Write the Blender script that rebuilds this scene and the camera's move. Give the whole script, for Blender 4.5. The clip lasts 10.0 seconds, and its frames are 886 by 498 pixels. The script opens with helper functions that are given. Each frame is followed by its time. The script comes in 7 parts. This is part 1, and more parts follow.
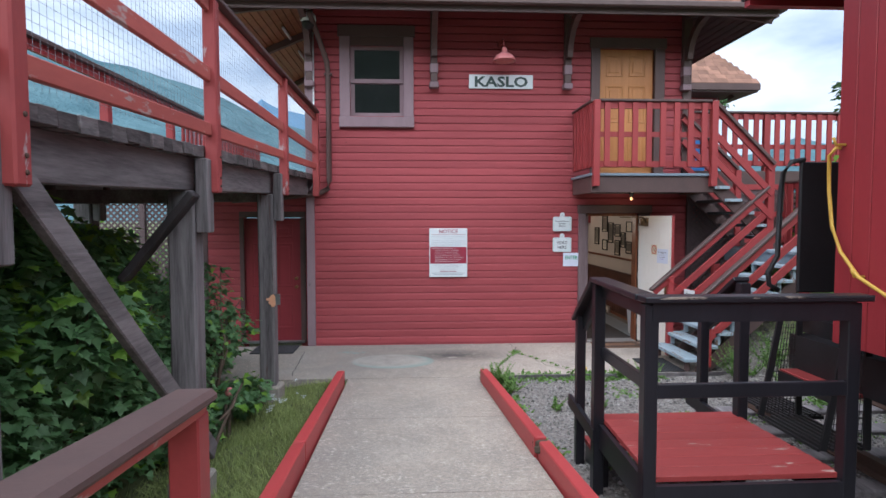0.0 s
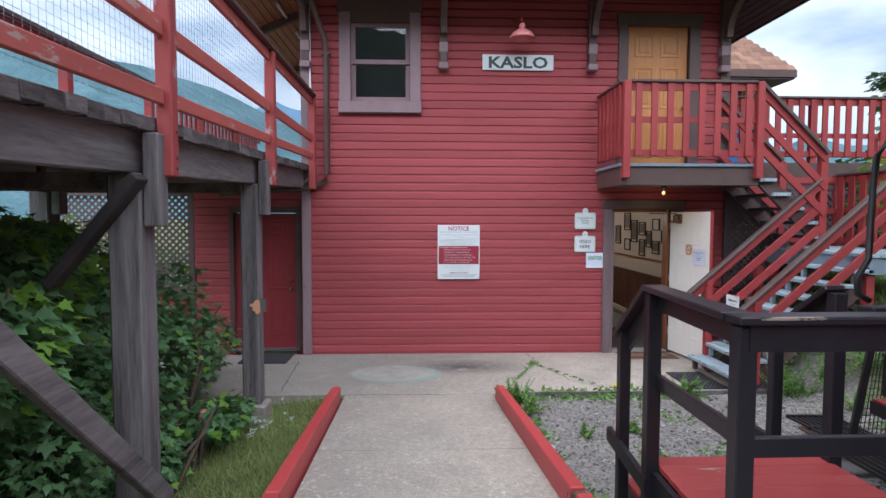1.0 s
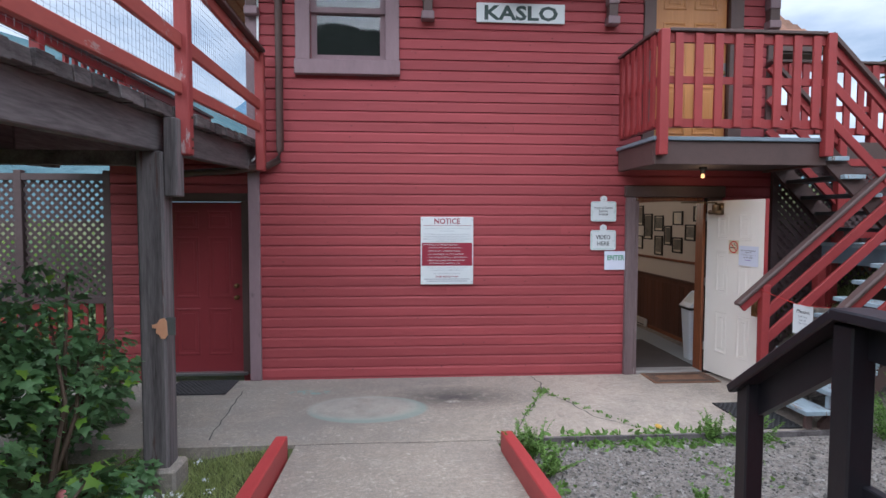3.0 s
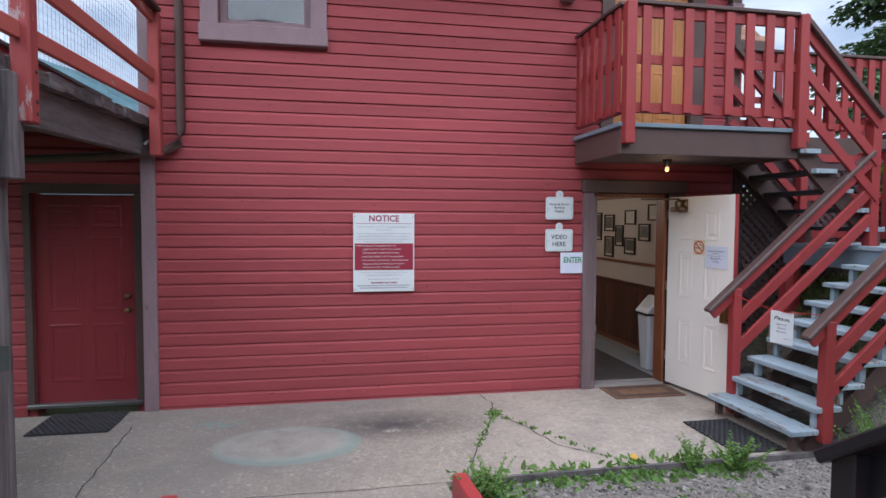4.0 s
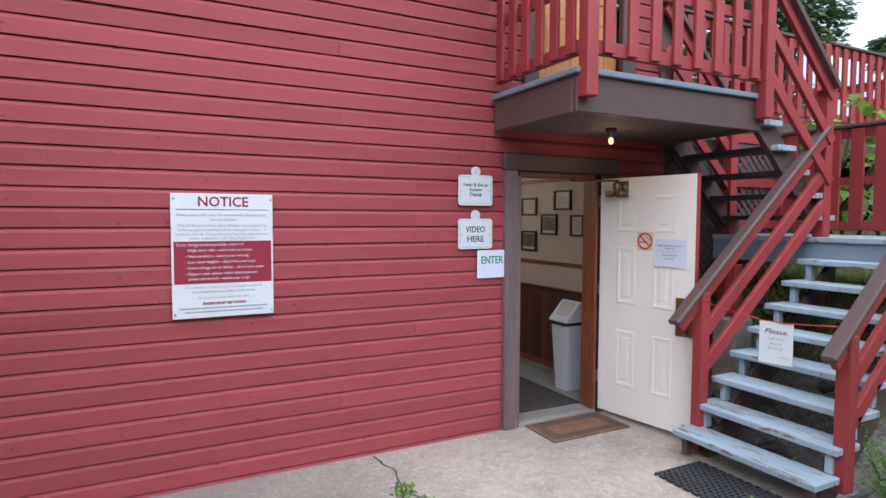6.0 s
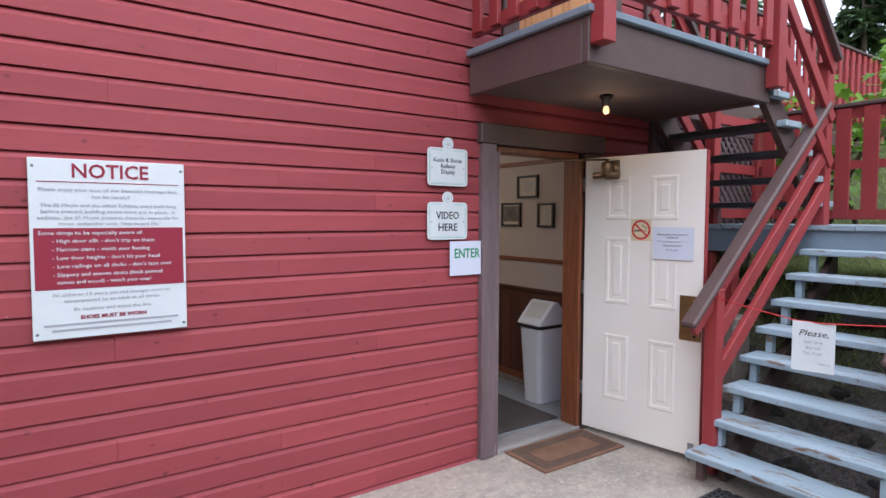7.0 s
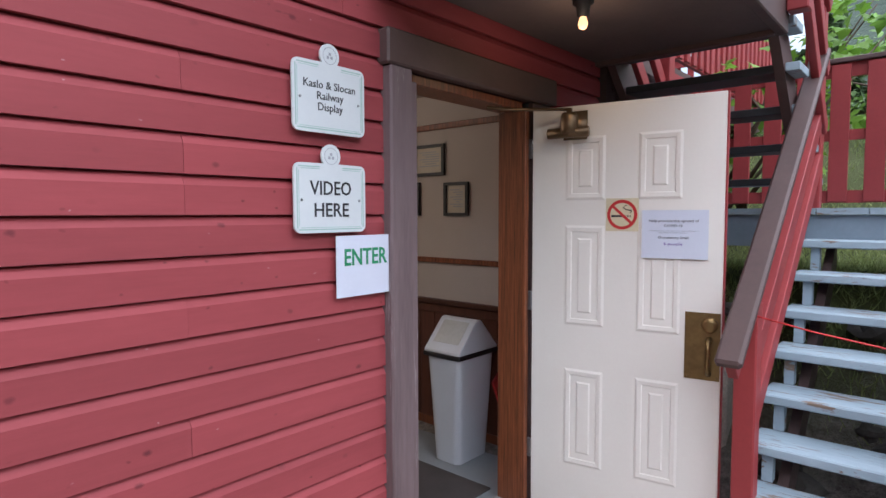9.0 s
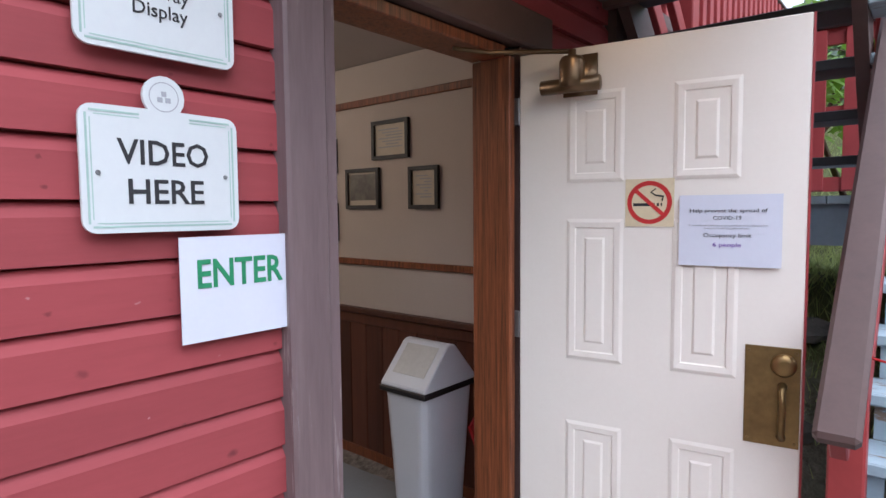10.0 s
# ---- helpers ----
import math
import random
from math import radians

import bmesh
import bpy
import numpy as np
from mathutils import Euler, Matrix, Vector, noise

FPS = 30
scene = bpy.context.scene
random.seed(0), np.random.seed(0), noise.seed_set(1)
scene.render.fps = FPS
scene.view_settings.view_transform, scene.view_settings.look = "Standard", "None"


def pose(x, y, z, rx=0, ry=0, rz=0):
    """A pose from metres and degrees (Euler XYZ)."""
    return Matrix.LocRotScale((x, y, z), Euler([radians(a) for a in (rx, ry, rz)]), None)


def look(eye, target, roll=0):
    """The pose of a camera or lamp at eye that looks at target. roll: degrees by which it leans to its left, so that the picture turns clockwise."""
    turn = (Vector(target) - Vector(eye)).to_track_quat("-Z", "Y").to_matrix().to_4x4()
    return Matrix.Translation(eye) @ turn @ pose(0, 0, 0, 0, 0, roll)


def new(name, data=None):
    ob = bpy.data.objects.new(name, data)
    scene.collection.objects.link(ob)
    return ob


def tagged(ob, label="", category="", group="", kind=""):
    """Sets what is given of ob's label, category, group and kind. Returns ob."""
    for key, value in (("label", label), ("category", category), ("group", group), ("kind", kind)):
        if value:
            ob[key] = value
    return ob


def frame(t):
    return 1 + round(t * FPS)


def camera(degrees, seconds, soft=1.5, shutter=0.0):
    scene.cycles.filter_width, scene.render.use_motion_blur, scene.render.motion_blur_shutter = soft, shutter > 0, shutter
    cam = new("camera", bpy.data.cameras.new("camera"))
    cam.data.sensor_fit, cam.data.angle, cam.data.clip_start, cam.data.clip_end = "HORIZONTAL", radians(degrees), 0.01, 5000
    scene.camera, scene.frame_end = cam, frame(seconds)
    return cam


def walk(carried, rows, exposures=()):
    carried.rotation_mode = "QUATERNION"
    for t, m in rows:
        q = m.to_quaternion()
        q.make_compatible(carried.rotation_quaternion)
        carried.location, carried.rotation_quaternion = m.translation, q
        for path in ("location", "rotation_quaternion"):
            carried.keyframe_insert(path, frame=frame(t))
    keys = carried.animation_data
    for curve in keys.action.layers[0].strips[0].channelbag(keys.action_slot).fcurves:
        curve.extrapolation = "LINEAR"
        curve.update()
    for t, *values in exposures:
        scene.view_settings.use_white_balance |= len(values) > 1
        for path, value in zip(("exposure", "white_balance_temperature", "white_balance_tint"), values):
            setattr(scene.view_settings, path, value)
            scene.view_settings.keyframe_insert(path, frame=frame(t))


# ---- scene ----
cam = camera(74.9, 10.0)
# seconds, eye x y z, yaw, pitch, roll
ROWS = [
    (0.0, -0.010, 0.029, 2.111, -3.03, -3.02, 0.05),
    (0.5, -0.005, 0.496, 2.086, -2.46, -3.03, 0.00),
    (1.0, 0.018, 0.961, 2.063, -2.19, -3.12, -0.13),
    (1.5, 0.010, 1.420, 2.012, -2.14, -3.10, -0.12),
    (2.0, 0.027, 1.858, 1.971, -2.09, -3.08, -0.12),
    (3.5, 0.057, 3.159, 1.906, -6.75, -2.97, -0.20),
    (4.0, 0.089, 3.625, 1.877, -10.55, -2.81, -0.28),
    (4.5, 0.079, 4.086, 1.887, -15.09, -2.80, -0.25),
    (5.0, 0.103, 4.580, 1.873, -19.10, -2.83, -0.24),
    (5.5, 0.127, 5.073, 1.842, -22.98, -2.99, -0.23),
    (7.0, 0.316, 6.525, 1.689, -34.73, -3.09, -0.17),
    (7.5, 0.483, 6.957, 1.654, -38.55, -3.22, -0.13),
    (8.0, 0.642, 7.340, 1.637, -41.92, -3.41, -0.06),
    (8.5, 0.891, 7.659, 1.610, -45.83, -3.43, -0.04),
    (9.0, 1.206, 7.951, 1.615, -48.65, -3.54, 0.14),
    (9.5, 1.569, 8.231, 1.591, -49.67, -3.32, 0.28),
    (10.0, 1.960, 8.424, 1.585, -49.67, -3.80, 0.49),
]
EXPOSURES = [(0.0, 0.86, 5750, 9), (2.0, 0.80, 5750, 9), (3.5, 0.68, 5750, 11), (4.5, 0.75, 5750, 12), (5.5, 1.06, 5750, 12), (7.5, 1.07, 5750, 12), (8.5, 0.98, 5750, 12), (9.5, 1.20, 5750, 12), (10.0, 1.30, 5750, 13)]
walk(cam, [(t, pose(x, y, z, 90 + pitch, roll, yaw)) for t, x, y, z, yaw, pitch, roll in ROWS], EXPOSURES)

# ---- world and light ----
world = bpy.data.worlds.new("sky")
scene.world = world
world.use_nodes = True
wn, wl = world.node_tree.nodes, world.node_tree.links
wn.clear()
w_out, w_bg = wn.new("ShaderNodeOutputWorld"), wn.new("ShaderNodeBackground")
sky = wn.new("ShaderNodeTexSky")
sky.sky_type, sky.sun_disc = "NISHITA", False
sky.sun_elevation, sky.sun_rotation = radians(52), radians(193)
w_co, w_map, w_noise, w_ramp = wn.new("ShaderNodeTexCoord"), wn.new("ShaderNodeMapping"), wn.new("ShaderNodeTexNoise"), wn.new("ShaderNodeValToRGB")
w_map.inputs["Scale"].default_value = (1.2, 1.2, 3.4)
w_map.inputs["Location"].default_value = (1.35, 0.6, 0.0)
w_noise.inputs["Scale"].default_value, w_noise.inputs["Detail"].default_value, w_noise.inputs["Roughness"].default_value = 2.2, 7, 0.52
w_ramp.color_ramp.elements[0].position, w_ramp.color_ramp.elements[1].position = 0.38, 0.62
w_cloud, w_gain = wn.new("ShaderNodeMix"), wn.new("ShaderNodeMix")
w_cloud.data_type = w_gain.data_type = "RGBA"
w_cloud.inputs["A"].default_value, w_cloud.inputs["B"].default_value = (2.0, 2.5, 3.2, 1), (5.5, 5.7, 6.0, 1)
w_gain.inputs["Factor"].default_value = 0.90
wl.new(w_co.outputs["Generated"], w_map.inputs["Vector"])
wl.new(w_map.outputs["Vector"], w_noise.inputs["Vector"])
wl.new(w_noise.outputs["Fac"], w_ramp.inputs["Fac"])
wl.new(w_ramp.outputs["Color"], w_cloud.inputs["Factor"])
wl.new(sky.outputs["Color"], w_gain.inputs["A"])
wl.new(w_cloud.outputs["Result"], w_gain.inputs["B"])
wl.new(w_gain.outputs["Result"], w_bg.inputs["Color"])
w_bg.inputs["Strength"].default_value = 0.125
wl.new(w_bg.outputs["Background"], w_out.inputs["Surface"])

sun = new("sun", bpy.data.lights.new("sun", "SUN"))
sun.data.energy, sun.data.angle, sun.data.color = 3.5, radians(110), (1.0, 0.985, 0.96)
sun.matrix_world = look((-3.2, -14, 18.4), (0, 0, 0))


# ---- materials ----
def mat(name, c1, c2=None, rough=0.7, metal=0.0, big=1.5, fine=40.0, stretch=(1, 1, 1), bump=0.25, dist=0.004, vary=0.12, wear=None, spec=0.4, island=False, through_light=0.0):
    """A worn surface: two scales of colour noise, fine relief, and where given a coat that has come away (colour, cover, scale)."""
    m = bpy.data.materials.new(name)
    m.use_nodes = True
    n, l = m.node_tree.nodes, m.node_tree.links
    b = n["Principled BSDF"]
    c2 = c2 or tuple(0.72 * v for v in c1)
    geo, mp = n.new("ShaderNodeNewGeometry"), n.new("ShaderNodeMapping")
    mp.inputs["Scale"].default_value = stretch
    info = n.new("ShaderNodeObjectInfo")
    shift = n.new("ShaderNodeVectorMath")
    shift.operation = "SCALE"
    one = n.new("ShaderNodeCombineXYZ")
    for k in range(3):
        one.inputs[k].default_value = (7.0, 3.0, 5.0)[k]
    l.new(one.outputs[0], shift.inputs[0])
    l.new(info.outputs["Random"], shift.inputs["Scale"])
    l.new(shift.outputs[0], mp.inputs["Location"])
    l.new(geo.outputs["Position"], mp.inputs["Vector"])
    na, nb = n.new("ShaderNodeTexNoise"), n.new("ShaderNodeTexNoise")
    for node, s, d in ((na, big, 5), (nb, fine, 4)):
        node.inputs["Scale"].default_value, node.inputs["Detail"].default_value = s, d
        node.inputs["Roughness"].default_value = 0.62
        l.new(mp.outputs["Vector"], node.inputs["Vector"])
    add = n.new("ShaderNodeMath")
    add.operation = "MULTIPLY_ADD"
    add.inputs[1].default_value = 0.45
    l.new(nb.outputs["Fac"], add.inputs[0])
    l.new(na.outputs["Fac"], add.inputs[2])
    rng = n.new("ShaderNodeMapRange")
    rng.inputs["From Min"].default_value, rng.inputs["From Max"].default_value = 0.45, 0.98
    l.new(add.outputs[0], rng.inputs["Value"])
    mix = n.new("ShaderNodeMix")
    mix.data_type = "RGBA"
    mix.inputs["A"].default_value, mix.inputs["B"].default_value = (*c2, 1), (*c1, 1)
    l.new(rng.outputs["Result"], mix.inputs["Factor"])
    last = mix.outputs["Result"]
    if wear:
        colour, cover, scale = wear
        nw = n.new("ShaderNodeTexNoise")
        nw.inputs["Scale"].default_value, nw.inputs["Detail"].default_value, nw.inputs["Roughness"].default_value = scale, 8, 0.7
        l.new(mp.outputs["Vector"], nw.inputs["Vector"])
        wr = n.new("ShaderNodeMapRange")
        wr.inputs["From Min"].default_value, wr.inputs["From Max"].default_value = cover, cover + 0.03
        l.new(nw.outputs["Fac"], wr.inputs["Value"])
        mw = n.new("ShaderNodeMix")
        mw.data_type = "RGBA"
        mw.inputs["B"].default_value = (*colour, 1)
        l.new(wr.outputs["Result"], mw.inputs["Factor"])
        l.new(last, mw.inputs["A"])
        last = mw.outputs["Result"]
    hsv, val = n.new("ShaderNodeHueSaturation"), n.new("ShaderNodeMapRange")
    val.inputs["To Min"].default_value, val.inputs["To Max"].default_value = 1 - vary, 1 + vary
    l.new(geo.outputs["Random Per Island"] if island else info.outputs["Random"], val.inputs["Value"])
    l.new(val.outputs["Result"], hsv.inputs["Value"])
    l.new(last, hsv.inputs["Color"])
    l.new(hsv.outputs["Color"], b.inputs["Base Color"])
    b.inputs["Roughness"].default_value, b.inputs["Metallic"].default_value = rough, metal
    b.inputs["Specular IOR Level"].default_value = spec
    if through_light:
        b.inputs["Transmission Weight"].default_value = 0.0
        tr, ms = n.new("ShaderNodeBsdfTranslucent"), n.new("ShaderNodeMixShader")
        l.new(hsv.outputs["Color"], tr.inputs["Color"])
        ms.inputs[0].default_value = through_light
        l.new(b.outputs[0], ms.inputs[1])
        l.new(tr.outputs[0], ms.inputs[2])
        l.new(ms.outputs[0], n["Material Output"].inputs["Surface"])
    if bump:
        bp = n.new("ShaderNodeBump")
        bp.inputs["Strength"].default_value, bp.inputs["Distance"].default_value = bump, dist
        l.new(add.outputs[0], bp.inputs["Height"])
        l.new(bp.outputs["Normal"], b.inputs["Normal"])
    return m


def glow(name, colour, power):
    m = bpy.data.materials.new(name)
    m.use_nodes = True
    b = m.node_tree.nodes["Principled BSDF"]
    b.inputs["Base Color"].default_value = (*colour, 1)
    b.inputs["Emission Color"].default_value, b.inputs["Emission Strength"].default_value = (*colour, 1), power
    return m


BARE = (0.30, 0.27, 0.24)
M_SIDING = mat("red_siding_paint", (0.335, 0.060, 0.068), (0.265, 0.045, 0.052), 0.68, big=2.2, fine=22, stretch=(0.35, 1, 3.0), bump=0.25, dist=0.003, vary=0.08, wear=((0.20, 0.036, 0.042), 0.685, 8.0))


def knot_marks(m, dark, scale, reach, share):
    """Small knots and nail scuffs that show through the paint, a few to a board."""
    n, l = m.node_tree.nodes, m.node_tree.links
    b = n["Principled BSDF"]
    geo, mp, vo = n.new("ShaderNodeNewGeometry"), n.new("ShaderNodeMapping"), n.new("ShaderNodeTexVoronoi")
    mp.inputs["Scale"].default_value = (0.75, 0.0, 1.15)
    mp.inputs["Rotation"].default_value = (radians(-90), 0, 0)
    vo.voronoi_dimensions = "2D"
    vo.inputs["Scale"].default_value = scale
    l.new(geo.outputs["Position"], mp.inputs["Vector"])
    wob, add = n.new("ShaderNodeTexNoise"), n.new("ShaderNodeVectorMath")
    wob.inputs["Scale"].default_value, wob.inputs["Detail"].default_value = 60, 3
    add.operation = "MULTIPLY_ADD"
    add.inputs[1].default_value = (0.012, 0.012, 0.0)
    l.new(geo.outputs["Position"], wob.inputs["Vector"])
    l.new(wob.outputs["Color"], add.inputs[0])
    l.new(mp.outputs["Vector"], add.inputs[2])
    l.new(add.outputs[0], vo.inputs["Vector"])
    near, pick, both, mix = n.new("ShaderNodeMapRange"), n.new("ShaderNodeSeparateColor"), n.new("ShaderNodeMath"), n.new("ShaderNodeMix")
    near.inputs["From Min"].default_value, near.inputs["From Max"].default_value = reach, reach * 0.35
    l.new(vo.outputs["Distance"], near.inputs["Value"])
    l.new(vo.outputs["Color"], pick.inputs[0])
    some = n.new("ShaderNodeMapRange")
    some.inputs["From Min"].default_value, some.inputs["From Max"].default_value = 1 - share, 1.0
    l.new(pick.outputs[0], some.inputs["Value"])
    both.operation = "MULTIPLY"
    l.new(near.outputs[0], both.inputs[0])
    l.new(some.outputs[0], both.inputs[1])
    mix.data_type = "RGBA"
    mix.inputs["B"].default_value = (*dark, 1)
    l.new(both.outputs[0], mix.inputs["Factor"])
    l.new(b.inputs["Base Color"].links[0].from_socket, mix.inputs["A"])
    l.new(mix.outputs["Result"], b.inputs["Base Color"])


knot_marks(M_SIDING, (0.13, 0.022, 0.028), 5.0, 0.062, 0.5)
knot_marks(M_SIDING, (0.17, 0.028, 0.034), 11.0, 0.07, 0.3)
knot_marks(M_SIDING, (0.46, 0.26, 0.26), 7.0, 0.025, 0.3)
M_RED = mat("red_trim_paint", (0.32, 0.044, 0.044), (0.25, 0.033, 0.035), 0.5, big=3, fine=45, bump=0.25, vary=0.07)
M_REDWORN = mat("weathered_red_paint", (0.45, 0.108, 0.085), (0.32, 0.066, 0.058), 0.65, big=2.5, fine=30, stretch=(1, 0.25, 1), bump=0.4, vary=0.08, wear=((0.40, 0.27, 0.25), 0.59, 9))
M_POSTRED = mat("peeling_red_post_paint", (0.34, 0.062, 0.058), (0.25, 0.040, 0.040), 0.6, big=3, fine=34, stretch=(1, 1, 0.3), bump=0.4, vary=0.05, wear=((0.36, 0.27, 0.27), 0.60, 9))
M_REDDOOR = mat("red_door_paint", (0.23, 0.032, 0.04), (0.20, 0.027, 0.034), 0.4, big=2, fine=60, bump=0.1, vary=0.02)
M_BROWN = mat("brown_trim_paint", (0.112, 0.068, 0.062), (0.08, 0.05, 0.047), 0.55, big=3, fine=40, bump=0.25, vary=0.06)
M_MAUVE = mat("faded_mauve_brown_paint", (0.27, 0.185, 0.205), (0.20, 0.135, 0.15), 0.65, big=3, fine=30, stretch=(1, 1, 0.3), bump=0.35, vary=0.05, wear=((0.10, 0.07, 0.07), 0.66, 7))
M_GREYWOOD = mat("weathered_grey_timber", (0.215, 0.195, 0.20), (0.022, 0.018, 0.019), 0.8, big=4.2, fine=38, stretch=(2.4, 2.4, 0.16), bump=0.6, dist=0.006, vary=0.1, wear=((0.075, 0.045, 0.042), 0.60, 3.0))
M_DARKBRACE = mat("dark_tarred_timber", (0.045, 0.037, 0.039), (0.016, 0.013, 0.014), 0.8, big=3, fine=28, stretch=(2, 0.4, 0.4), bump=0.5, vary=0.05)
M_GREYBEAM = mat("weathered_grey_beam", (0.25, 0.222, 0.225), (0.05, 0.043, 0.045), 0.85, big=3, fine=28, stretch=(2.2, 0.2, 2.2), bump=0.6, dist=0.006, vary=0.2)
M_DECKEND = mat("dark_weathered_plank", (0.20, 0.178, 0.178), (0.028, 0.024, 0.025), 0.85, big=7, fine=40, stretch=(2.2, 0.5, 2.6), bump=0.6, dist=0.006, vary=0.35)
M_BLACKWOOD = mat("black_painted_timber", (0.019, 0.018, 0.023), (0.011, 0.010, 0.013), 0.36, big=3, fine=30, stretch=(1.5, 0.5, 0.5), bump=0.4, vary=0.1, wear=((0.06, 0.045, 0.045), 0.74, 6))
M_CHIPPED = mat("chipped_black_paint", (0.30, 0.24, 0.20), (0.16, 0.125, 0.105), 0.8, big=9, fine=50, stretch=(0.4, 1, 1), bump=0.3, vary=0.0, wear=((0.02, 0.018, 0.022), 0.47, 5))
M_PLATFORM = mat("worn_red_platform_paint", (0.31, 0.047, 0.043), (0.26, 0.036, 0.034), 0.55, big=1.5, fine=35, stretch=(0.4, 2, 1), bump=0.3, vary=0.07, wear=((0.40, 0.27, 0.23), 0.625, 8))
M_BLUETREAD = mat("worn_pale_blue_tread_paint", (0.35, 0.43, 0.485), (0.24, 0.305, 0.355), 0.65, big=4, fine=34, stretch=(2.6, 0.30, 1), bump=0.5, vary=0.10, wear=((0.19, 0.135, 0.10), 0.56, 13))
# Darker take on the blue paint: underside shade put into the colour.
M_SHADETREAD = mat("tread_with_painted_shade", (0.055, 0.06, 0.07), (0.035, 0.038, 0.045), 0.6, big=3, fine=40, bump=0.2)
M_DOORTRIM = mat("worn_brown_mauve_trim", (0.19, 0.135, 0.14), (0.115, 0.078, 0.08), 0.65, big=6, fine=40, stretch=(2, 2, 0.2), bump=0.4, vary=0.03, wear=((0.27, 0.22, 0.22), 0.60, 5))
M_GREYSILL = mat("worn_grey_sill", (0.33, 0.31, 0.30), (0.12, 0.105, 0.10), 0.8, big=3, fine=30, stretch=(0.25, 3, 3), bump=0.5, vary=0.05)
M_BLUEPAINT = mat("blue_grey_paint", (0.20, 0.25, 0.30), (0.16, 0.20, 0.24), 0.6, big=3, fine=40, bump=0.2)
M_CONCRETE = mat("old_concrete", (0.445, 0.370, 0.300), (0.225, 0.190, 0.160), 0.9, big=42, fine=170, bump=0.5, dist=0.004, vary=0.0)


def stain_concrete():
    """Old concrete: mottled, with sand showing, dark stains, a darker left side and wall foot, a faded teal paint ring
    and a warmer slab by the entrance.
    """
    m = M_CONCRETE
    n, l = m.node_tree.nodes, m.node_tree.links
    b = n["Principled BSDF"]
    geo = n.new("ShaderNodeNewGeometry")
    last = b.inputs["Base Color"].links[0].from_socket

    def noisy(scale, lo, hi, detail=8, rough=0.65):
        t = n.new("ShaderNodeTexNoise")
        t.inputs["Scale"].default_value, t.inputs["Detail"].default_value, t.inputs["Roughness"].default_value = scale, detail, rough
        l.new(geo.outputs["Position"], t.inputs["Vector"])
        r = n.new("ShaderNodeMapRange")
        r.inputs["From Min"].default_value, r.inputs["From Max"].default_value = lo, hi
        l.new(t.outputs["Fac"], r.inputs["Value"])
        return r.outputs["Result"]

    def near(x, y, sx, sy, r0, r1):
        mp = n.new("ShaderNodeMapping")
        mp.inputs["Location"].default_value = (-x / sx, -y / sy, 0)
        mp.inputs["Scale"].default_value = (1 / sx, 1 / sy, 0.0)
        l.new(geo.outputs["Position"], mp.inputs["Vector"])
        t = n.new("ShaderNodeVectorMath")
        t.operation = "LENGTH"
        l.new(mp.outputs["Vector"], t.inputs[0])
        r = n.new("ShaderNodeMapRange")
        r.inputs["From Min"].default_value, r.inputs["From Max"].default_value = r0, r1
        l.new(t.outputs["Value"], r.inputs["Value"])
        return r.outputs["Result"]

    def times(a, c, k=1.0):
        t = n.new("ShaderNodeMath")
        t.operation = "MULTIPLY"
        l.new(a, t.inputs[0])
        l.new(c, t.inputs[1])
        t2 = n.new("ShaderNodeMath")
        t2.operation = "MULTIPLY"
        t2.inputs[1].default_value = k
        l.new(t.outputs[0], t2.inputs[0])
        return t2.outputs[0]

    def over(fac, colour):
        nonlocal last
        t = n.new("ShaderNodeMix")
        t.data_type = "RGBA"
        t.inputs["B"].default_value = (*colour, 1)
        l.new(fac, t.inputs["Factor"])
        l.new(last, t.inputs["A"])
        last = t.outputs["Result"]

    sep = n.new("ShaderNodeSeparateXYZ")
    l.new(geo.outputs["Position"], sep.inputs[0])
    side = n.new("ShaderNodeMapRange")
    side.inputs["From Min"].default_value, side.inputs["From Max"].default_value = 1.2, 2.0
    l.new(sep.outputs["X"], side.inputs["Value"])
    over(times(side.outputs[0], noisy(3.0, 0.2, 0.6), 0.75), (0.47, 0.395, 0.335))
    # Darker and greyer towards negative x, broken up by noise.
    leftward = n.new("ShaderNodeMapRange")
    leftward.inputs["From Min"].default_value, leftward.inputs["From Max"].default_value = 0.5, -1.5
    l.new(sep.outputs["X"], leftward.inputs["Value"])
    over(times(leftward.outputs[0], noisy(2.2, 0.25, 0.6), 0.75), (0.17, 0.165, 0.16))
    over(times(noisy(0.8, 0.45, 0.65), noisy(35.0, 0.25, 0.65), 0.8), (0.19, 0.175, 0.163))
    over(times(noisy(1.1, 0.50, 0.70), noisy(60.0, 0.3, 0.7), 0.55), (0.52, 0.455, 0.385))
    over(times(noisy(150.0, 0.60, 0.68, 2), noisy(0.6, 0.2, 0.5), 0.75), (0.64, 0.60, 0.55))
    over(times(noisy(120.0, 0.62, 0.70, 2), noisy(0.9, 0.2, 0.5), 0.75), (0.11, 0.10, 0.10))
    over(times(noisy(45.0, 0.57, 0.64, 3), noisy(2.2, 0.35, 0.55), 0.6), (0.17, 0.155, 0.145))
    over(times(noisy(7.0, 0.52, 0.66), noisy(1.7, 0.40, 0.58), 0.45), (0.22, 0.20, 0.185))
    over(times(noisy(13.0, 0.46, 0.62), noisy(4.0, 0.30, 0.62), 0.6), (0.235, 0.203, 0.175))
    over(times(noisy(24.0, 0.55, 0.66, 4), noisy(3.1, 0.35, 0.6), 0.6), (0.60, 0.53, 0.455))
    # Noisy darker band along the foot of the wall.
    over(times(near(-0.1, 9.3, 2.0, 0.75, 1.0, 0.25), noisy(5.0, 0.25, 0.6), 0.6), (0.19, 0.175, 0.165))
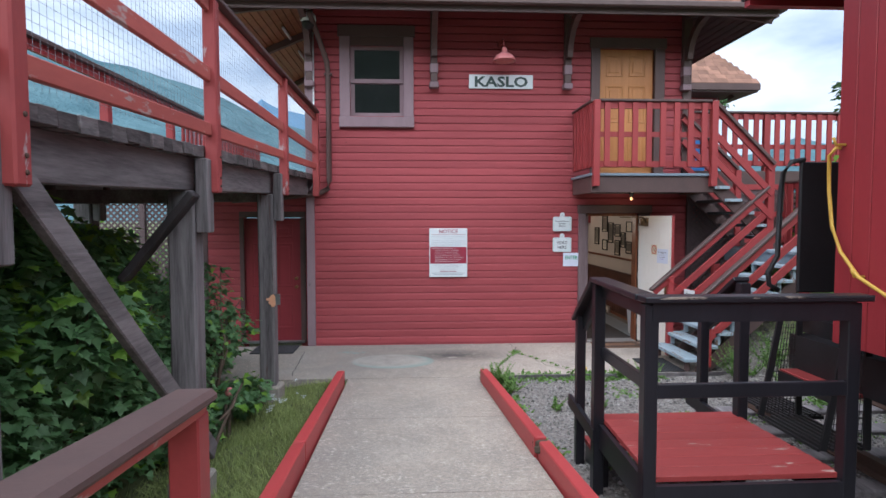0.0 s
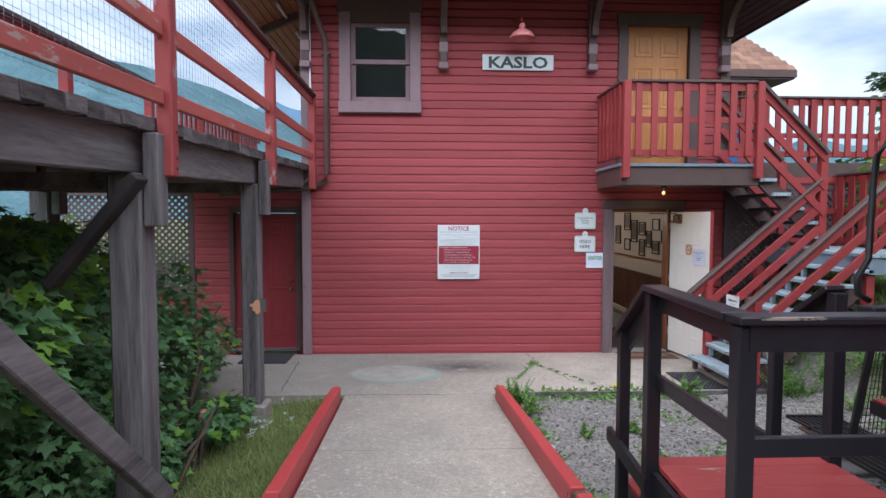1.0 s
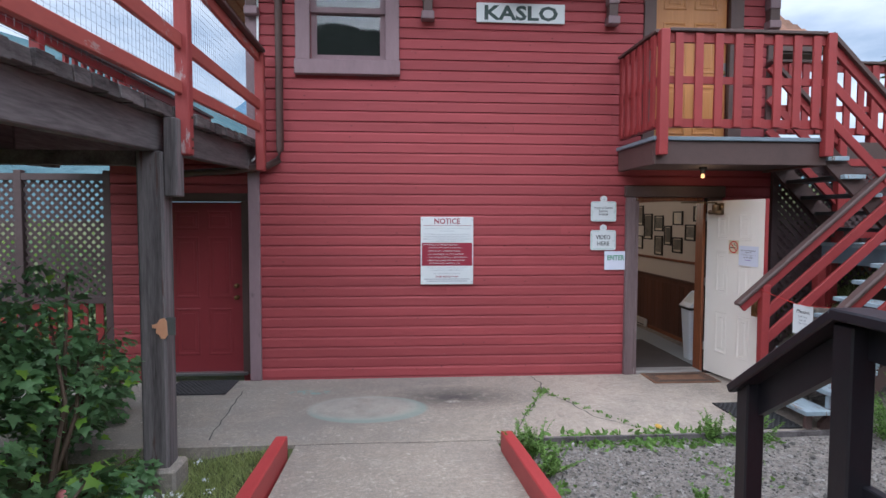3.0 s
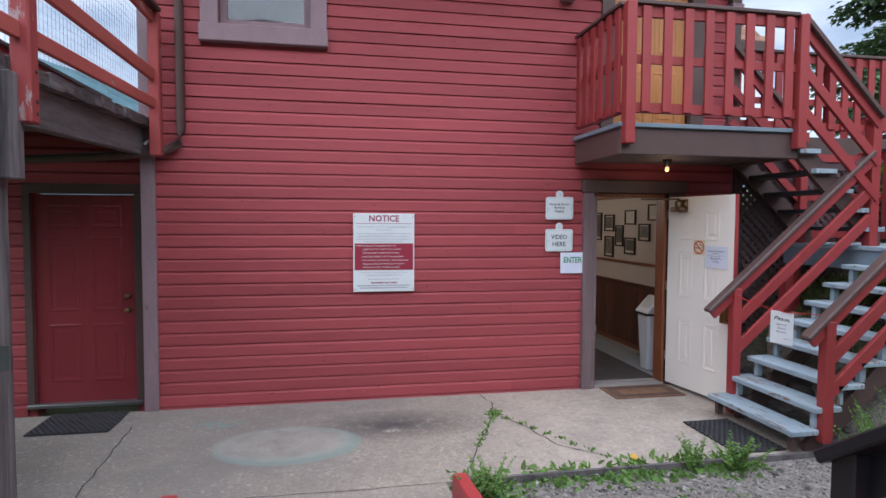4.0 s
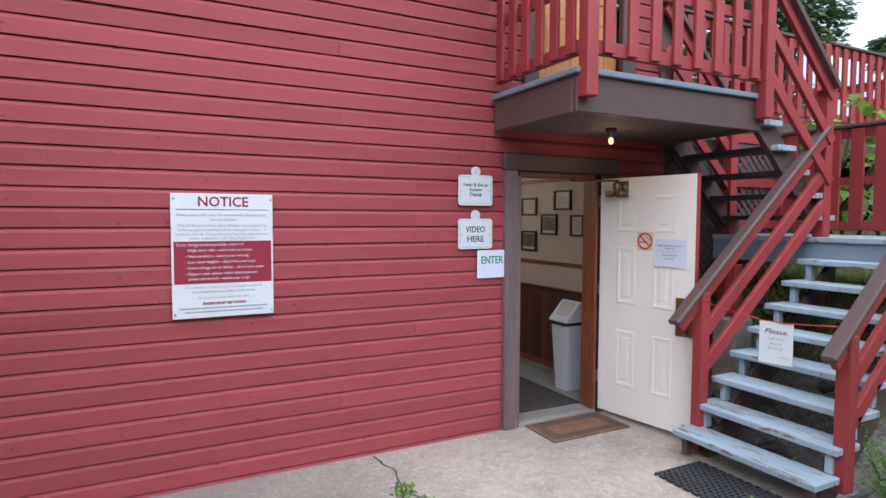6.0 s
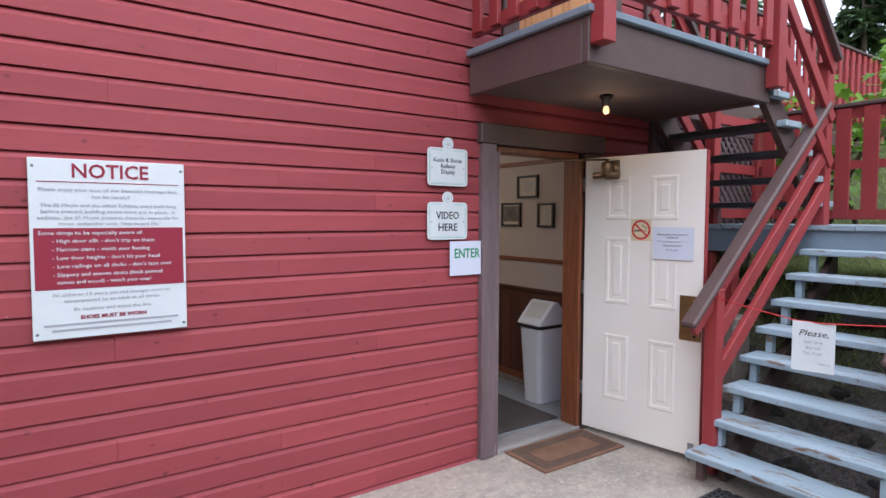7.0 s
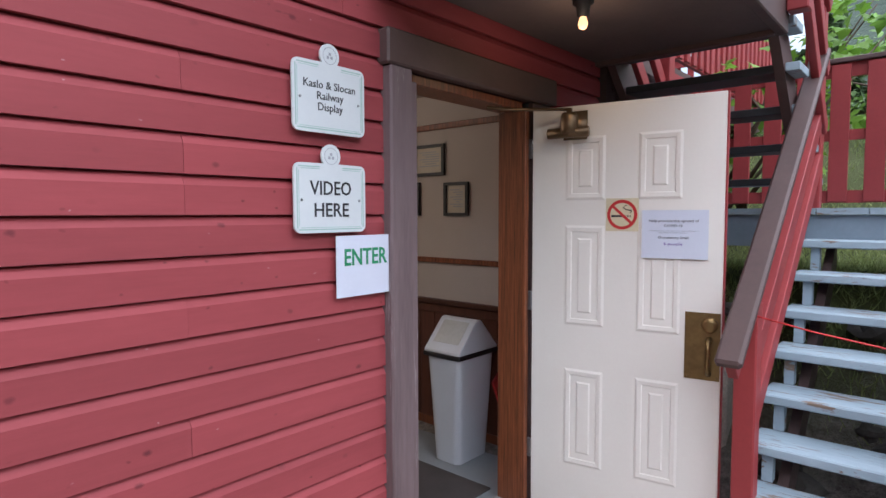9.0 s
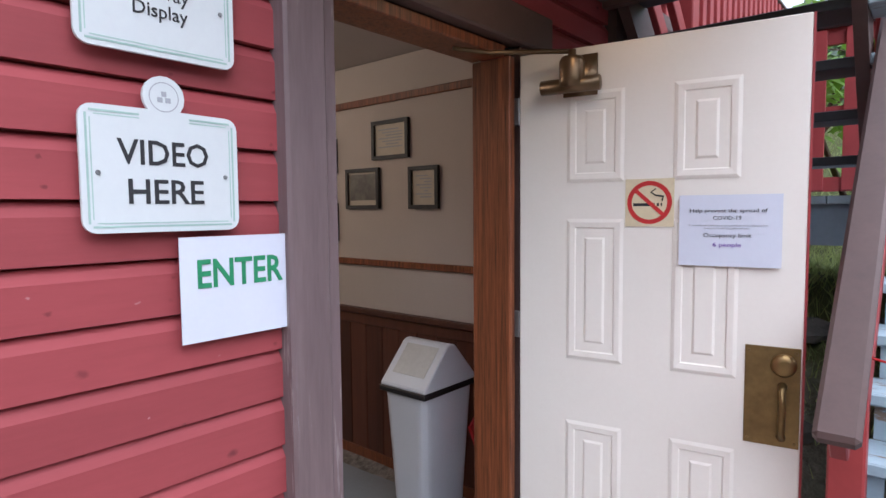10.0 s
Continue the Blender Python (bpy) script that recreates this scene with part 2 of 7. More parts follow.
    over(times(near(-0.7, 8.35, 1.1, 0.8, 1.0, 0.4), noisy(3.0, 0.35, 0.6), 0.65), (0.20, 0.182, 0.17))
    over(times(near(0.6, 8.85, 0.95, 0.45, 1.0, 0.0), noisy(9.0, 0.2, 0.5), 0.95), (0.055, 0.05, 0.05))
    over(times(near(0.58, 8.70, 0.10, 0.05, 1.0, 0.4), noisy(30.0, 0.4, 0.6), 0.8), (0.46, 0.43, 0.38))
    over(times(near(-0.30, 8.52, 0.62, 0.42, 1.0, 0.93), near(-0.36, 8.58, 0.60, 0.38, 0.74, 0.98), 0.6), (0.215, 0.31, 0.28))
    over(times(near(-0.34, 8.57, 0.60, 0.40, 1.0, 0.85), noisy(4.0, 0.3, 0.55), 0.5), (0.38, 0.365, 0.33))
    over(times(near(-0.95, 9.12, 0.30, 0.11, 1.0, 0.6), noisy(9.0, 0.48, 0.56), 0.7), (0.17, 0.31, 0.28))
    l.new(last, b.inputs["Base Color"])


stain_concrete()
M_KERB = mat("red_kerb_paint", (0.42, 0.055, 0.055), (0.33, 0.04, 0.042), 0.5, big=3, fine=35, stretch=(1, 0.3, 1), bump=0.3, wear=((0.45, 0.36, 0.33), 0.67, 10))
M_WHITEDOOR = mat("off_white_door_paint", (0.80, 0.75, 0.69), (0.765, 0.71, 0.65), 0.4, big=2, fine=70, bump=0.05, vary=0.0, wear=((0.42, 0.37, 0.36), 0.79, 14))
M_WHITE = mat("white_enamel", (0.66, 0.69, 0.70), (0.61, 0.64, 0.66), 0.4, big=2, fine=60, bump=0.05, vary=0.02)
M_PAPER = mat("white_paper", (0.64, 0.66, 0.76), (0.60, 0.62, 0.72), 0.7, big=4, fine=90, bump=0.05, vary=0.02)
M_GREEN = mat("green_print", (0.03, 0.27, 0.12), None, 0.6, bump=0, vary=0)
M_MINT = mat("pale_green_line", (0.42, 0.60, 0.54), None, 0.5, bump=0, vary=0)
M_BLACK = mat("black_print", (0.03, 0.03, 0.035), None, 0.6, bump=0, vary=0)
M_GREYPRINT = mat("grey_print", (0.40, 0.41, 0.45), None, 0.6, bump=0, vary=0)
M_CRIMSON = mat("crimson_print", (0.27, 0.022, 0.045), (0.25, 0.02, 0.042), 0.45, bump=0, vary=0)
M_SIGNRED = mat("bright_red_print", (0.55, 0.03, 0.03), None, 0.5, bump=0, vary=0)
M_PURPLE = mat("purple_print", (0.16, 0.05, 0.40), None, 0.6, bump=0, vary=0)
M_CREAMSTICKER = mat("cream_sticker", (0.72, 0.62, 0.42), None, 0.5, bump=0, vary=0)
M_PINE = mat("varnished_pine_door", (0.56, 0.25, 0.085), (0.40, 0.16, 0.05), 0.4, big=2, fine=24, stretch=(3, 1, 0.22), bump=0.15, vary=0.06)
M_FIR = mat("varnished_fir_trim", (0.33, 0.105, 0.042), (0.035, 0.012, 0.007), 0.4, big=20, fine=80, stretch=(4, 4, 0.10), bump=0.25, vary=0.08)
M_WAINSCOT = mat("dark_wood_wainscot", (0.12, 0.042, 0.025), (0.065, 0.024, 0.015), 0.45, big=3, fine=26, stretch=(5, 5, 0.2), bump=0.2, vary=0.25)
M_CREAM = mat("cream_plaster", (0.52, 0.46, 0.42), (0.48, 0.43, 0.39), 0.8, big=1.5, fine=60, bump=0.1, vary=0)
M_GREYFLOOR = mat("grey_painted_floor", (0.27, 0.29, 0.31), (0.22, 0.235, 0.25), 0.5, big=1.5, fine=50, bump=0.1, vary=0)
M_DARKMAT = mat("dark_carpet_mat", (0.075, 0.062, 0.058), (0.05, 0.042, 0.04), 0.95, big=5, fine=160, bump=0.5, vary=0)
M_COIR = mat("brown_coir_mat", (0.235, 0.125, 0.075), (0.12, 0.062, 0.04), 0.95, big=6, fine=150, bump=0.8, vary=0)
M_RUBBER = mat("black_rubber", (0.05, 0.05, 0.055), (0.03, 0.03, 0.034), 0.75, big=5, fine=80, bump=0.3)
M_BIN = mat("silver_grey_plastic", (0.64, 0.66, 0.70), (0.60, 0.62, 0.66), 0.35, big=3, fine=90, bump=0.05, vary=0)
M_BRASS = mat("tarnished_brass", (0.30, 0.20, 0.085), (0.17, 0.11, 0.05), 0.42, metal=0.9, big=8, fine=50, bump=0.15)
M_BRONZE = mat("bronze_paint", (0.20, 0.13, 0.075), (0.15, 0.10, 0.055), 0.35, metal=0.7, big=8, fine=60, bump=0.05)
M_STEEL = mat("dull_steel", (0.34, 0.35, 0.36), (0.26, 0.27, 0.28), 0.4, metal=0.8, big=5, fine=60, bump=0.1)
M_RUST = mat("rusty_steel", (0.10, 0.055, 0.04), (0.055, 0.035, 0.028), 0.8, metal=0.2, big=4, fine=40, bump=0.4)
M_CARRED = mat("red_car_paint", (0.29, 0.03, 0.036), (0.23, 0.022, 0.027), 0.4, big=2, fine=40, stretch=(1, 1, 0.4), bump=0.2)
M_BLACKSTEEL = mat("black_painted_steel", (0.02, 0.018, 0.02), (0.012, 0.011, 0.012), 0.5, big=4, fine=40, bump=0.3)
M_YELLOW = mat("yellow_hose", (0.62, 0.38, 0.06), (0.52, 0.31, 0.05), 0.5, big=5, fine=40, bump=0.1)
M_SHINGLE = mat("red_brown_shingles", (0.29, 0.155, 0.105), (0.165, 0.085, 0.06), 0.9, big=5, fine=70, bump=0.5, vary=0.3, island=True)
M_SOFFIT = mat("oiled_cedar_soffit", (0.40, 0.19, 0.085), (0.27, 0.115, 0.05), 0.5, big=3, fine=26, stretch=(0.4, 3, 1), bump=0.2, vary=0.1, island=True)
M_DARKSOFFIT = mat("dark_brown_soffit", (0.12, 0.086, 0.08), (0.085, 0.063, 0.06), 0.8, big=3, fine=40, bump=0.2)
M_LATTICE = mat("dark_brown_lattice", (0.115, 0.078, 0.08), (0.07, 0.046, 0.047), 0.65, big=3, fine=40, bump=0.2)
M_GRASS = mat("grass", (0.40, 0.45, 0.18), (0.23, 0.29, 0.10), 0.6, bump=0, vary=0.35, island=True, through_light=0.45)
M_LEAF = mat("maple_leaves", (0.165, 0.30, 0.125), (0.10, 0.20, 0.085), 0.5, big=0.8, fine=8, bump=0, vary=0.35, island=True, through_light=0.45)
M_YOUNG = mat("young_green_leaves", (0.22, 0.38, 0.05), (0.14, 0.28, 0.035), 0.45, big=0.8, fine=8, bump=0, vary=0.3, island=True, through_light=0.4)
M_WEED = mat("weed_leaves", (0.19, 0.32, 0.075), (0.11, 0.21, 0.05), 0.5, big=2, fine=10, bump=0, vary=0.3, island=True, through_light=0.3)
M_NEEDLE = mat("conifer_sprays", (0.125, 0.19, 0.085), (0.06, 0.10, 0.048), 0.6, big=0.6, fine=5, bump=0, vary=0.4, island=True, through_light=0.2)
M_BARK = mat("bark", (0.12, 0.085, 0.06), (0.06, 0.042, 0.03), 0.9, big=4, fine=30, stretch=(2, 2, 0.4), bump=0.8, dist=0.01)
M_STONE = mat("grey_stone", (0.29, 0.27, 0.255), (0.13, 0.12, 0.113), 0.85, big=6, fine=60, bump=0.4, vary=0.62, island=True)
M_ROCK = mat("dark_rock", (0.125, 0.115, 0.105), (0.05, 0.045, 0.04), 0.9, big=5, fine=50, bump=0.6, vary=0.25)
M_FOREST = mat("forested_hill", (0.055, 0.078, 0.052), (0.022, 0.034, 0.026), 0.95, big=0.02, fine=0.25, bump=0.6, dist=6, vary=0)
# Aerial haze is mixed into the base colour of both far mountain materials.
M_FARPEAK = mat("haze_tinted_peak", (0.115, 0.20, 0.29), (0.085, 0.155, 0.235), 1.0, big=0.004, fine=0.03, bump=0.4, dist=20, vary=0, spec=0.0)
M_FAR = mat("haze_tinted_mountain", (0.115, 0.185, 0.205), (0.055, 0.105, 0.125), 1.0, big=0.006, fine=0.06, bump=0.9, dist=30, vary=0, spec=0.0)
M_ORANGE = mat("orange_tape", (0.74, 0.40, 0.24), (0.62, 0.31, 0.18), 0.6, bump=0)
M_WIRE = mat("thin_grey_wire", (0.20, 0.21, 0.23), None, 0.4, metal=0.6, bump=0)
M_PHOTO = mat("dark_photograph", (0.20, 0.18, 0.15), (0.04, 0.037, 0.033), 0.3, big=9, fine=30, bump=0, vary=0.3)
M_DOC = mat("aged_document", (0.58, 0.52, 0.42), (0.50, 0.45, 0.36), 0.5, big=6, fine=40, bump=0, vary=0.1)
M_BULB = glow("lit_bulb", (1.0, 0.50, 0.20), 1.1)
M_ROOMLIGHT = glow("lit_globe", (1.0, 0.80, 0.56), 9.0)
M_PINK = mat("pale_red_enamel", (0.62, 0.22, 0.22), (0.5, 0.16, 0.16), 0.35, bump=0.05)
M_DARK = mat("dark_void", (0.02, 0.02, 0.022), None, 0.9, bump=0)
M_STAIN = mat("dark_stained_concrete", (0.05, 0.047, 0.044), (0.09, 0.085, 0.08), 0.9, big=3, fine=50, bump=0.3, vary=0)
M_GLASS = bpy.data.materials.new("window_glass")
M_GLASS.use_nodes = True
gb = M_GLASS.node_tree.nodes["Principled BSDF"]
gb.inputs["Base Color"].default_value, gb.inputs["Roughness"].default_value = (0.9, 0.95, 0.95, 1), 0.02
gb.inputs["Transmission Weight"].default_value, gb.inputs["IOR"].default_value = 1.0, 1.5


# ---- builders ----
def bx(bm, x0, x1, y0, y1, z0, z1):
    v = [bm.verts.new(p) for p in ((x0, y0, z0), (x1, y0, z0), (x1, y1, z0), (x0, y1, z0), (x0, y0, z1), (x1, y0, z1), (x1, y1, z1), (x0, y1, z1))]
    for f in ((0, 3, 2, 1), (4, 5, 6, 7), (0, 1, 5, 4), (1, 2, 6, 5), (2, 3, 7, 6), (3, 0, 4, 7)):
        bm.faces.new([v[k] for k in f])


def beam(bm, p, q, w, h, up=(0, 0, 1)):
    """A straight timber from p to q, w wide and h high about its middle line."""
    p, q, up = Vector(p), Vector(q), Vector(up)
    d = (q - p).normalized()
    s = d.cross(up).normalized() * (w / 2)
    u = s.normalized().cross(d).normalized() * (h / 2)
    v = [bm.verts.new(c + a * s + b * u) for c in (p, q) for a, b in ((-1, -1), (1, -1), (1, 1), (-1, 1))]
    for f in ((0, 1, 2, 3), (7, 6, 5, 4), (0, 4, 5, 1), (1, 5, 6, 2), (2, 6, 7, 3), (3, 7, 4, 0)):
        bm.faces.new([v[k] for k in f])


def slant(bm, x0, z0, x1, z1, y0, y1, h):
    """A sloping board in the x-z plane with upright ends: lower edge from (x0, z0) to (x1, z1), h high."""
    v = [bm.verts.new((x, y, z)) for y in (y0, y1) for x, z in ((x0, z0), (x1, z1), (x1, z1 + h), (x0, z0 + h))]
    for f in ((0, 1, 2, 3), (7, 6, 5, 4), (0, 4, 5, 1), (1, 5, 6, 2), (2, 6, 7, 3), (3, 7, 4, 0)):
        bm.faces.new([v[k] for k in f])


def tube(bm, points, r, seg=8, close=True):
    """A round pipe along points."""
    pts = [Vector(p) for p in points]
    rings = []
    for i, p in enumerate(pts):
        d = (pts[min(i + 1, len(pts) - 1)] - pts[max(i - 1, 0)]).normalized()
        a = d.cross(Vector((0.31, 0.17, 0.93) if abs(d.z) < 0.9 else (1, 0.2, 0))).normalized()
        b = d.cross(a)
        rr = r[i] if isinstance(r, (list, tuple)) else r
        rings.append([bm.verts.new(p + rr * (math.cos(2 * math.pi * k / seg) * a + math.sin(2 * math.pi * k / seg) * b)) for k in range(seg)])
    for r0, r1 in zip(rings, rings[1:]):
        for k in range(seg):
            bm.faces.new((r0[k], r0[(k + 1) % seg], r1[(k + 1) % seg], r1[k]))
    if close:
        bm.faces.new(rings[0][::-1])
        bm.faces.new(rings[-1])


def lathe(bm, profile, seg=20, m=Matrix()):
    """A turned form from (radius, height) pairs, placed by m."""
    rings = [[bm.verts.new(m @ Vector((r * math.cos(2 * math.pi * k / seg), r * math.sin(2 * math.pi * k / seg), z))) for k in range(seg)] for r, z in profile]
    for r0, r1 in zip(rings, rings[1:]):
        for k in range(seg):
            bm.faces.new((r0[k], r0[(k + 1) % seg], r1[(k + 1) % seg], r1[k]))
    bm.faces.new(rings[0][::-1])
    bm.faces.new(rings[-1])


def extrude(bm, outline, m, depth):
    """A flat outline in x-y, thickened along its z by depth, placed by m."""
    a = [bm.verts.new(m @ Vector((x, y, 0))) for x, y in outline]
    b = [bm.verts.new(m @ Vector((x, y, depth))) for x, y in outline]
    n = len(a)
    bm.faces.new(a[::-1])
    bm.faces.new(b)
    for k in range(n):
        bm.faces.new((a[k], a[(k + 1) % n], b[(k + 1) % n], b[k]))


def world_of(ob):
    m = ob.matrix_basis.copy()
    if ob.parent:
        m = world_of(ob.parent) @ ob.matrix_parent_inverse @ m
    return m


def hang(ob, parent):
    if parent:
        ob.parent = parent
        ob.matrix_parent_inverse = world_of(parent).inverted()
    return ob


def part(name, bm, material, parent=None, label="", bevel=0.0, smooth=False):
    if bevel:
        bmesh.ops.bevel(bm, geom=[e for e in bm.edges], offset=bevel, segments=1, affect="EDGES", clamp_overlap=True)
    bmesh.ops.recalc_face_normals(bm, faces=bm.faces)
    if smooth:
        for f in bm.faces:
            f.smooth = True
    me = bpy.data.meshes.new(name)
    bm.to_mesh(me)
    bm.free()
    me.materials.append(material)
    ob = hang(new(name, me), parent)
    return tagged(ob, label) if label else ob


def box(name, dims, material, parent=None, label="", bevel=0.0):
    bm = bmesh.new()
    bx(bm, *dims)
    return part(name, bm, material, parent, label, bevel)


def bar(name, p, q, w, h, material, parent=None, label="", bevel=0.0, up=(0, 0, 1)):
    bm = bmesh.new()
    beam(bm, p, q, w, h, up)
    return part(name, bm, material, parent, label, bevel)


def pipe(name, points, r, material, parent=None, label="", seg=8):
    bm = bmesh.new()
    tube(bm, points, r, seg)
    return part(name, bm, material, parent, label, smooth=True)


def thing(name, at, label, category, group="", kind=""):
    ob = new(name)
    ob.empty_display_size = 0.1
    ob.matrix_basis = Matrix.Translation(at)
    return tagged(ob, label, category, group, kind)


def structure(ob, label="", category=""):
    return tagged(ob, label, category, "", "structure")


def words(name, text, at, height, material, parent, width=None, turn=(90, 0, 0), align="CENTER", bold=0.0, shear=0.0):
    """Lettering whose capitals are height tall, squeezed to width where given; at is the middle of its base line."""
    cu = bpy.data.curves.new(name, "FONT")
    cu.body, cu.align_x, cu.extrude, cu.offset, cu.shear = text, align, 0.0008, bold, shear
    cu.size = height / 0.69
    cu.resolution_u = 2
    cu.materials.append(material)
    ob = new(name, cu)
    s = 1.0
    if width:
        bpy.context.view_layer.update()
        s = width / max(ob.dimensions.x, 1e-4)
    hang(ob, parent)
    ob.matrix_basis = pose(*at, *turn) @ Matrix.Diagonal((s, 1, 1, 1))
    return ob


# ---- ground ----
def ease(a, b, v):
    k = min(1.0, max(0.0, (v - a) / (b - a)))
    return k * k * (3 - 2 * k)


def ground_z(x, y):
    z = -0.03
    z -= 0.08 * ease(-1.0, -1.7, x)
    z -= 2.2 * ease(-5.0, -14.0, x)
    bank = 1.22 * ease(4.1, 6.0, x) + 1.6 * ease(6.4, 10.5, x)
    z += bank * ease(6.6, 8.0, y) + 1.2 * ease(7.5, 14, x) * (1 - ease(6.6, 8.0, y))
    if y < 7.45:
        ramp = max(0.0, 0.087 * (7.45 - max(y, -1.0)))
        z += (ramp - 0.10 * ease(7.4, 6.9, y)) * ease(-1.45, -1.0, x) * ease(1.35, 0.95, x) if ramp > 0 else 0
    if y < 9.75 and -5.6 < x < 5.0 and y > 7.55 and x < 4.2:
        z = min(z, -0.03)
    z += 0.015 * noise.noise((x * 1.7, y * 1.7, 0)) if abs(x) < 30 else 0
    return z


def make_ground():
    def axis(lo, hi, fine_lo, fine_hi, step):
        pts = list(np.arange(fine_lo, fine_hi + 1e-6, step))
        d, v = step, fine_hi
        while v < hi:
            d *= 1.35
            v += d
            pts.append(v)
        d, v = step, fine_lo
        while v > lo:
            d *= 1.35
            v -= d
            pts.insert(0, v)
        return pts
    xs, ys = axis(-3000, 3000, -4.0, 10.0, 0.16), axis(-3000, 3000, 0.0, 13.0, 0.16)
    verts = [(x, y, ground_z(x, y)) for y in ys for x in xs]
    w = len(xs)
    faces = [(j * w + i, j * w + i + 1, (j + 1) * w + i + 1, (j + 1) * w + i) for j in range(len(ys) - 1) for i in range(w - 1)]
    me = bpy.data.meshes.new("ground")
    me.from_pydata(verts, [], faces)
    for p in me.polygons:
        p.use_smooth = True
    # gravel on the track side, earth and grass elsewhere
    m = mat("gravel_and_earth", (0.35, 0.31, 0.28), (0.07, 0.062, 0.056), 0.95, big=26, fine=95, bump=1.0, dist=0.02, vary=0)
    n, l = m.node_tree.nodes, m.node_tree.links
    geo, sep = n.new("ShaderNodeNewGeometry"), n.new("ShaderNodeSeparateXYZ")
    l.new(geo.outputs["Position"], sep.inputs[0])
    nz = n.new("ShaderNodeTexNoise")
    nz.inputs["Scale"].default_value, nz.inputs["Detail"].default_value = 1.4, 6
    l.new(geo.outputs["Position"], nz.inputs["Vector"])
    wob = n.new("ShaderNodeMath")
    wob.operation = "MULTIPLY_ADD"
    wob.inputs[1].default_value = 1.2
    l.new(nz.outputs["Fac"], wob.inputs[0])
    l.new(sep.outputs["X"], wob.inputs[2])
    left = n.new("ShaderNodeMapRange")
    left.inputs["From Min"].default_value, left.inputs["From Max"].default_value = 0.4, 0.2
    l.new(wob.outputs[0], left.inputs["Value"])
    right = n.new("ShaderNodeMapRange")
    right.inputs["From Min"].default_value, right.inputs["From Max"].default_value = 5.3, 6.0
    l.new(wob.outputs[0], right.inputs["Value"])
    top = n.new("ShaderNodeMath")
    top.operation = "MAXIMUM"
    l.new(left.outputs[0], top.inputs[0])
    l.new(right.outputs[0], top.inputs[1])
    old = n["Principled BSDF"].inputs["Base Color"].links[0].from_socket
    green = n.new("ShaderNodeMix")
    green.data_type = "RGBA"
    green.inputs["B"].default_value = (0.095, 0.11, 0.04, 1)
    l.new(top.outputs[0], green.inputs["Factor"])
    l.new(old, green.inputs["A"])
    l.new(green.outputs["Result"], n["Principled BSDF"].inputs["Base Color"])
    me.materials.append(m)
    structure(new("ground", me), "grey gravel yard turning to grass and earth banks", "ground")


make_ground()


def make_slab():
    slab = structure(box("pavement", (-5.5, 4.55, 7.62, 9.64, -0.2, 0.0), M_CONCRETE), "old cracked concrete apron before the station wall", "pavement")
    ramp = structure(thing("pavement_ramp", (0, 3, 0.2), "sloping concrete walkway with brushed surface", "walkway"), "sloping concrete walkway with brushed surface", "walkway")
    skew = lambda y: 0.02 * (7.4 - y)
    z = lambda y: 0.087 * (7.5 - y)
    ys = [7.62, 7.5, 5.6, 3.7, 1.8, -0.1, -3.0]
    for y1, y0 in zip(ys, ys[1:]):
        a = [(-0.86 + skew(y0), y0), (0.87 + skew(y0), y0), (0.87 + skew(y1), y1), (-0.86 + skew(y1), y1)]
        bm = bmesh.new()
        t = [bm.verts.new((x, y + (0.006 if y == y0 and y0 < 7.4 else 0), max(0.0, z(y)) - 0.002)) for x, y in a]
        b = [bm.verts.new((x, y, -0.25)) for x, y in a]
        bm.faces.new(t)
        for k in range(4):
            bm.faces.new((b[k], b[(k + 1) % 4], t[(k + 1) % 4], t[k]))
        part("concrete_bay", bm, M_CONCRETE, ramp)
    # painted and stained patches, cracks, drain
    rng = random.Random(3)
    for pts in (((1.62, 9.6), (1.66, 9.3), (1.60, 9.0), (1.45, 8.65), (1.26, 8.25), (1.05, 7.75)), ((1.60, 9.0), (1.78, 8.62), (1.91, 8.15), (2.25, 7.8)), ((-1.72, 9.2), (-1.68, 8.4), (-1.63, 7.64)), ((-0.86, 7.60), (-0.2, 7.61), (0.4, 7.60), (0.88, 7.605))):
        bm = bmesh.new()
        fine = []
        wide, thin = (0.005, 0.0) if abs(pts[0][1] - pts[-1][1]) > 0.1 else (0.0, 0.003)
        for (xa, ya), (xb, yb) in zip(pts, pts[1:]):
            for k in range(6):
                u = k / 6
                fine.append((xa + (xb - xa) * u + rng.uniform(-0.015, 0.015), ya + (yb - ya) * u + rng.uniform(-0.01, 0.01)))
        wv = [(bm.verts.new((x - wide, y + thin, 0.004)), bm.verts.new((x + wide * (1 + rng.random()), y - thin, 0.004))) for x, y in fine]
        for (a, b), (c, d) in zip(wv, wv[1:]):
            bm.faces.new((a, b, d, c))
        part("crack", bm, M_STAIN, slab, "dark crack")
    kerbs = []
    for x in (-0.975, 0.86):
        k = thing("kerb", (x, 4.5, 0), "chipped red-painted timber kerb along the walkway", "kerb", "kerbs of the walkway")
        for y0, y1 in ((7.38, 4.35), (4.34, 1.2), (1.19, -3.0)):
            jog = 0.025 if x > 0 and y0 < 4.35 else 0.0
            zz = lambda y: 0.045 + 0.087 * (7.4 - y)
            bm = bmesh.new()
            v = [bm.verts.new((xx + skew(y) + jog, y, zz(y) + dz - jog)) for y in (y0, y1) for xx, dz in ((x, -0.12), (x + 0.095, -0.12), (x + 0.095, 0.125), (x, 0.125))]
            for f in ((0, 1, 2, 3), (7, 6, 5, 4), (0, 4, 5, 1), (1, 5, 6, 2), (2, 6, 7, 3), (3, 7, 4, 0)):
                bm.faces.new([v[i] for i in f])
            part("board", bm, M_KERB, k, bevel=0.008)
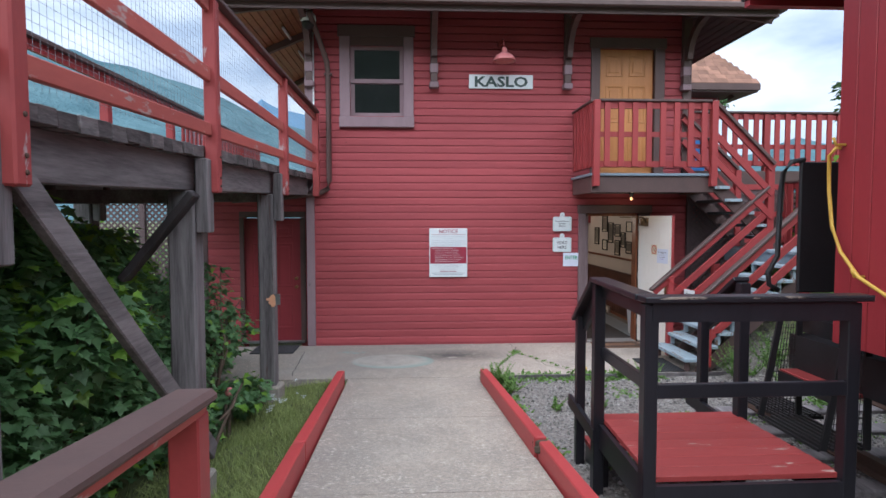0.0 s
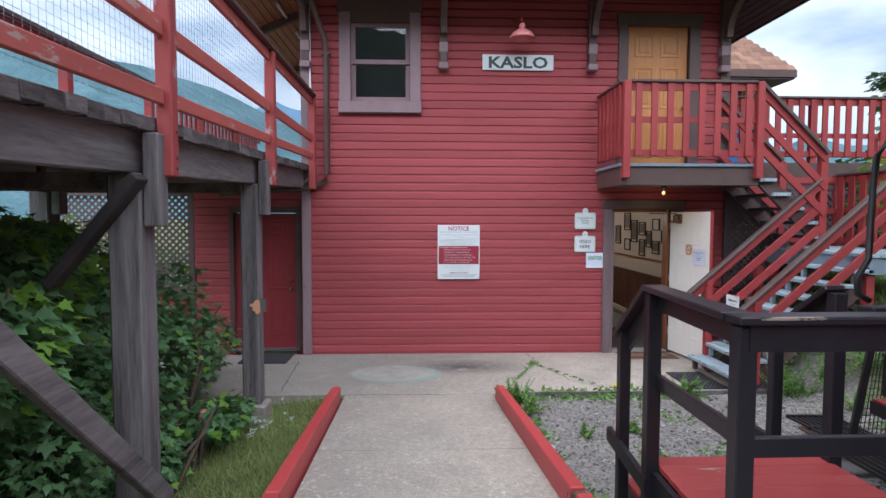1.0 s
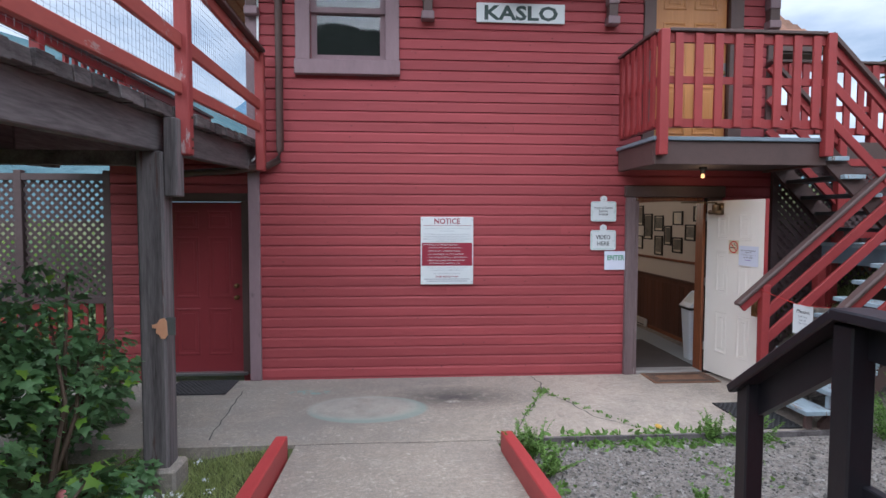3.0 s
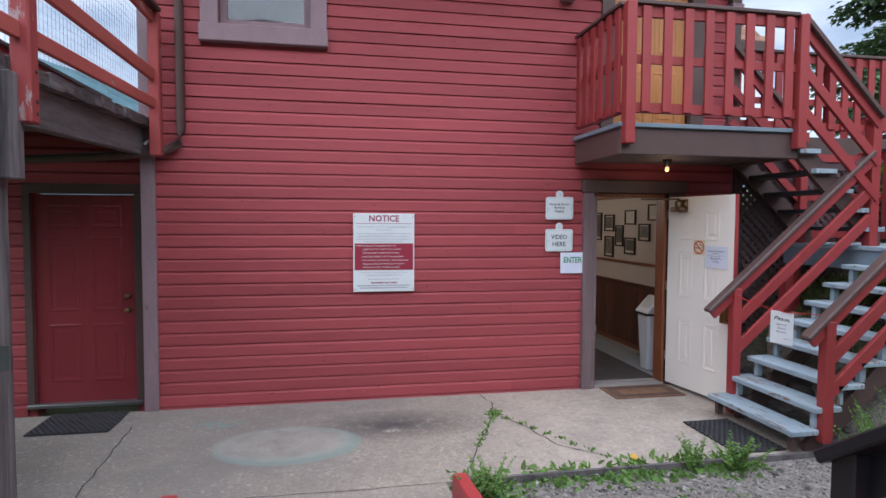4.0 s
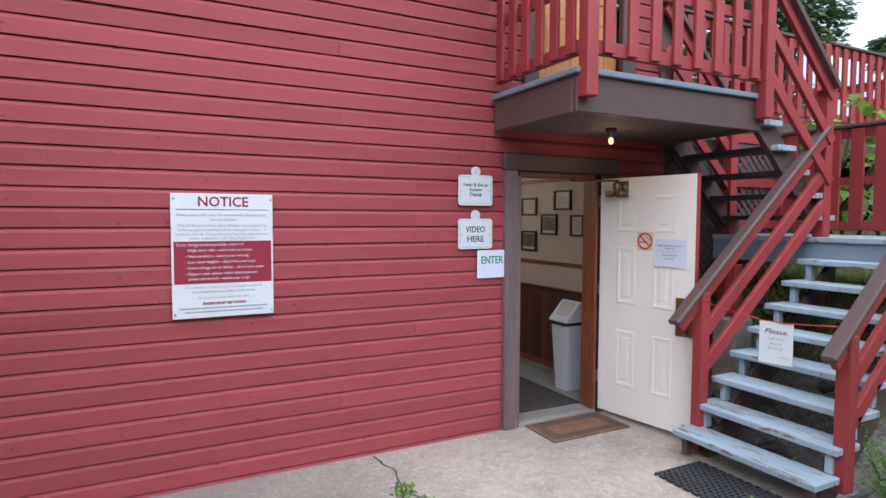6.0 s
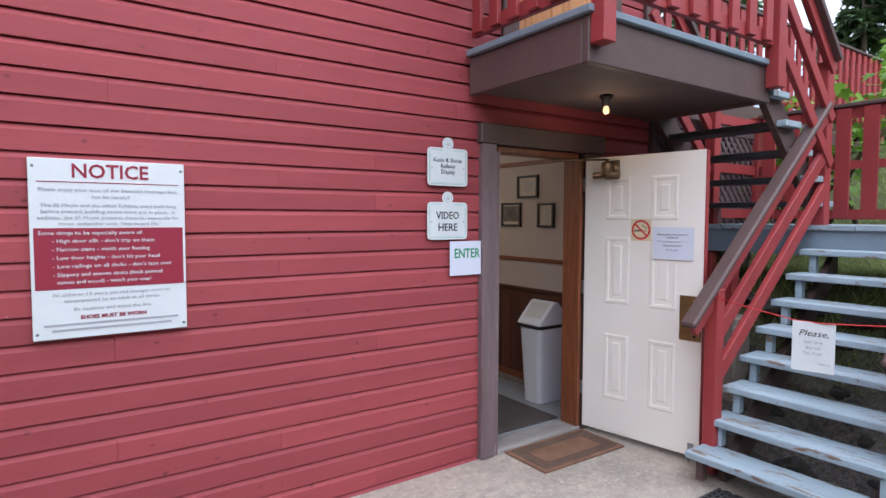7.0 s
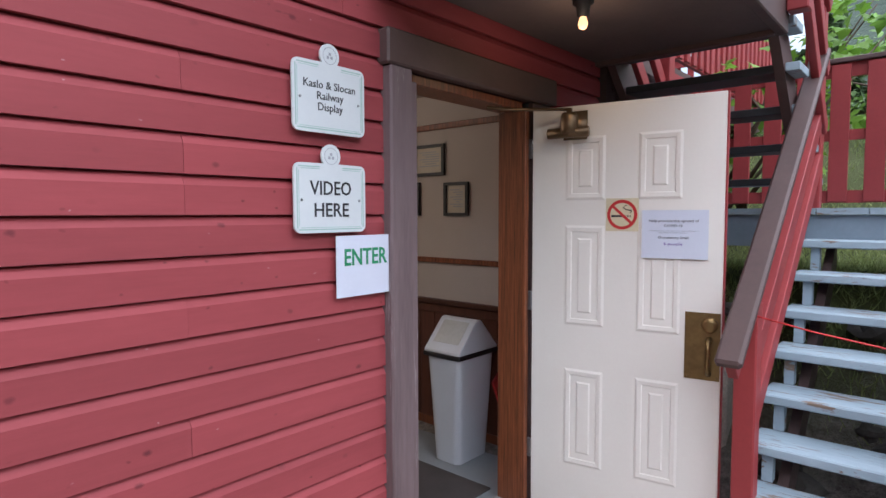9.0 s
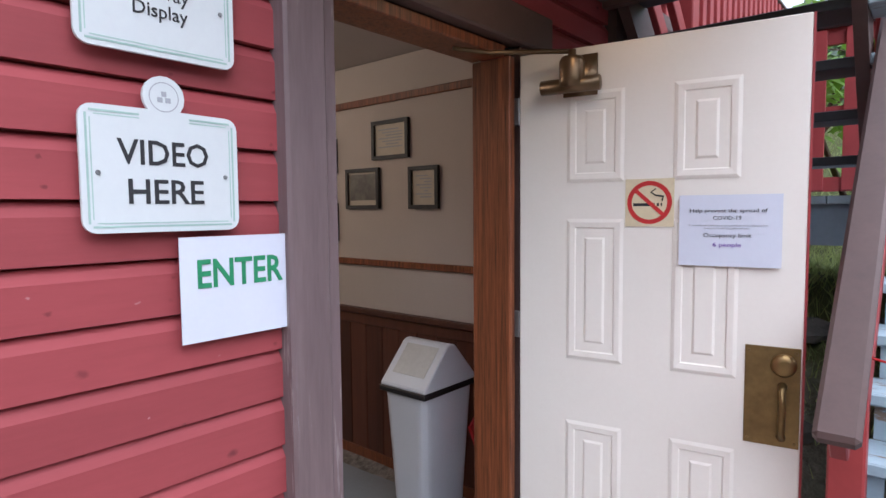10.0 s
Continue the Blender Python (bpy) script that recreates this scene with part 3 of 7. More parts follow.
        if x > 0:
            for a, b, c in ((4.42, 4.30, 0.05), (4.37, 4.27, 0.02)):
                bar("splintered_end", (x + 0.04 + skew(a), a, zz(a) + c), (x + 0.06 + skew(b), b, zz(b) + c + 0.03), 0.088, 0.06, M_BARK, k, "splintered dark timber end", 0.012)
        kerbs.append(k)
    box("edging_board", (1.0, 5.2, 7.585, 7.615, -0.1, 0.02), M_GREYBEAM, slab, "weathered timber edging")


make_slab()

# ---- station: shell ----
WALL = 9.65
LEFT, RIGHT, TOP = -1.70, 4.64, 5.62


def wall_of(name, x0, x1, y0, y1, z0, z1, openings, material, label):
    """A wall along x with rectangular openings (x0, x1, z0, z1) that go right through."""
    bm = bmesh.new()
    xs = sorted({x0, x1, *[v for o in openings for v in o[:2]]})
    for xa, xb in zip(xs, xs[1:]):
        zs = [z0]
        for o in sorted((o for o in openings if o[0] <= xa and o[1] >= xb), key=lambda o: o[2]):
            zs += [o[2], o[3]]
        zs.append(z1)
        for za, zb in zip(zs[::2], zs[1::2]):
            if zb > za:
                bx(bm, xa, xb, y0, y1, za, zb)
    return structure(part(name, bm, material), label, "wall")


OPEN = [(2.93, 3.80, -0.3, 2.19), (-1.015, -0.145, 3.79, 4.92), (3.115, 4.045, 2.8, 4.93)]
wall_south = wall_of("wall_south", LEFT, RIGHT, WALL + 0.03, WALL + 0.14, -0.3, TOP, OPEN, M_SIDING, "red painted board wall of the station front")
structure(box("wall_east", (RIGHT - 0.2, RIGHT, WALL + 0.141, 16.6, -0.3, TOP), M_SIDING), "red board side wall of the station", "wall")
structure(box("wall_west", (LEFT, LEFT + 0.2, WALL + 0.141, 16.6, -0.3, TOP), M_SIDING), "red board side wall beside the raised deck", "wall")
structure(box("wall_north", (LEFT + 0.201, RIGHT - 0.201, 16.4, 16.6, -0.3, TOP), M_CREAM), "plain back wall of the display room", "wall")
structure(box("floor", (LEFT + 0.2, RIGHT - 0.2, WALL + 0.03, 16.4, -0.2, 0.0), M_GREYFLOOR), "grey painted floor of the display room", "floor")
structure(box("ceiling", (LEFT + 0.201, RIGHT - 0.201, WALL + 0.142, 16.399, 2.48, 2.62), M_CREAM), "pale plaster ceiling of the display room", "ceiling")
structure(box("ceiling_upper", (LEFT + 0.201, RIGHT - 0.201, WALL + 0.142, 16.399, 5.4, 5.5), M_CREAM), "plain ceiling of the upper room", "ceiling")


# ---- station roof ----
EX0, EX1, EY0, EY1, EZ = -2.74, 5.58, 8.80, 17.5, 5.19


def make_roof():
    roof = structure(thing("roof", (1.4, 13, EZ), "hipped roof with red-brown shingles and wide eaves", "roof"), "hipped roof with red-brown shingles and wide eaves", "roof")
    pitch, half = 0.5, (EX1 - EX0) / 2
    rx, rz = (EX0 + EX1) / 2, EZ + 0.24 + pitch * (EX1 - EX0) / 2
    c = [(EX0, EY0), (EX1, EY0), (EX1, EY1), (EX0, EY1)]
    ridge = [(rx, EY0 + half, rz), (rx, EY1 - half, rz)]
    bm = bmesh.new()
    lo = [bm.verts.new((x, y, EZ + 0.20)) for x, y in c]
    up = [bm.verts.new(p) for p in ridge]
    for f in ((lo[0], lo[1], up[0]), (lo[1], lo[2], up[1], up[0]), (lo[2], lo[3], up[1]), (lo[3], lo[0], up[0], up[1])):
        bm.faces.new(f)
    part("roof_deck", bm, M_SHINGLE, roof)
    # shingle courses on the front slope's lower part
    bm = bmesh.new()
    rng = random.Random(5)
    for row in range(9):
        y = EY0 - 0.03 + row * 0.125
        z = EZ + 0.215 + pitch * (row * 0.125 - 0.03)
        x = EX0 + row * 0.125
        while x < EX1 - row * 0.125:
            w = rng.uniform(0.13, 0.24)
            lift = rng.uniform(0, 0.006)
            p = [(x, y, z + 0.018 + lift), (x + w - 0.006, y, z + 0.018 + lift), (x + w - 0.006, y + 0.16, z + 0.085), (x, y + 0.16, z + 0.085)]
            q = [(a, b, d - 0.02) for a, b, d in p]
            v = [bm.verts.new(k) for k in (*p, *q)]
            for f in ((0, 1, 2, 3), (0, 4, 5, 1), (1, 5, 6, 2), (3, 7, 4, 0)):
                bm.faces.new([v[i] for i in f])
            x += w
    tagged(part("shingles", bm, M_SHINGLE, roof, "red-brown asphalt shingles"), kind="stuff")
    # fascia and gutter
    for n, d in (("fascia", (EX0, EX1, EY0 - 0.03, EY0, EZ, EZ + 0.19)), ("fascia", (EX0 - 0.03, EX0, EY0 - 0.03, EY1, EZ, EZ + 0.19)), ("fascia", (EX1, EX1 + 0.03, EY0 - 0.03, EY1, EZ, EZ + 0.19))):
        box(n, d, M_BROWN, roof)
    for a, b in (((EX0 - 0.08, EY0 - 0.09, EZ + 0.13), (EX1 + 0.08, EY0 - 0.09, EZ + 0.13)), ((EX1 + 0.09, EY0 - 0.09, EZ + 0.13), (EX1 + 0.09, EY1, EZ + 0.13))):
        bar("gutter", a, b, 0.11, 0.10, M_BROWN, roof, bevel=0.02)
    # boarded soffit, rising inward
    def slope(n, quad, along, material):
        bm = bmesh.new()
        a, b, c2, d = (Vector(p) for p in quad)
        k = 10
        for i in range(k):
            u0, u1 = i / k + 0.006, (i + 1) / k - 0.006
            p = [a.lerp(d, u0), b.lerp(c2, u0), b.lerp(c2, u1), a.lerp(d, u1)]
            v = [bm.verts.new(q) for q in p] + [bm.verts.new(q + Vector((0, 0, 0.02))) for q in p]
            for f in ((3, 2, 1, 0), (4, 5, 6, 7), (0, 1, 5, 4), (1, 2, 6, 5), (2, 3, 7, 6), (3, 0, 4, 7)):
                bm.faces.new([v[i2] for i2 in f])
        part(n, bm, material, roof)
    zi = EZ + 0.01 + pitch * 0.95
    slope("soffit", ((EX0, EY0, EZ + 0.02), (EX0, EY1, EZ + 0.02), (LEFT + 0.02, EY1 - 0.95, zi), (LEFT + 0.02, WALL + 0.02, zi)), "y", M_SOFFIT)
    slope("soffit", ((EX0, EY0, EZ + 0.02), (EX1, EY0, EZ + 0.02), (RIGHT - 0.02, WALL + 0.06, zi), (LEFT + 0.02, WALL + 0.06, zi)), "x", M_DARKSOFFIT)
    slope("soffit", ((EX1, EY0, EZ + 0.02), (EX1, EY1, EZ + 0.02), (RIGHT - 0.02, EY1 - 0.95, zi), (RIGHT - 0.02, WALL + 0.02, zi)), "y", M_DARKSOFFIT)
    # rafters under the western eave
    for y in (11.0, 13.6):
        bar("rafter", (EX0 + 0.05, y, EZ + 0.0), (LEFT, y, EZ + 0.42), 0.09, 0.13, M_BROWN, roof)
    bar("hip_rafter", (EX0 + 0.03, EY0 + 0.03, EZ - 0.01), (LEFT, WALL - 0.02, EZ + 0.42), 0.10, 0.14, M_BROWN, roof)
    bar("hip_rafter", (EX1 - 0.03, EY0 + 0.03, EZ - 0.01), (RIGHT, WALL - 0.02, EZ + 0.42), 0.10, 0.14, M_BROWN, roof)
    for y in (10.2, 11.6):
        pipe("tube_light", [(-2.2, y, 5.36), (-2.2, y + 0.6, 5.36)], 0.025, M_WHITE, roof, "thin white tube light")


make_roof()


def make_bracket(x, side=0):
    """A curved timber knee bracket below the eave."""
    b = thing("eave_bracket", (x, WALL, 4.235), "dark brown curved timber bracket holding up the eave", "bracket", "brackets under the eave")
    box("wall_post", (x - 0.055, x + 0.055, WALL - 0.11, WALL - 0.004, 4.33, 5.56), M_BROWN, b, bevel=0.008)
    box("foot", (x - 0.075, x + 0.075, WALL - 0.135, WALL - 0.004, 4.235, 4.33), M_MAUVE, b, bevel=0.01)
    box("collar", (x - 0.066, x + 0.066, WALL - 0.125, WALL - 0.003, 4.47, 4.62), M_MAUVE, b, bevel=0.008)
    bm = bmesh.new()
    tops = [(WALL - 0.11 - 0.70 * (1 - math.cos(a)), 4.72 + 0.60 * math.sin(a)) for a in np.linspace(0, math.pi / 2, 9)]
    prev = None
    for i, (y, z) in enumerate(tops):
        ny, nz = (0.0, -0.10) if i == 8 else (-0.11 * math.cos(i * math.pi / 16), -0.11 * math.sin(i * math.pi / 16))
        ring = [bm.verts.new((x + s, y + e * ny, z + e * nz)) for s, e in ((-0.045, 0), (0.045, 0), (0.045, 1), (-0.045, 1))]
        if prev:
            for k in range(4):
                bm.faces.new((prev[k], prev[(k + 1) % 4], ring[(k + 1) % 4], ring[k]))
        else:
            bm.faces.new(ring)
        prev = ring
    bm.faces.new(prev)
    part("curved_brace", bm, M_BROWN, b)
    bar("outrigger", (x, WALL - 0.02, 5.50), (x, EY0 + 0.05, EZ + 0.09), 0.09, 0.12, M_BROWN, b)


for bxx in (-1.66, 0.35, 2.555, 4.55):
    make_bracket(bxx)


# ---- windows and doors of the station ----
def make_window():
    w = structure(thing("window_1", (-0.58, WALL, 3.61), "double-hung window in a faded mauve frame", "window"), "double-hung window in a faded mauve frame", "window")
    y = WALL - 0.035
    box("trim_side", (-1.185, -1.015, y, WALL + 0.03, 3.77, 5.06), M_MAUVE, w, bevel=0.006)
    box("trim_side", (-0.145, 0.018, y, WALL + 0.03, 3.77, 5.06), M_MAUVE, w, bevel=0.006)
    box("trim_head", (-1.21, 0.043, y - 0.01, WALL + 0.03, 5.061, 5.24), M_BROWN, w, bevel=0.006)
    box("trim_head_inner", (-1.0145, -0.1455, y + 0.012, WALL + 0.03, 4.921, 5.06), M_BROWN, w)
    box("sill", (-1.195, 0.028, y - 0.03, WALL + 0.03, 3.60, 3.768), M_MAUVE, w, bevel=0.008)
    for name, z0, z1, yy in (("upper_sash", 4.33, 4.92, WALL + 0.045), ("lower_sash", 3.79, 4.38, WALL + 0.085)):
        bm = bmesh.new()
        for d in ((-1.015, -0.95, z0, z1), (-0.21, -0.145, z0, z1), (-0.95, -0.21, z1 - 0.055, z1), (-0.95, -0.21, z0, z0 + 0.065)):
            bx(bm, d[0], d[1], yy, yy + 0.036, d[2], d[3])
        s = part(name, bm, M_MAUVE, w)
        g = box("pane", (-0.951, -0.209, yy + 0.016, yy + 0.021, z0 + 0.064, z1 - 0.054), M_GLASS, s)
        g.visible_shadow = False
    # Black sheet behind the sashes replaces the darkness of the upper room.
    box("blind", (-1.2, 0.05, WALL + 0.5, WALL + 0.51, 3.6, 5.1), M_DARK, w, "black sheet standing in for the unlit room")


make_window()


def panel_rect(bm, x0, x1, z0, z1, y, depth, m):
    """A raised door panel with a sunk moulding, on the face at y."""
    rings = [(0.0, 0.0), (0.012, 0.006), (0.03, 0.004), (0.036, -0.005), (0.062, -0.004), (0.072, 0.004)]
    prev = None
    for inset, d in rings:
        ring = [bm.verts.new(m @ Vector((xx, y - d * depth, zz))) for xx, zz in ((x0 + inset, z0 + inset), (x1 - inset, z0 + inset), (x1 - inset, z1 - inset), (x0 + inset, z1 - inset))]
        if prev:
            for k in range(4):
                bm.faces.new((prev[k], prev[(k + 1) % 4], ring[(k + 1) % 4], ring[k]))
        prev = ring
    bm.faces.new(prev)


def make_leaf(name, width, height, material, m, label, rows=((0.09, 0.37), (0.43, 0.80), (0.84, 0.955)), thick=0.045, kind="structure", cols=None):
    """A six-panel door leaf: x along the width, front face at y = 0."""
    leaf = thing(name, m.translation, label, "door", kind=kind)
    bm = bmesh.new()
    bx(bm, 0, width, 0.0, thick, 0, height)
    bmesh.ops.transform(bm, matrix=m, verts=bm.verts)
    slab = part("slab", bm, material, leaf, bevel=0.003)
    cols = cols or ((0.13, 0.45), (0.55, 0.87))
    for a, b in cols:
        for c, d in rows:
            bm = bmesh.new()
            panel_rect(bm, a * width, b * width, c * height, d * height, -0.0015, 1.3 if material is M_PINE else 0.9 if material is M_REDDOOR else 0.7, m)
            part("panel", bm, material, slab)
    return leaf


upper_door = make_leaf("door_1", 0.93, 2.13, M_PINE, pose(3.115, WALL + 0.06, 2.8), "varnished pine six-panel door on the balcony", rows=((0.08, 0.36), (0.43, 0.72), (0.79, 0.95)))
for nm, d in (("trim_side", (2.965, 3.115, WALL - 0.03, WALL + 0.06, 2.8, 4.93)), ("trim_side", (4.045, 4.215, WALL - 0.03, WALL + 0.06, 2.8, 4.93)), ("trim_head", (2.94, 4.24, WALL - 0.035, WALL + 0.06, 4.931, 5.10))):
    box(nm, d, M_BROWN, upper_door, bevel=0.006)
bm = bmesh.new()
lathe(bm, [(0.012, 0), (0.012, 0.03), (0.03, 0.045), (0.032, 0.06), (0.02, 0.075)], 14, pose(3.98, WALL + 0.06, 3.72, 90, 0, 0))
part("knob", bm, M_BRASS, upper_door, "brass knob", smooth=True)
box("strike_plate", (4.0, 4.045, WALL + 0.052, WALL + 0.06, 3.6, 3.85), M_STEEL, upper_door, "steel guard plate")

HINGE = (3.805, 9.612)
LEAF_TURN = math.degrees(math.atan2(8.707 - HINGE[1], 3.964 - HINGE[0]))
door_m = pose(HINGE[0], HINGE[1], 0.05, 0, 0, LEAF_TURN)
front_door = make_leaf("door_2", 0.915, 2.10, M_WHITEDOOR, door_m, "open off-white six-panel door scuffed by use", rows=((0.126, 0.365), (0.474, 0.715), (0.776, 0.926)), cols=((0.199, 0.418), (0.590, 0.806)))


def on_leaf(name, fn, material, label="", bevel=0.0, smooth=False, owner=None):
    bm = bmesh.new()
    fn(bm)
    bmesh.ops.transform(bm, matrix=door_m, verts=bm.verts)
    return part(name, bm, material, owner or front_door, label, bevel, smooth)


guard = on_leaf("guard_plate", lambda b: bx(b, 0.761, 0.911, -0.004, -0.0005, 0.80, 1.11), M_BRASS, "tarnished brass lock plate", 0.001)
for pu, pv in ((0.772, 0.815), (0.772, 1.095), (0.90, 0.815), (0.90, 1.095)):
    on_leaf("screw", lambda b: lathe(b, [(0.005, 0), (0.004, 0.003)], 8, pose(pu, -0.004, pv, 90, 0, 0)), M_BRASS, owner=guard)
on_leaf("lock_cylinder", lambda b: lathe(b, [(0.035, 0), (0.035, 0.012), (0.028, 0.02), (0.012, 0.021)], 20, pose(0.866, -0.004, 1.056, 90, 0, 0)), M_BRASS, "round brass lock", smooth=True, owner=guard)
on_leaf("handle", lambda b: tube(b, [(0.864, -0.004, 0.99), (0.864, -0.035, 0.98), (0.864, -0.045, 0.94), (0.864, -0.045, 0.88), (0.864, -0.035, 0.845), (0.864, -0.004, 0.83)], [0.014, 0.010, 0.011, 0.011, 0.010, 0.014]), M_BRASS, "brass pull handle", smooth=True, owner=guard)
on_leaf("closer_body", lambda b: (lathe(b, [(0.040, 0), (0.043, 0.02), (0.043, 0.085), (0.036, 0.10), (0.014, 0.105), (0.014, 0.125)], 20, pose(0.215, -0.055, 1.955)), tube(b, [(0.105, -0.05, 1.962), (0.31, -0.05, 1.962)], 0.026, 14), bx(b, 0.17, 0.29, -0.012, -0.001, 1.93, 2.07)), M_BRONZE, "bronze pneumatic door closer", smooth=True)
on_leaf("edge_strip", lambda b: bx(b, 0.9155, 0.922, 0.0, 0.045, 0.0, 2.10), M_RED, "red painted edge")
on_leaf("door_stop", lambda b: (tube(b, [(0.86, -0.004, 0.06), (0.86, -0.03, 0.05), (0.86, -0.03, -0.03)], 0.008), bx(b, 0.84, 0.88, -0.008, -0.0005, 0.03, 0.09)), M_STEEL, "steel kick-down door stop")
sticker = on_leaf("no_smoking_sticker", lambda b: bx(b, 0.388, 0.544, -0.0035, -0.0005, 1.476, 1.635), M_CREAMSTICKER, "cream sticker")
CU, CV = 0.466, 1.556
on_leaf("ring", lambda b: [b.faces.new([b.verts.new((CU + r * math.cos(a), -0.0042, CV + r * math.sin(a))) for r, a in ((0.072, k), (0.072, k + 0.21), (0.057, k + 0.21), (0.057, k))]) for k in np.arange(0, 6.28, 0.2)], M_SIGNRED, "red ring with a slash", owner=sticker)
on_leaf("slash", lambda b: beam(b, (CU - 0.046, -0.0046, CV + 0.042), (CU + 0.046, -0.0046, CV - 0.042), 0.001, 0.013, (0.6, 0, 0.7)), M_SIGNRED, owner=sticker)
on_leaf("cigarette", lambda b: [bx(b, CU + p, CU + q, -0.004, -0.0036, CV - 0.012, CV - 0.002) for p, q in ((-0.052, 0.018), (0.024, 0.031), (0.036, 0.041))], M_BLACK, owner=sticker)
on_leaf("smoke", lambda b: tube(b, [(CU + 0.04, -0.0042, CV + 0.006), (CU + 0.045, -0.0042, CV + 0.02), (CU + 0.02, -0.0042, CV + 0.024), (CU + 0.005, -0.0042, CV + 0.034), (CU + 0.02, -0.0042, CV + 0.046)], 0.003, 4), M_BLACK, owner=sticker)
sheet = on_leaf("paper_notice", lambda b: bx(b, 0.562, 0.852, -0.0135, -0.0125, 1.352, 1.577), M_PAPER, "white paper notice")


def leaf_words(text, z, h, material, width=None, bold=0.0):
    ob = words("lettering", text, (0, 0, 0), h, material, sheet, width, bold=bold)
    s = ob.matrix_basis.to_scale().x
    ob.matrix_basis = door_m @ pose(0.702, -0.0142, z, 90, 0, 0) @ Matrix.Diagonal((s, 1, 1, 1))


leaf_words("Help prevent the spread of", 1.522, 0.0115, M_BLACK, 0.218)
leaf_words("COVID-19", 1.499, 0.0115, M_BLACK, 0.08)
leaf_words("To reduce the risk of exposure to the virus that causes COVID-19, we are", 1.479, 0.0045, M_GREYPRINT, 0.225)
leaf_words("limiting the number of people in this space.", 1.470, 0.0045, M_GREYPRINT, 0.13)
leaf_words("Occupancy limit", 1.444, 0.0125, M_BLACK, 0.135)
leaf_words("6 people", 1.414, 0.0135, M_PURPLE, 0.08)

door_frame = structure(thing("door_frame", (3.4, WALL, 0), "worn mauve-brown timber frame round the entrance", "door frame"), "worn mauve-brown timber frame round the entrance", "door frame")
box("trim_side", (2.782, 2.905, WALL - 0.045, WALL + 0.03, 0.0, 2.195), M_DOORTRIM, door_frame, bevel=0.008)
box("trim_side", (3.83, 4.0, WALL - 0.025, WALL + 0.03, 0.0, 2.195), M_BROWN, door_frame, bevel=0.006)
box("trim_head", (2.765, 4.03, WALL - 0.05, WALL + 0.03, 2.196, 2.335), M_BROWN, door_frame, bevel=0.008)
box("jamb", (2.905, 2.945, WALL - 0.03, WALL + 0.155, 0.0, 2.15), M_DOORTRIM, door_frame, bevel=0.004)
box("jamb", (3.765, 3.80, WALL - 0.02, WALL + 0.155, 0.0, 2.15), M_FIR, door_frame, "varnished fir jamb", 0.004)
box("jamb_stop", (3.801, 3.829, WALL + 0.005, WALL + 0.03, 0.0, 2.19), M_DARK, door_frame)
box("head_jamb", (2.945, 3.765, WALL + 0.0, WALL + 0.155, 2.15, 2.19), M_FIR, door_frame, "varnished fir head", 0.004)
box("threshold", (2.945, 3.80, WALL - 0.03, WALL + 0.17, -0.01, 0.035), M_GREYSILL, door_frame, "worn grey timber threshold", 0.01)
for zh in (0.3, 1.1, 1.9):
    box("hinge", (3.803, 3.825, WALL - 0.036, WALL - 0.006, zh, zh + 0.1), M_STEEL, door_frame, "steel hinge", 0.003)
pipe("closer_arm", [door_m @ Vector((0.215, -0.055, 2.075)), (3.62, WALL - 0.03, 2.128), (3.50, WALL + 0.03, 2.13)], 0.008, M_BRONZE, door_frame, "thin bronze closer arm", 6)


# ---- balcony ----
BX0, BX1, BY, BZ = 2.67, 4.55, 8.60, 2.80
balcony = thing("balcony", (3.7, 9.1, 2.5), "red railed timber balcony with a brown fascia", "balcony")
box("fascia", (BX0, BX1, BY, BY + 0.05, BZ - 0.30, BZ - 0.055), M_BROWN, balcony, bevel=0.006)
box("fascia", (BX0, BX0 + 0.05, BY + 0.051, WALL - 0.03, BZ - 0.30, BZ - 0.055), M_BROWN, balcony, bevel=0.006)
box("fascia", (BX1 - 0.05, BX1, BY + 0.051, WALL - 0.03, BZ - 0.30, BZ - 0.055), M_BROWN, balcony, bevel=0.006)
box("soffit", (BX0 + 0.051, BX1 - 0.051, BY + 0.052, WALL - 0.03, BZ - 0.275, BZ - 0.25), M_DARKSOFFIT, balcony)
box("floor_board", (BX0 - 0.03, BX1 + 0.02, BY - 0.03, WALL - 0.03, BZ - 0.054, BZ - 0.012), M_BLUEPAINT, balcony, "grey-blue deck edge", 0.006)


def baluster_run(owner, x0, x1, y0, y1, z0, z1, n, w=0.085, t=0.03, mid=None, cap=True, cap_mat=None, material=None):
    """Rails and flat balusters between two ends; z0 and z1 are the lower and upper ends of the rails."""
    material = material or M_RED
    d = Vector((x1 - x0, y1 - y0, 0))
    L, u = d.length, d.normalized()
    side = Vector((u.y, -u.x, 0))
    P = lambda k, z, s=0.0: Vector((x0, y0, z)) + u * (L * k) + side * s
    bar("top_rail", P(0, z1 - 0.05), P(1, z1 - 0.05), 0.04, 0.10, material, owner)
    bar("bottom_rail", P(0, z0 + 0.05), P(1, z0 + 0.05), 0.04, 0.09, material, owner)
    if mid:
        bar("mid_rail", P(0, mid), P(1, mid), 0.035, 0.075, material, owner)
    if cap:
        bar("cap", P(0, z1 + 0.018), P(1, z1 + 0.018), 0.12, 0.034, cap_mat or M_BROWN, owner, bevel=0.005)
    for k in range(n):
        c = P((k + 0.5) / n, 0, 0.036)
        bar("baluster", c + Vector((0, 0, z0 + 0.012)), c + Vector((0, 0, z1 - 0.012)), w, t, material, owner, bevel=0.003, up=side)


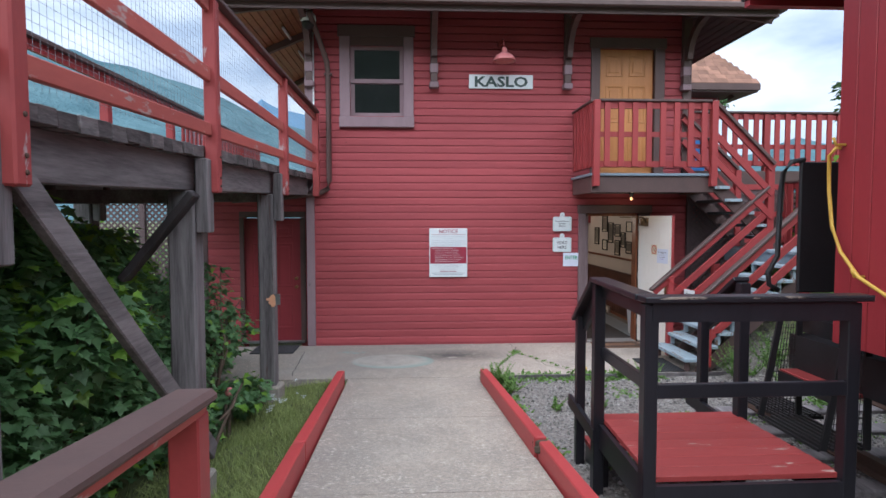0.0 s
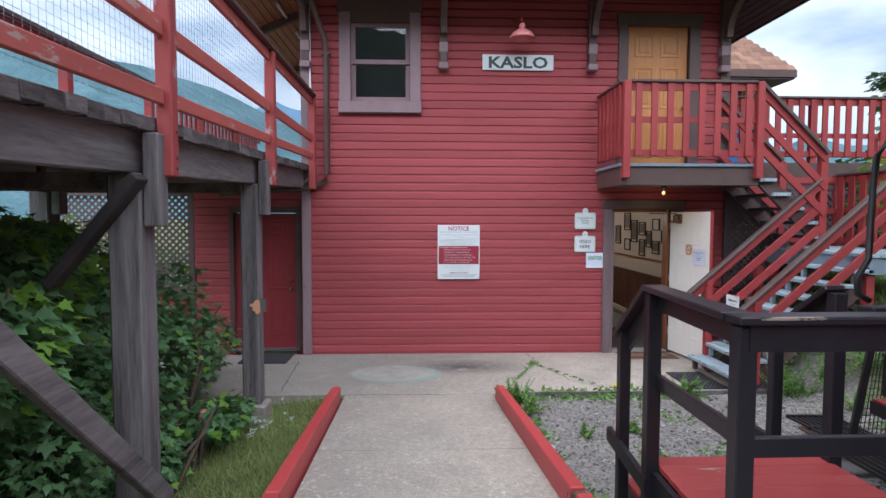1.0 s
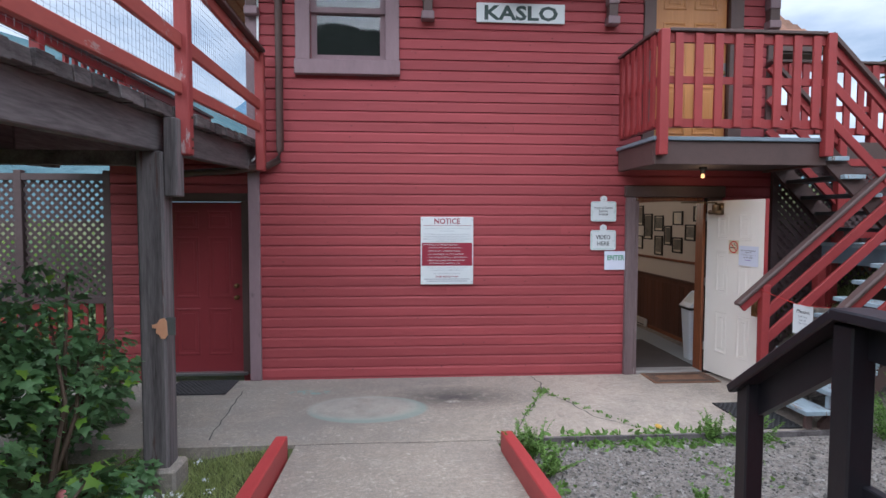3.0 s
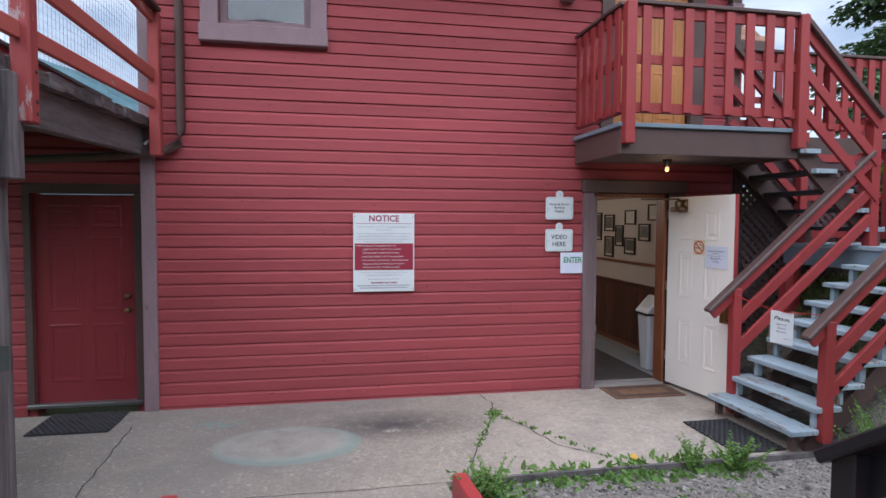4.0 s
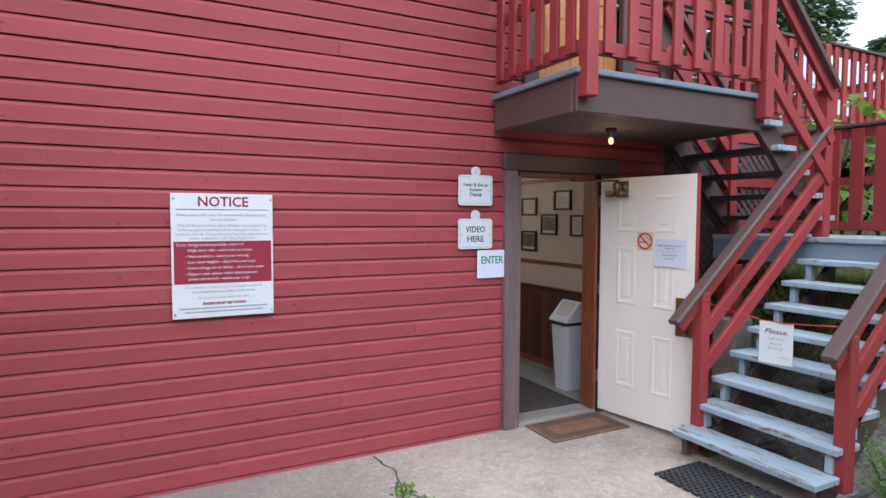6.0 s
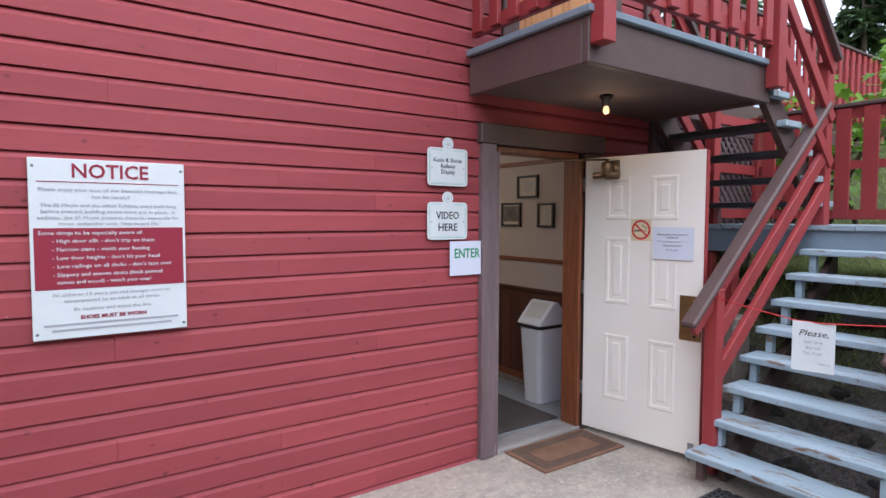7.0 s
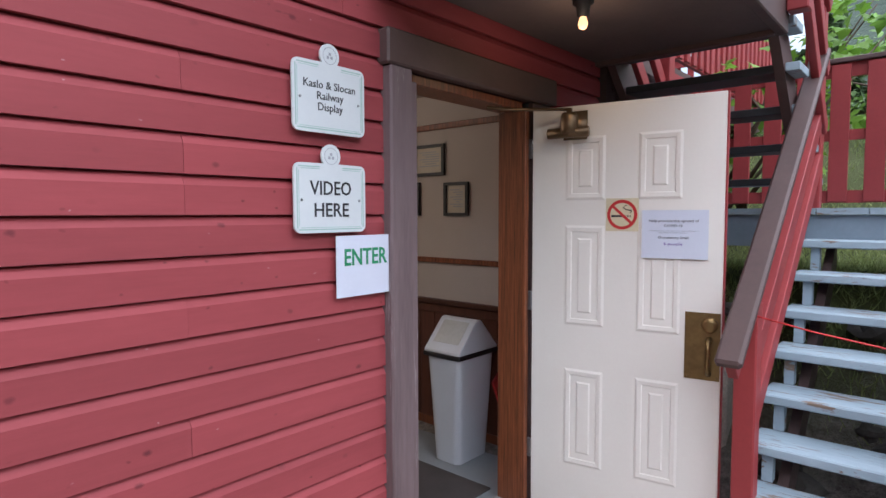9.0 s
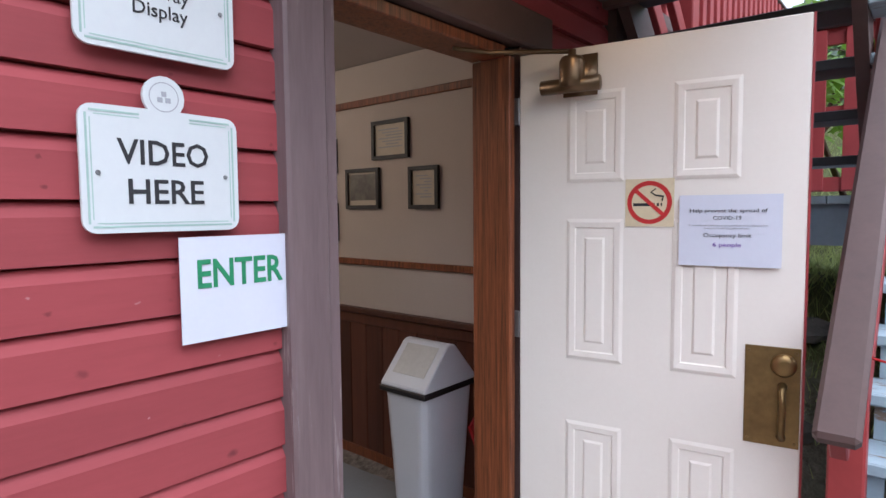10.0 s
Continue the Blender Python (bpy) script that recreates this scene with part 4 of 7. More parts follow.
def post(owner, x, y, z0, z1, s=0.09, material=None, name="post", bevel=0.006, label=""):
    return box(name, (x - s / 2, x + s / 2, y - s / 2, y + s / 2, z0, z1), material or M_RED, owner, label, bevel)


post(balcony, BX0 + 0.05, BY - 0.05, BZ - 0.21, 3.86, 0.095)
post(balcony, BX1 - 0.04, BY - 0.05, BZ - 0.21, 3.86, 0.095)
baluster_run(balcony, BX0 + 0.10, BX1 - 0.09, BY - 0.03, BY - 0.03, BZ + 0.07, 3.84, 8, mid=3.36)
baluster_run(balcony, BX0 + 0.03, BX0 + 0.03, WALL - 0.04, BY - 0.02, BZ + 0.07, 3.84, 6, mid=3.36)
bm = bmesh.new()
lathe(bm, [(0.045, 0), (0.045, 0.02), (0.03, 0.03), (0.026, 0.075)], 16, pose(3.50, 9.17, BZ - 0.275, 180, 0, 0))
fixture = thing("porch_light", (3.5, 9.17, 2.5), "bare lit bulb in a black socket under the balcony", "lamp")
part("socket", bm, M_BLACKSTEEL, fixture, smooth=True)
bm = bmesh.new()
lathe(bm, [(0.012, 0), (0.013, 0.010), (0.019, 0.028), (0.021, 0.04), (0.016, 0.056), (0.006, 0.062)], 16, pose(3.50, 9.17, BZ - 0.34, 180, 0, 0))
part("bulb", bm, M_BULB, fixture, "glowing clear bulb", smooth=True)
porch = new("porch_lamp", bpy.data.lights.new("porch_lamp", "POINT"))
porch.data.energy, porch.data.color, porch.data.shadow_soft_size = 0.7, (1.0, 0.72, 0.42), 0.04
porch.matrix_world = pose(3.50, 9.17, BZ - 0.50)

# ---- stairs ----
SX, RISE, RUN, SY0, SY1 = 3.65, 0.178, 0.2085, 7.56, 8.62
stairs = thing("staircase", (4.5, 8.1, 0), "steep outdoor stairs with worn pale blue treads and red rails", "stairs")
for i in range(8):
    x, z = SX + RUN * i, RISE * i + 0.21
    box("tread", (x, x + 0.255, SY0, SY1, z - 0.045, z), M_BLUETREAD, stairs, bevel=0.006)
    for y in (SY0 + 0.05, SY1 - 0.10):
        box("riser_block", (x + 0.045, x + 0.10, y, y + 0.045, z - RISE, z - 0.046), M_BLUETREAD if i else M_BROWN, stairs)
for y in (SY0 + 0.10, SY1 - 0.15):
    bm = bmesh.new()
    slant(bm, SX + 0.22, -0.16, SX + 8 * RUN + 0.1, 1.25, y, y + 0.045, 0.22)
    part("stringer", bm, M_BROWN, stairs)
LZ = 1.64
box("landing_fascia", (5.30, 6.42, SY0, SY0 + 0.04, LZ - 0.24, LZ - 0.04), M_BLUEPAINT, stairs)
box("landing_fascia", (5.30, 5.34, SY0 + 0.041, 9.60, LZ - 0.24, LZ - 0.04), M_BLUEPAINT, stairs)
for k in range(8):
    y = SY0 - 0.02 + k * 0.257
    box("landing_board", (5.27, 6.44, y, y + 0.25, LZ - 0.038, LZ), M_BLUETREAD, stairs)
# upper flight along the wall
for i in range(5):
    x, z = 5.58 - 0.196 * i, LZ + 0.192 * (i + 1)
    # Tread bodies use the darkened colour, so their undersides look shaded.
    box("tread", (x - 0.24, x, BY + 0.051, WALL - 0.06, z - 0.045, z - 0.001), M_SHADETREAD, stairs, "upper tread with underside shade in its colour", 0.004)
    box("tread_end", (x - 0.24, x, BY - 0.02, BY + 0.0505, z - 0.046, z), M_BLUETREAD, stairs, "pale blue tread end", 0.004)
for y in (BY + 0.05, WALL - 0.12):
    bm = bmesh.new()
    slant(bm, 5.60, LZ - 0.12, BX1 + 0.0, LZ + 0.91, y, y + 0.05, 0.27)
    part("stringer", bm, M_BROWN, stairs)


def stair_rail(y, x0, x1, z0, slope, px, cap_w=0.10):
    """Brown cap with two red sloping boards under it, and the posts that hold them."""
    z = lambda x: z0 + slope * (x - x0)
    bar("handrail", (x0, y, z(x0)), (x1, y, z(x1)), cap_w, 0.045, M_BROWN, stairs, "brown handrail cap", 0.012)
    d = Vector((1, 0, slope)).normalized()
    for drop, xs in ((0.075, x0 + 0.05), (0.38, px[0]), (0.66, px[0])):
        bar("sloping_rail", (xs, y + 0.0, z(xs) - drop), (x1, y + 0.0, z(x1) - drop), 0.04, 0.10, M_RED, stairs, bevel=0.004)
    for p, low in zip(px[:1], (0.02,)):
        post(stairs, p, y + 0.002, low if y > 8 else 0.10, z(p) - 0.05, 0.088)


stair_rail(SY1 - 0.035, 3.595, 5.40, 1.02, 0.87, (3.90, 5.42))
stair_rail(SY0 + 0.02, 3.76, 6.30, 0.95, 0.885, (3.97, 5.45))
post(stairs, 5.44, SY1 + 0.0, LZ - 0.02, 2.92, 0.10, name="newel_post")
# upper flight rails
for y in (BY - 0.03, WALL - 0.10):
    for z0, z1, h, m_, w in ((3.855, 2.93, 0.045, M_BROWN, 0.13), (3.78, 2.855, 0.10, M_RED, 0.04), (3.40, 2.47, 0.09, M_RED, 0.04), (3.02, 2.12, 0.09, M_RED, 0.04)):
        bar("upper_handrail" if w > 0.1 else "sloping_rail", (BX1 - 0.04, y, z0), (5.46, y, z1), w, h, m_, stairs, bevel=0.004)
post(stairs, 5.46, WALL - 0.10, LZ, 2.92, 0.10, name="newel_post")
# piers under the flight
for x, y in ((4.82, 9.0), (5.36, 7.65), (5.36, 9.5), (6.36, 7.65)):
    post(stairs, x, y, 0.93 if x < 5 else 0.1, LZ - 0.25, 0.10, M_RED, "leg")
lr = thing("landing_railing", (6.38, 8.5, LZ), "red slatted railing with a brown cap round the landing", "railing")
post(lr, 6.38, 9.62, LZ - 0.3, 2.72, 0.09)
post(lr, 6.38, 7.58, LZ - 0.3, 2.72, 0.09)
baluster_run(lr, 6.38, 6.38, 9.58, 7.62, LZ + 0.04, 2.70, 9, w=0.12, mid=2.18)
for zz in (LZ + 0.1, 2.18, 2.64):
    bar("back_rail", (5.52, 9.62, zz), (6.34, 9.62, zz), 0.04, 0.09, M_RED, lr)


def lattice(owner, m, w, h, material, step=0.105, strip=0.034):
    """Crossing thin strips in a w by h panel: x along the width, z up, in the plane y = 0 of m."""
    bm = bmesh.new()
    n = int((w + h) / step) + 1
    for k in range(1, n):
        c = k * step
        a = (max(0, c - h), min(c, h))
        b = (min(c, w), max(0, c - w))
        if (a[0] - b[0]) ** 2 + (a[1] - b[1]) ** 2 > 0.003:
            beam(bm, (a[0], 0, a[1]), (b[0], 0, b[1]), 0.008, strip, (0.7, 0, 0.7))
            beam(bm, (w - a[0], 0.009, a[1]), (w - b[0], 0.009, b[1]), 0.008, strip, (0.7, 0, -0.7))
    bmesh.ops.transform(bm, matrix=m, verts=bm.verts)
    return part("lattice_panel", bm, material, owner)


under = thing("lattice_screen", (5.0, 9.62, 0), "dark brown lattice screen closing the space under the stairs", "lattice", "lattice screens")
lattice(under, pose(4.66, WALL - 0.02, 0.15), 1.7, 2.35, M_LATTICE)
box("frame_rail", (4.66, 6.36, WALL - 0.035, WALL + 0.02, 0.1, 0.17), M_LATTICE, under)
box("frame_rail", (4.66, 6.36, WALL - 0.035, WALL + 0.02, 2.5, 2.6), M_LATTICE, under)
box("frame_stile", (4.642, 4.72, WALL - 0.04, WALL + 0.02, 0.1, 2.6), M_LATTICE, under)
pier = thing("concrete_pier", (4.82, 9.0, 0), "grey concrete pier block under the stairs", "pier")
box("block", (4.70, 4.94, 8.88, 9.12, 0.0, 0.92), M_CONCRETE, pier, bevel=0.02)

# ---- upper deck beyond the corner ----
far_deck = thing("upper_deck", (6.2, 11, 2.9), "upper timber deck with red slatted railing beside the station", "deck")
box("decking", (RIGHT + 0.05, 10.55, 9.95, 14.5, 2.86, 2.94), M_GREYBEAM, far_deck)
box("fascia", (RIGHT + 0.05, 10.55, 9.90, 9.948, 2.62, 2.93), M_BROWN, far_deck)
baluster_run(far_deck, 4.75, 7.58, 9.93, 9.93, 3.02, 3.93, 15, w=0.09, mid=3.36)
baluster_run(far_deck, 7.74, 10.42, 9.93, 9.93, 3.02, 3.95, 14, w=0.09, mid=3.36)
baluster_run(far_deck, 10.47, 10.47, 9.98, 13.9, 3.02, 3.95, 20, w=0.09, mid=3.36)
for x, y in ((7.66, 9.93), (6.2, 9.96), (4.72, 9.93), (10.47, 9.93), (10.47, 14.0)):
    post(far_deck, x, y, 0.5, 3.95, 0.10)
lattice(far_deck, pose(4.72, 9.99, 0.9), 2.95, 1.72, M_LATTICE)


def make_rear_building():
    b = thing("rear_building", (5.6, 16, 0), "low red wing with a shingled hip roof behind the station", "building")
    box("wall", (3.5, 7.55, 14.1, 18.5, 2.0, 5.08), M_SIDING, b)
    bm = bmesh.new()
    c = [(2.4, 13.42, 5.26), (8.14, 13.42, 5.26), (8.14, 19.0, 5.26), (2.4, 19.0, 5.26)]
    lo = [bm.verts.new(p) for p in c]
    up = [bm.verts.new(p) for p in ((3.4, 15.2, 7.04), (6.95, 15.2, 7.04))]
    for f in ((lo[0], lo[1], up[1], up[0]), (lo[1], lo[2], up[1]), (lo[2], lo[3], up[0], up[1]), (lo[3], lo[0], up[0])):
        bm.faces.new(f)
    part("roof", bm, M_SHINGLE, b)
    bm = bmesh.new()
    rng = random.Random(8)
    for row in range(14):
        y = 13.40 + row * 0.127
        z = 5.27 + row * 0.127
        x, xe = 2.4 + row * 0.07, 8.16 - row * 0.085
        while x < xe:
            w = rng.uniform(0.14, 0.3)
            p = [(x, y, z + 0.02), (min(x + w - 0.006, xe), y, z + 0.02), (min(x + w - 0.006, xe), y + 0.14, z + 0.155), (x, y + 0.14, z + 0.155)]
            v = [bm.verts.new(k) for k in p] + [bm.verts.new((a, d, e - 0.03)) for a, d, e in p]
            for f in ((0, 1, 2, 3), (0, 4, 5, 1), (1, 5, 6, 2), (3, 7, 4, 0)):
                bm.faces.new([v[i] for i in f])
            x += w
    tagged(part("shingles", bm, M_SHINGLE, b, "red-brown asphalt shingles"), kind="stuff")
    box("fascia", (2.4, 8.17, 13.38, 13.42, 5.12, 5.27), M_BROWN, b)
    box("fascia", (8.14, 8.18, 13.42, 19.0, 5.12, 5.27), M_BROWN, b)
    box("soffit", (2.4, 8.14, 13.42, 19.0, 5.08, 5.11), M_DARKSOFFIT, b)
    bar("bracket", (7.3, 14.06, 4.72), (7.72, 13.75, 5.06), 0.09, 0.11, M_BROWN, b)


make_rear_building()

# ---- raised deck on the left ----
DX = -1.555
dz = lambda y: 2.672 + 0.0325 * (y - 4.69)
deck = thing("raised_deck", (-2.7, 5, 0), "weathered grey timber deck with faded red railings on tall posts", "deck")
PY = [2.36, 4.65, 7.15, 9.48]
for y in PY:
    ob = post(deck, DX, y, dz(y) - 0.36, 3.79, 0.10, M_POSTRED, "rail_post", 0.01, "faded red rail post")
    for z in (0.055, 0.12, 0.28) if y < 9 else (0.05,):
        bm = bmesh.new()
        lathe(bm, [(0.011, 0), (0.010, 0.006), (0.004, 0.008)], 8, pose(DX + 0.05, y + 0.012, dz(y) - 0.36 + z, 0, 90, 0))
        part("bolt", bm, M_RUST, ob, "rusty bolt head")
# level top and middle rails; the lower one follows the deck
for y0, y1 in zip([-3.0] + PY, PY):
    a, b = y0 + (0.052 if y0 > 0 else 0), y1 - 0.052
    bar("rail", (DX - 0.01, a, dz(a) + 0.125), (DX - 0.01, b, dz(b) + 0.125), 0.04, 0.095, M_REDWORN, deck, bevel=0.006)
    bar("rail", (DX - 0.01, a, 3.205), (DX - 0.01, b, 3.21), 0.04, 0.11, M_REDWORN, deck, bevel=0.006)
    bar("rail", (DX - 0.01, a, 3.735), (DX - 0.01, b, 3.735), 0.04, 0.10, M_REDWORN, deck, bevel=0.006)
    bar("cap", (DX - 0.005, y0, 3.812), (DX - 0.005, y1, 3.812), 0.14, 0.038, M_BROWN, deck, bevel=0.006)
# wire mesh inside the railing
bm = bmesh.new()
y = -1.0
while y < 9.4:
    tube(bm, [(DX - 0.045, y, dz(y) + 0.05), (DX - 0.045, y, 3.74)], 0.0011, 3, False)
    y += 0.052
for k in range(22):
    z = 0.06 + 0.05 * k
    tube(bm, [(DX - 0.045, -1.0, dz(-1) + z + 0.1), (DX - 0.045, 9.4, dz(9.4) + z - 0.12)], 0.0011, 3, False)
tagged(part("wire_mesh", bm, M_WIRE, deck, "thin welded wire mesh"), kind="stuff")
# planks run across, ends showing
y, rng = -3.0, random.Random(11)
while y < 9.55:
    w = 0.15 + rng.uniform(-0.012, 0.02)
    e = -1.612 + rng.uniform(-0.014, 0.012)
    lift, low = rng.uniform(-0.005, 0.005), -0.085 + rng.uniform(-0.012, 0.006)
    bm = bmesh.new()
    v = [bm.verts.new((x, yy, dz(yy) + h)) for yy in (y, y + w) for x, h in ((-4.0, -0.085), (e, low), (e + rng.uniform(-0.01, 0), lift), (-4.0, 0.0))]
    for f in ((0, 1, 2, 3), (7, 6, 5, 4), (0, 4, 5, 1), (1, 5, 6, 2), (2, 6, 7, 3), (3, 7, 4, 0)):
        bm.faces.new([v[i] for i in f])
    part("plank", bm, M_DECKEND, deck, bevel=0.004)
    y += w + 0.003
for x in (-1.745, -2.8, -3.85):
    for y0, y1 in zip([-3.0] + PY, PY + [9.6]):
        if y1 > y0:
            bar("beam", (x, y0, dz(y0) - 0.213), (x, y1 - 0.01, dz(y1) - 0.213), 0.09, 0.255, M_GREYBEAM, deck, bevel=0.008)
for y in (2.30, 4.58, 7.08):
    for x, half in ((-1.752, 0.10 if y < 6 else 0.092), (-3.85, 0.10)):
        z = dz(y)
        bm = bmesh.new()
        bx(bm, x - half, x + half, y - half, y + half, 0.02, z - 0.342)
        part("support_post", bm, M_GREYWOOD, deck, bevel=0.015)
        box("cleat", (x + half + 0.002, x + half + 0.095, y - 0.07, y + 0.07, z - 0.665, z - 0.10), M_GREYWOOD, deck, bevel=0.008)
    bar("cross_beam", (-4.0, y, dz(y) - 0.39), (-1.86, y, dz(y) - 0.39), 0.12, 0.10, M_GREYBEAM, deck)
    box("footing", (-1.89, -1.60, y - 0.14, y + 0.14, -0.25, 0.10), M_CONCRETE, deck, "concrete footing", 0.02)
    box("footing", (-3.99, -3.71, y - 0.14, y + 0.14, -0.3, 0.05), M_CONCRETE, deck, "concrete footing", 0.02)
bar("brace", (-1.60, 2.35, 2.375), (-1.60, 4.62, 0.27), 0.06, 0.135, M_GREYBEAM, deck, bevel=0.008)
bar("brace", (-1.62, 4.42, 2.30), (-2.15, 4.42, 1.66), 0.13, 0.06, M_DARKBRACE, deck, "dark tarred brace", bevel=0.008)
bar("brace", (-3.85, 2.45, 2.25), (-3.85, 4.3, 0.6), 0.06, 0.14, M_GREYBEAM, deck)
drain = thing("drain_pipe", (-2.9, 5.0, 2.25), "thin dark drain pipe slung under the deck", "pipe")
pipe("pipe", [(-4.4, 5.0, 2.25), (-2.4, 5.0, 2.257), (-1.86, 5.0, 2.257)], 0.021, M_BROWN, drain)
for x in (-3.6, -2.55):
    box("strap", (x - 0.015, x + 0.015, 4.974, 5.026, 2.23, dz(5) - 0.105), M_RUST, drain, "rusty hanging strap")
# far railing of the deck
for y in (-1.0, 1.2, 3.4, 5.2, 7.0, 8.8, 10.6, 12.4):
    post(deck, -3.55, y, dz(y) - 0.1, 3.76, 0.10, M_RED, "rail_post")
for z0, z1, h, w, m_ in ((3.79, 3.81, 0.04, 0.14, M_BROWN), (3.715, 3.735, 0.10, 0.04, M_RED), (dz(-3) + 0.10, dz(14) + 0.10, 0.08, 0.04, M_RED)):
    bar("far_rail", (-3.55, -3, z0), (-3.55, 14, z1), w, h, m_, deck)
for k in range(26):
    y = 9.3 + 0.18 * k
    box("baluster", (-3.59, -3.56, y, y + 0.075, dz(y) + 0.06, 3.70), M_RED, deck)
box("walkway", (-4.0, LEFT - 0.05, 9.72, 16, 2.73, 2.84), M_GREYBEAM, deck)
tape = thing("tape_tag", (-1.72, 6.95, 1.05), "torn orange tape and grey card stuck on a deck post", "tape")
bm = bmesh.new()
extrude(bm, [(-0.075, 0.022), (-0.04, 0.03), (-0.018, 0.062), (0.012, 0.07), (0.03, 0.045), (0.035, -0.055), (0.015, -0.08), (-0.012, -0.078), (-0.025, -0.05), (-0.048, -0.04), (-0.045, -0.005), (-0.072, 0.0)], pose(-1.675, 6.976, 1.14, 90, 0, 0), 0.004)
part("orange_tape", bm, M_ORANGE, tape)
box("grey_card", (-1.652, -1.585, 6.974, 6.978, 1.085, 1.215), M_STEEL, tape, "grey card")

# ---- lower wall and red door under the deck ----
LY = 9.97
wall_low = wall_of("wall_under_deck", -3.45, LEFT, LY + 0.02, LY + 0.2, -0.3, 2.75, [(-2.855, -1.915, -0.3, 2.13)], M_SIDING, "red board wall under the raised deck")
door_low = make_leaf("door_3", 0.93, 2.10, M_REDDOOR, pose(-2.85, LY + 0.03, 0.02), "closed dark red six-panel door under the deck", rows=((0.10, 0.38), (0.44, 0.80), (0.84, 0.95)))
for nm, d in (("trim_side", (-2.925, -2.857, LY - 0.02, LY + 0.06, 0, 2.13)), ("trim_side", (-1.913, -1.825, LY - 0.02, LY + 0.06, 0, 2.13)), ("trim_head", (-2.925, -1.825, LY - 0.02, LY + 0.06, 2.131, 2.23)), ("sill", (-2.915, -1.855, LY - 0.06, LY + 0.03, -0.01, 0.025))):
    box(nm, d, M_BROWN if nm != "sill" else M_STEEL, door_low, bevel=0.004)
for z in (0.95, 1.095):
    bm = bmesh.new()
    lathe(bm, [(0.028, 0), (0.028, 0.01), (0.014, 0.02), (0.014, 0.04), (0.027, 0.05), (0.027, 0.065), (0.012, 0.075)], 14, pose(-1.985, LY + 0.03, z, 90, 0, 0))
    part("knob", bm, M_BRASS, door_low, "brass knob", smooth=True)
corner = structure(thing("trim", (LEFT, WALL, 0), "faded mauve corner board of the station", "trim"), "faded mauve corner board of the station", "trim")
box("corner_board", (LEFT - 0.045, LEFT + 0.085, WALL - 0.035, WALL + 0.03, 0.0, TOP - 0.1), M_MAUVE, corner, bevel=0.006)
box("corner_board", (LEFT - 0.045, LEFT - 0.002, WALL + 0.031, WALL + 0.16, 0.0, TOP - 0.1), M_MAUVE, corner, bevel=0.006)
box("corner_board", (RIGHT - 0.11, RIGHT + 0.03, WALL - 0.035, WALL + 0.03, 2.85, TOP - 0.1), M_BROWN, corner, bevel=0.006)
screen = thing("lattice_screen", (-4.3, 10.05, 0), "dark red lattice screen and pickets under the deck", "lattice", "lattice screens")
lattice(screen, pose(-5.6, 10.06, 0.95), 2.1, 1.45, M_LATTICE)
box("frame_rail", (-5.6, -3.5, 10.02, 10.1, 0.88, 0.96), M_LATTICE, screen)
box("frame_rail", (-5.6, -3.5, 10.02, 10.1, 2.38, 2.46), M_LATTICE, screen)
post(screen, -3.52, 10.06, 0, 2.5, 0.09, M_LATTICE)
post(screen, -4.55, 10.06, 0, 2.5, 0.09, M_LATTICE)
for k in range(11):
    x = -5.55 + 0.185 * k
    box("picket", (x, x + 0.09, 10.04, 10.06, 0.05, 0.90), M_RED, screen)

# ---- pipes and fittings on the wall ----
dp = thing("downspout", (-1.36, WALL, 2.5), "brown metal downspout running down the corner of the wall", "downspout")
pipe("pipe", [(-1.55, 8.95, 5.20), (-1.52, 9.25, 5.1), (-1.37, 9.52, 4.62), (-1.36, 9.575, 4.4), (-1.36, 9.58, 2.72), (-1.38, 9.575, 2.60), (-1.50, 9.56, 2.53), (-1.9, 9.54, 2.47), (-2.9, 9.54, 2.40)], 0.042, M_BROWN, dp, seg=12)
box("clip", (-1.42, -1.30, 9.53, 9.645, 4.42, 4.45), M_BROWN, dp)
pipe_w = thing("conduit", (-1.70, WALL, 2.6), "thin white conduit up the corner board", "conduit")
pipe("tube", [(-1.60, 9.60, 5.1), (-1.60, 9.60, 2.75), (-1.64, 9.57, 2.62), (-1.66, 9.50, 2.58)], 0.014, M_WHITE, pipe_w)
cctv = thing("security_camera", (-1.6, 9.15, 5.1), "white dome security camera hung below the eave", "security camera")
bm = bmesh.new()
lathe(bm, [(0.045, 0.17), (0.07, 0.15), (0.115, 0.10), (0.125, 0.03), (0.11, 0.0)], 18, pose(-1.60, 9.2, 5.13))
part("housing", bm, M_WHITE, cctv, smooth=True)
bm = bmesh.new()
lathe(bm, [(0.10, 0.02), (0.09, -0.03), (0.06, -0.075), (0.01, -0.095)], 18, pose(-1.60, 9.2, 5.11))
part("dome", bm, M_BLACKSTEEL, cctv, "dark dome", smooth=True)
pipe("stem", [(-1.60, 9.2, 5.28), (-1.60, 9.2, 5.42)], 0.035, M_WHITE, cctv)

lamp = thing("wall_lamp", (1.46, WALL, 4.8), "red enamel barn lamp on an arm above the name sign", "lamp")
bm = bmesh.new()
lathe(bm, [(0.03, 0.21), (0.042, 0.19), (0.046, 0.13), (0.085, 0.112), (0.135, 0.078), (0.17, 0.035), (0.183, 0.0), (0.178, -0.008), (0.16, 0.025), (0.12, 0.07), (0.05, 0.10)], 28, pose(1.46, 9.3, 4.612))
part("shade", bm, M_PINK, lamp, smooth=True)
pipe("arm", [(1.46, 9.3, 4.80), (1.445, 9.3, 4.92), (1.445, 9.38, 4.97), (1.445, 9.62, 4.97)], 0.014, M_RED, lamp)
bm = bmesh.new()
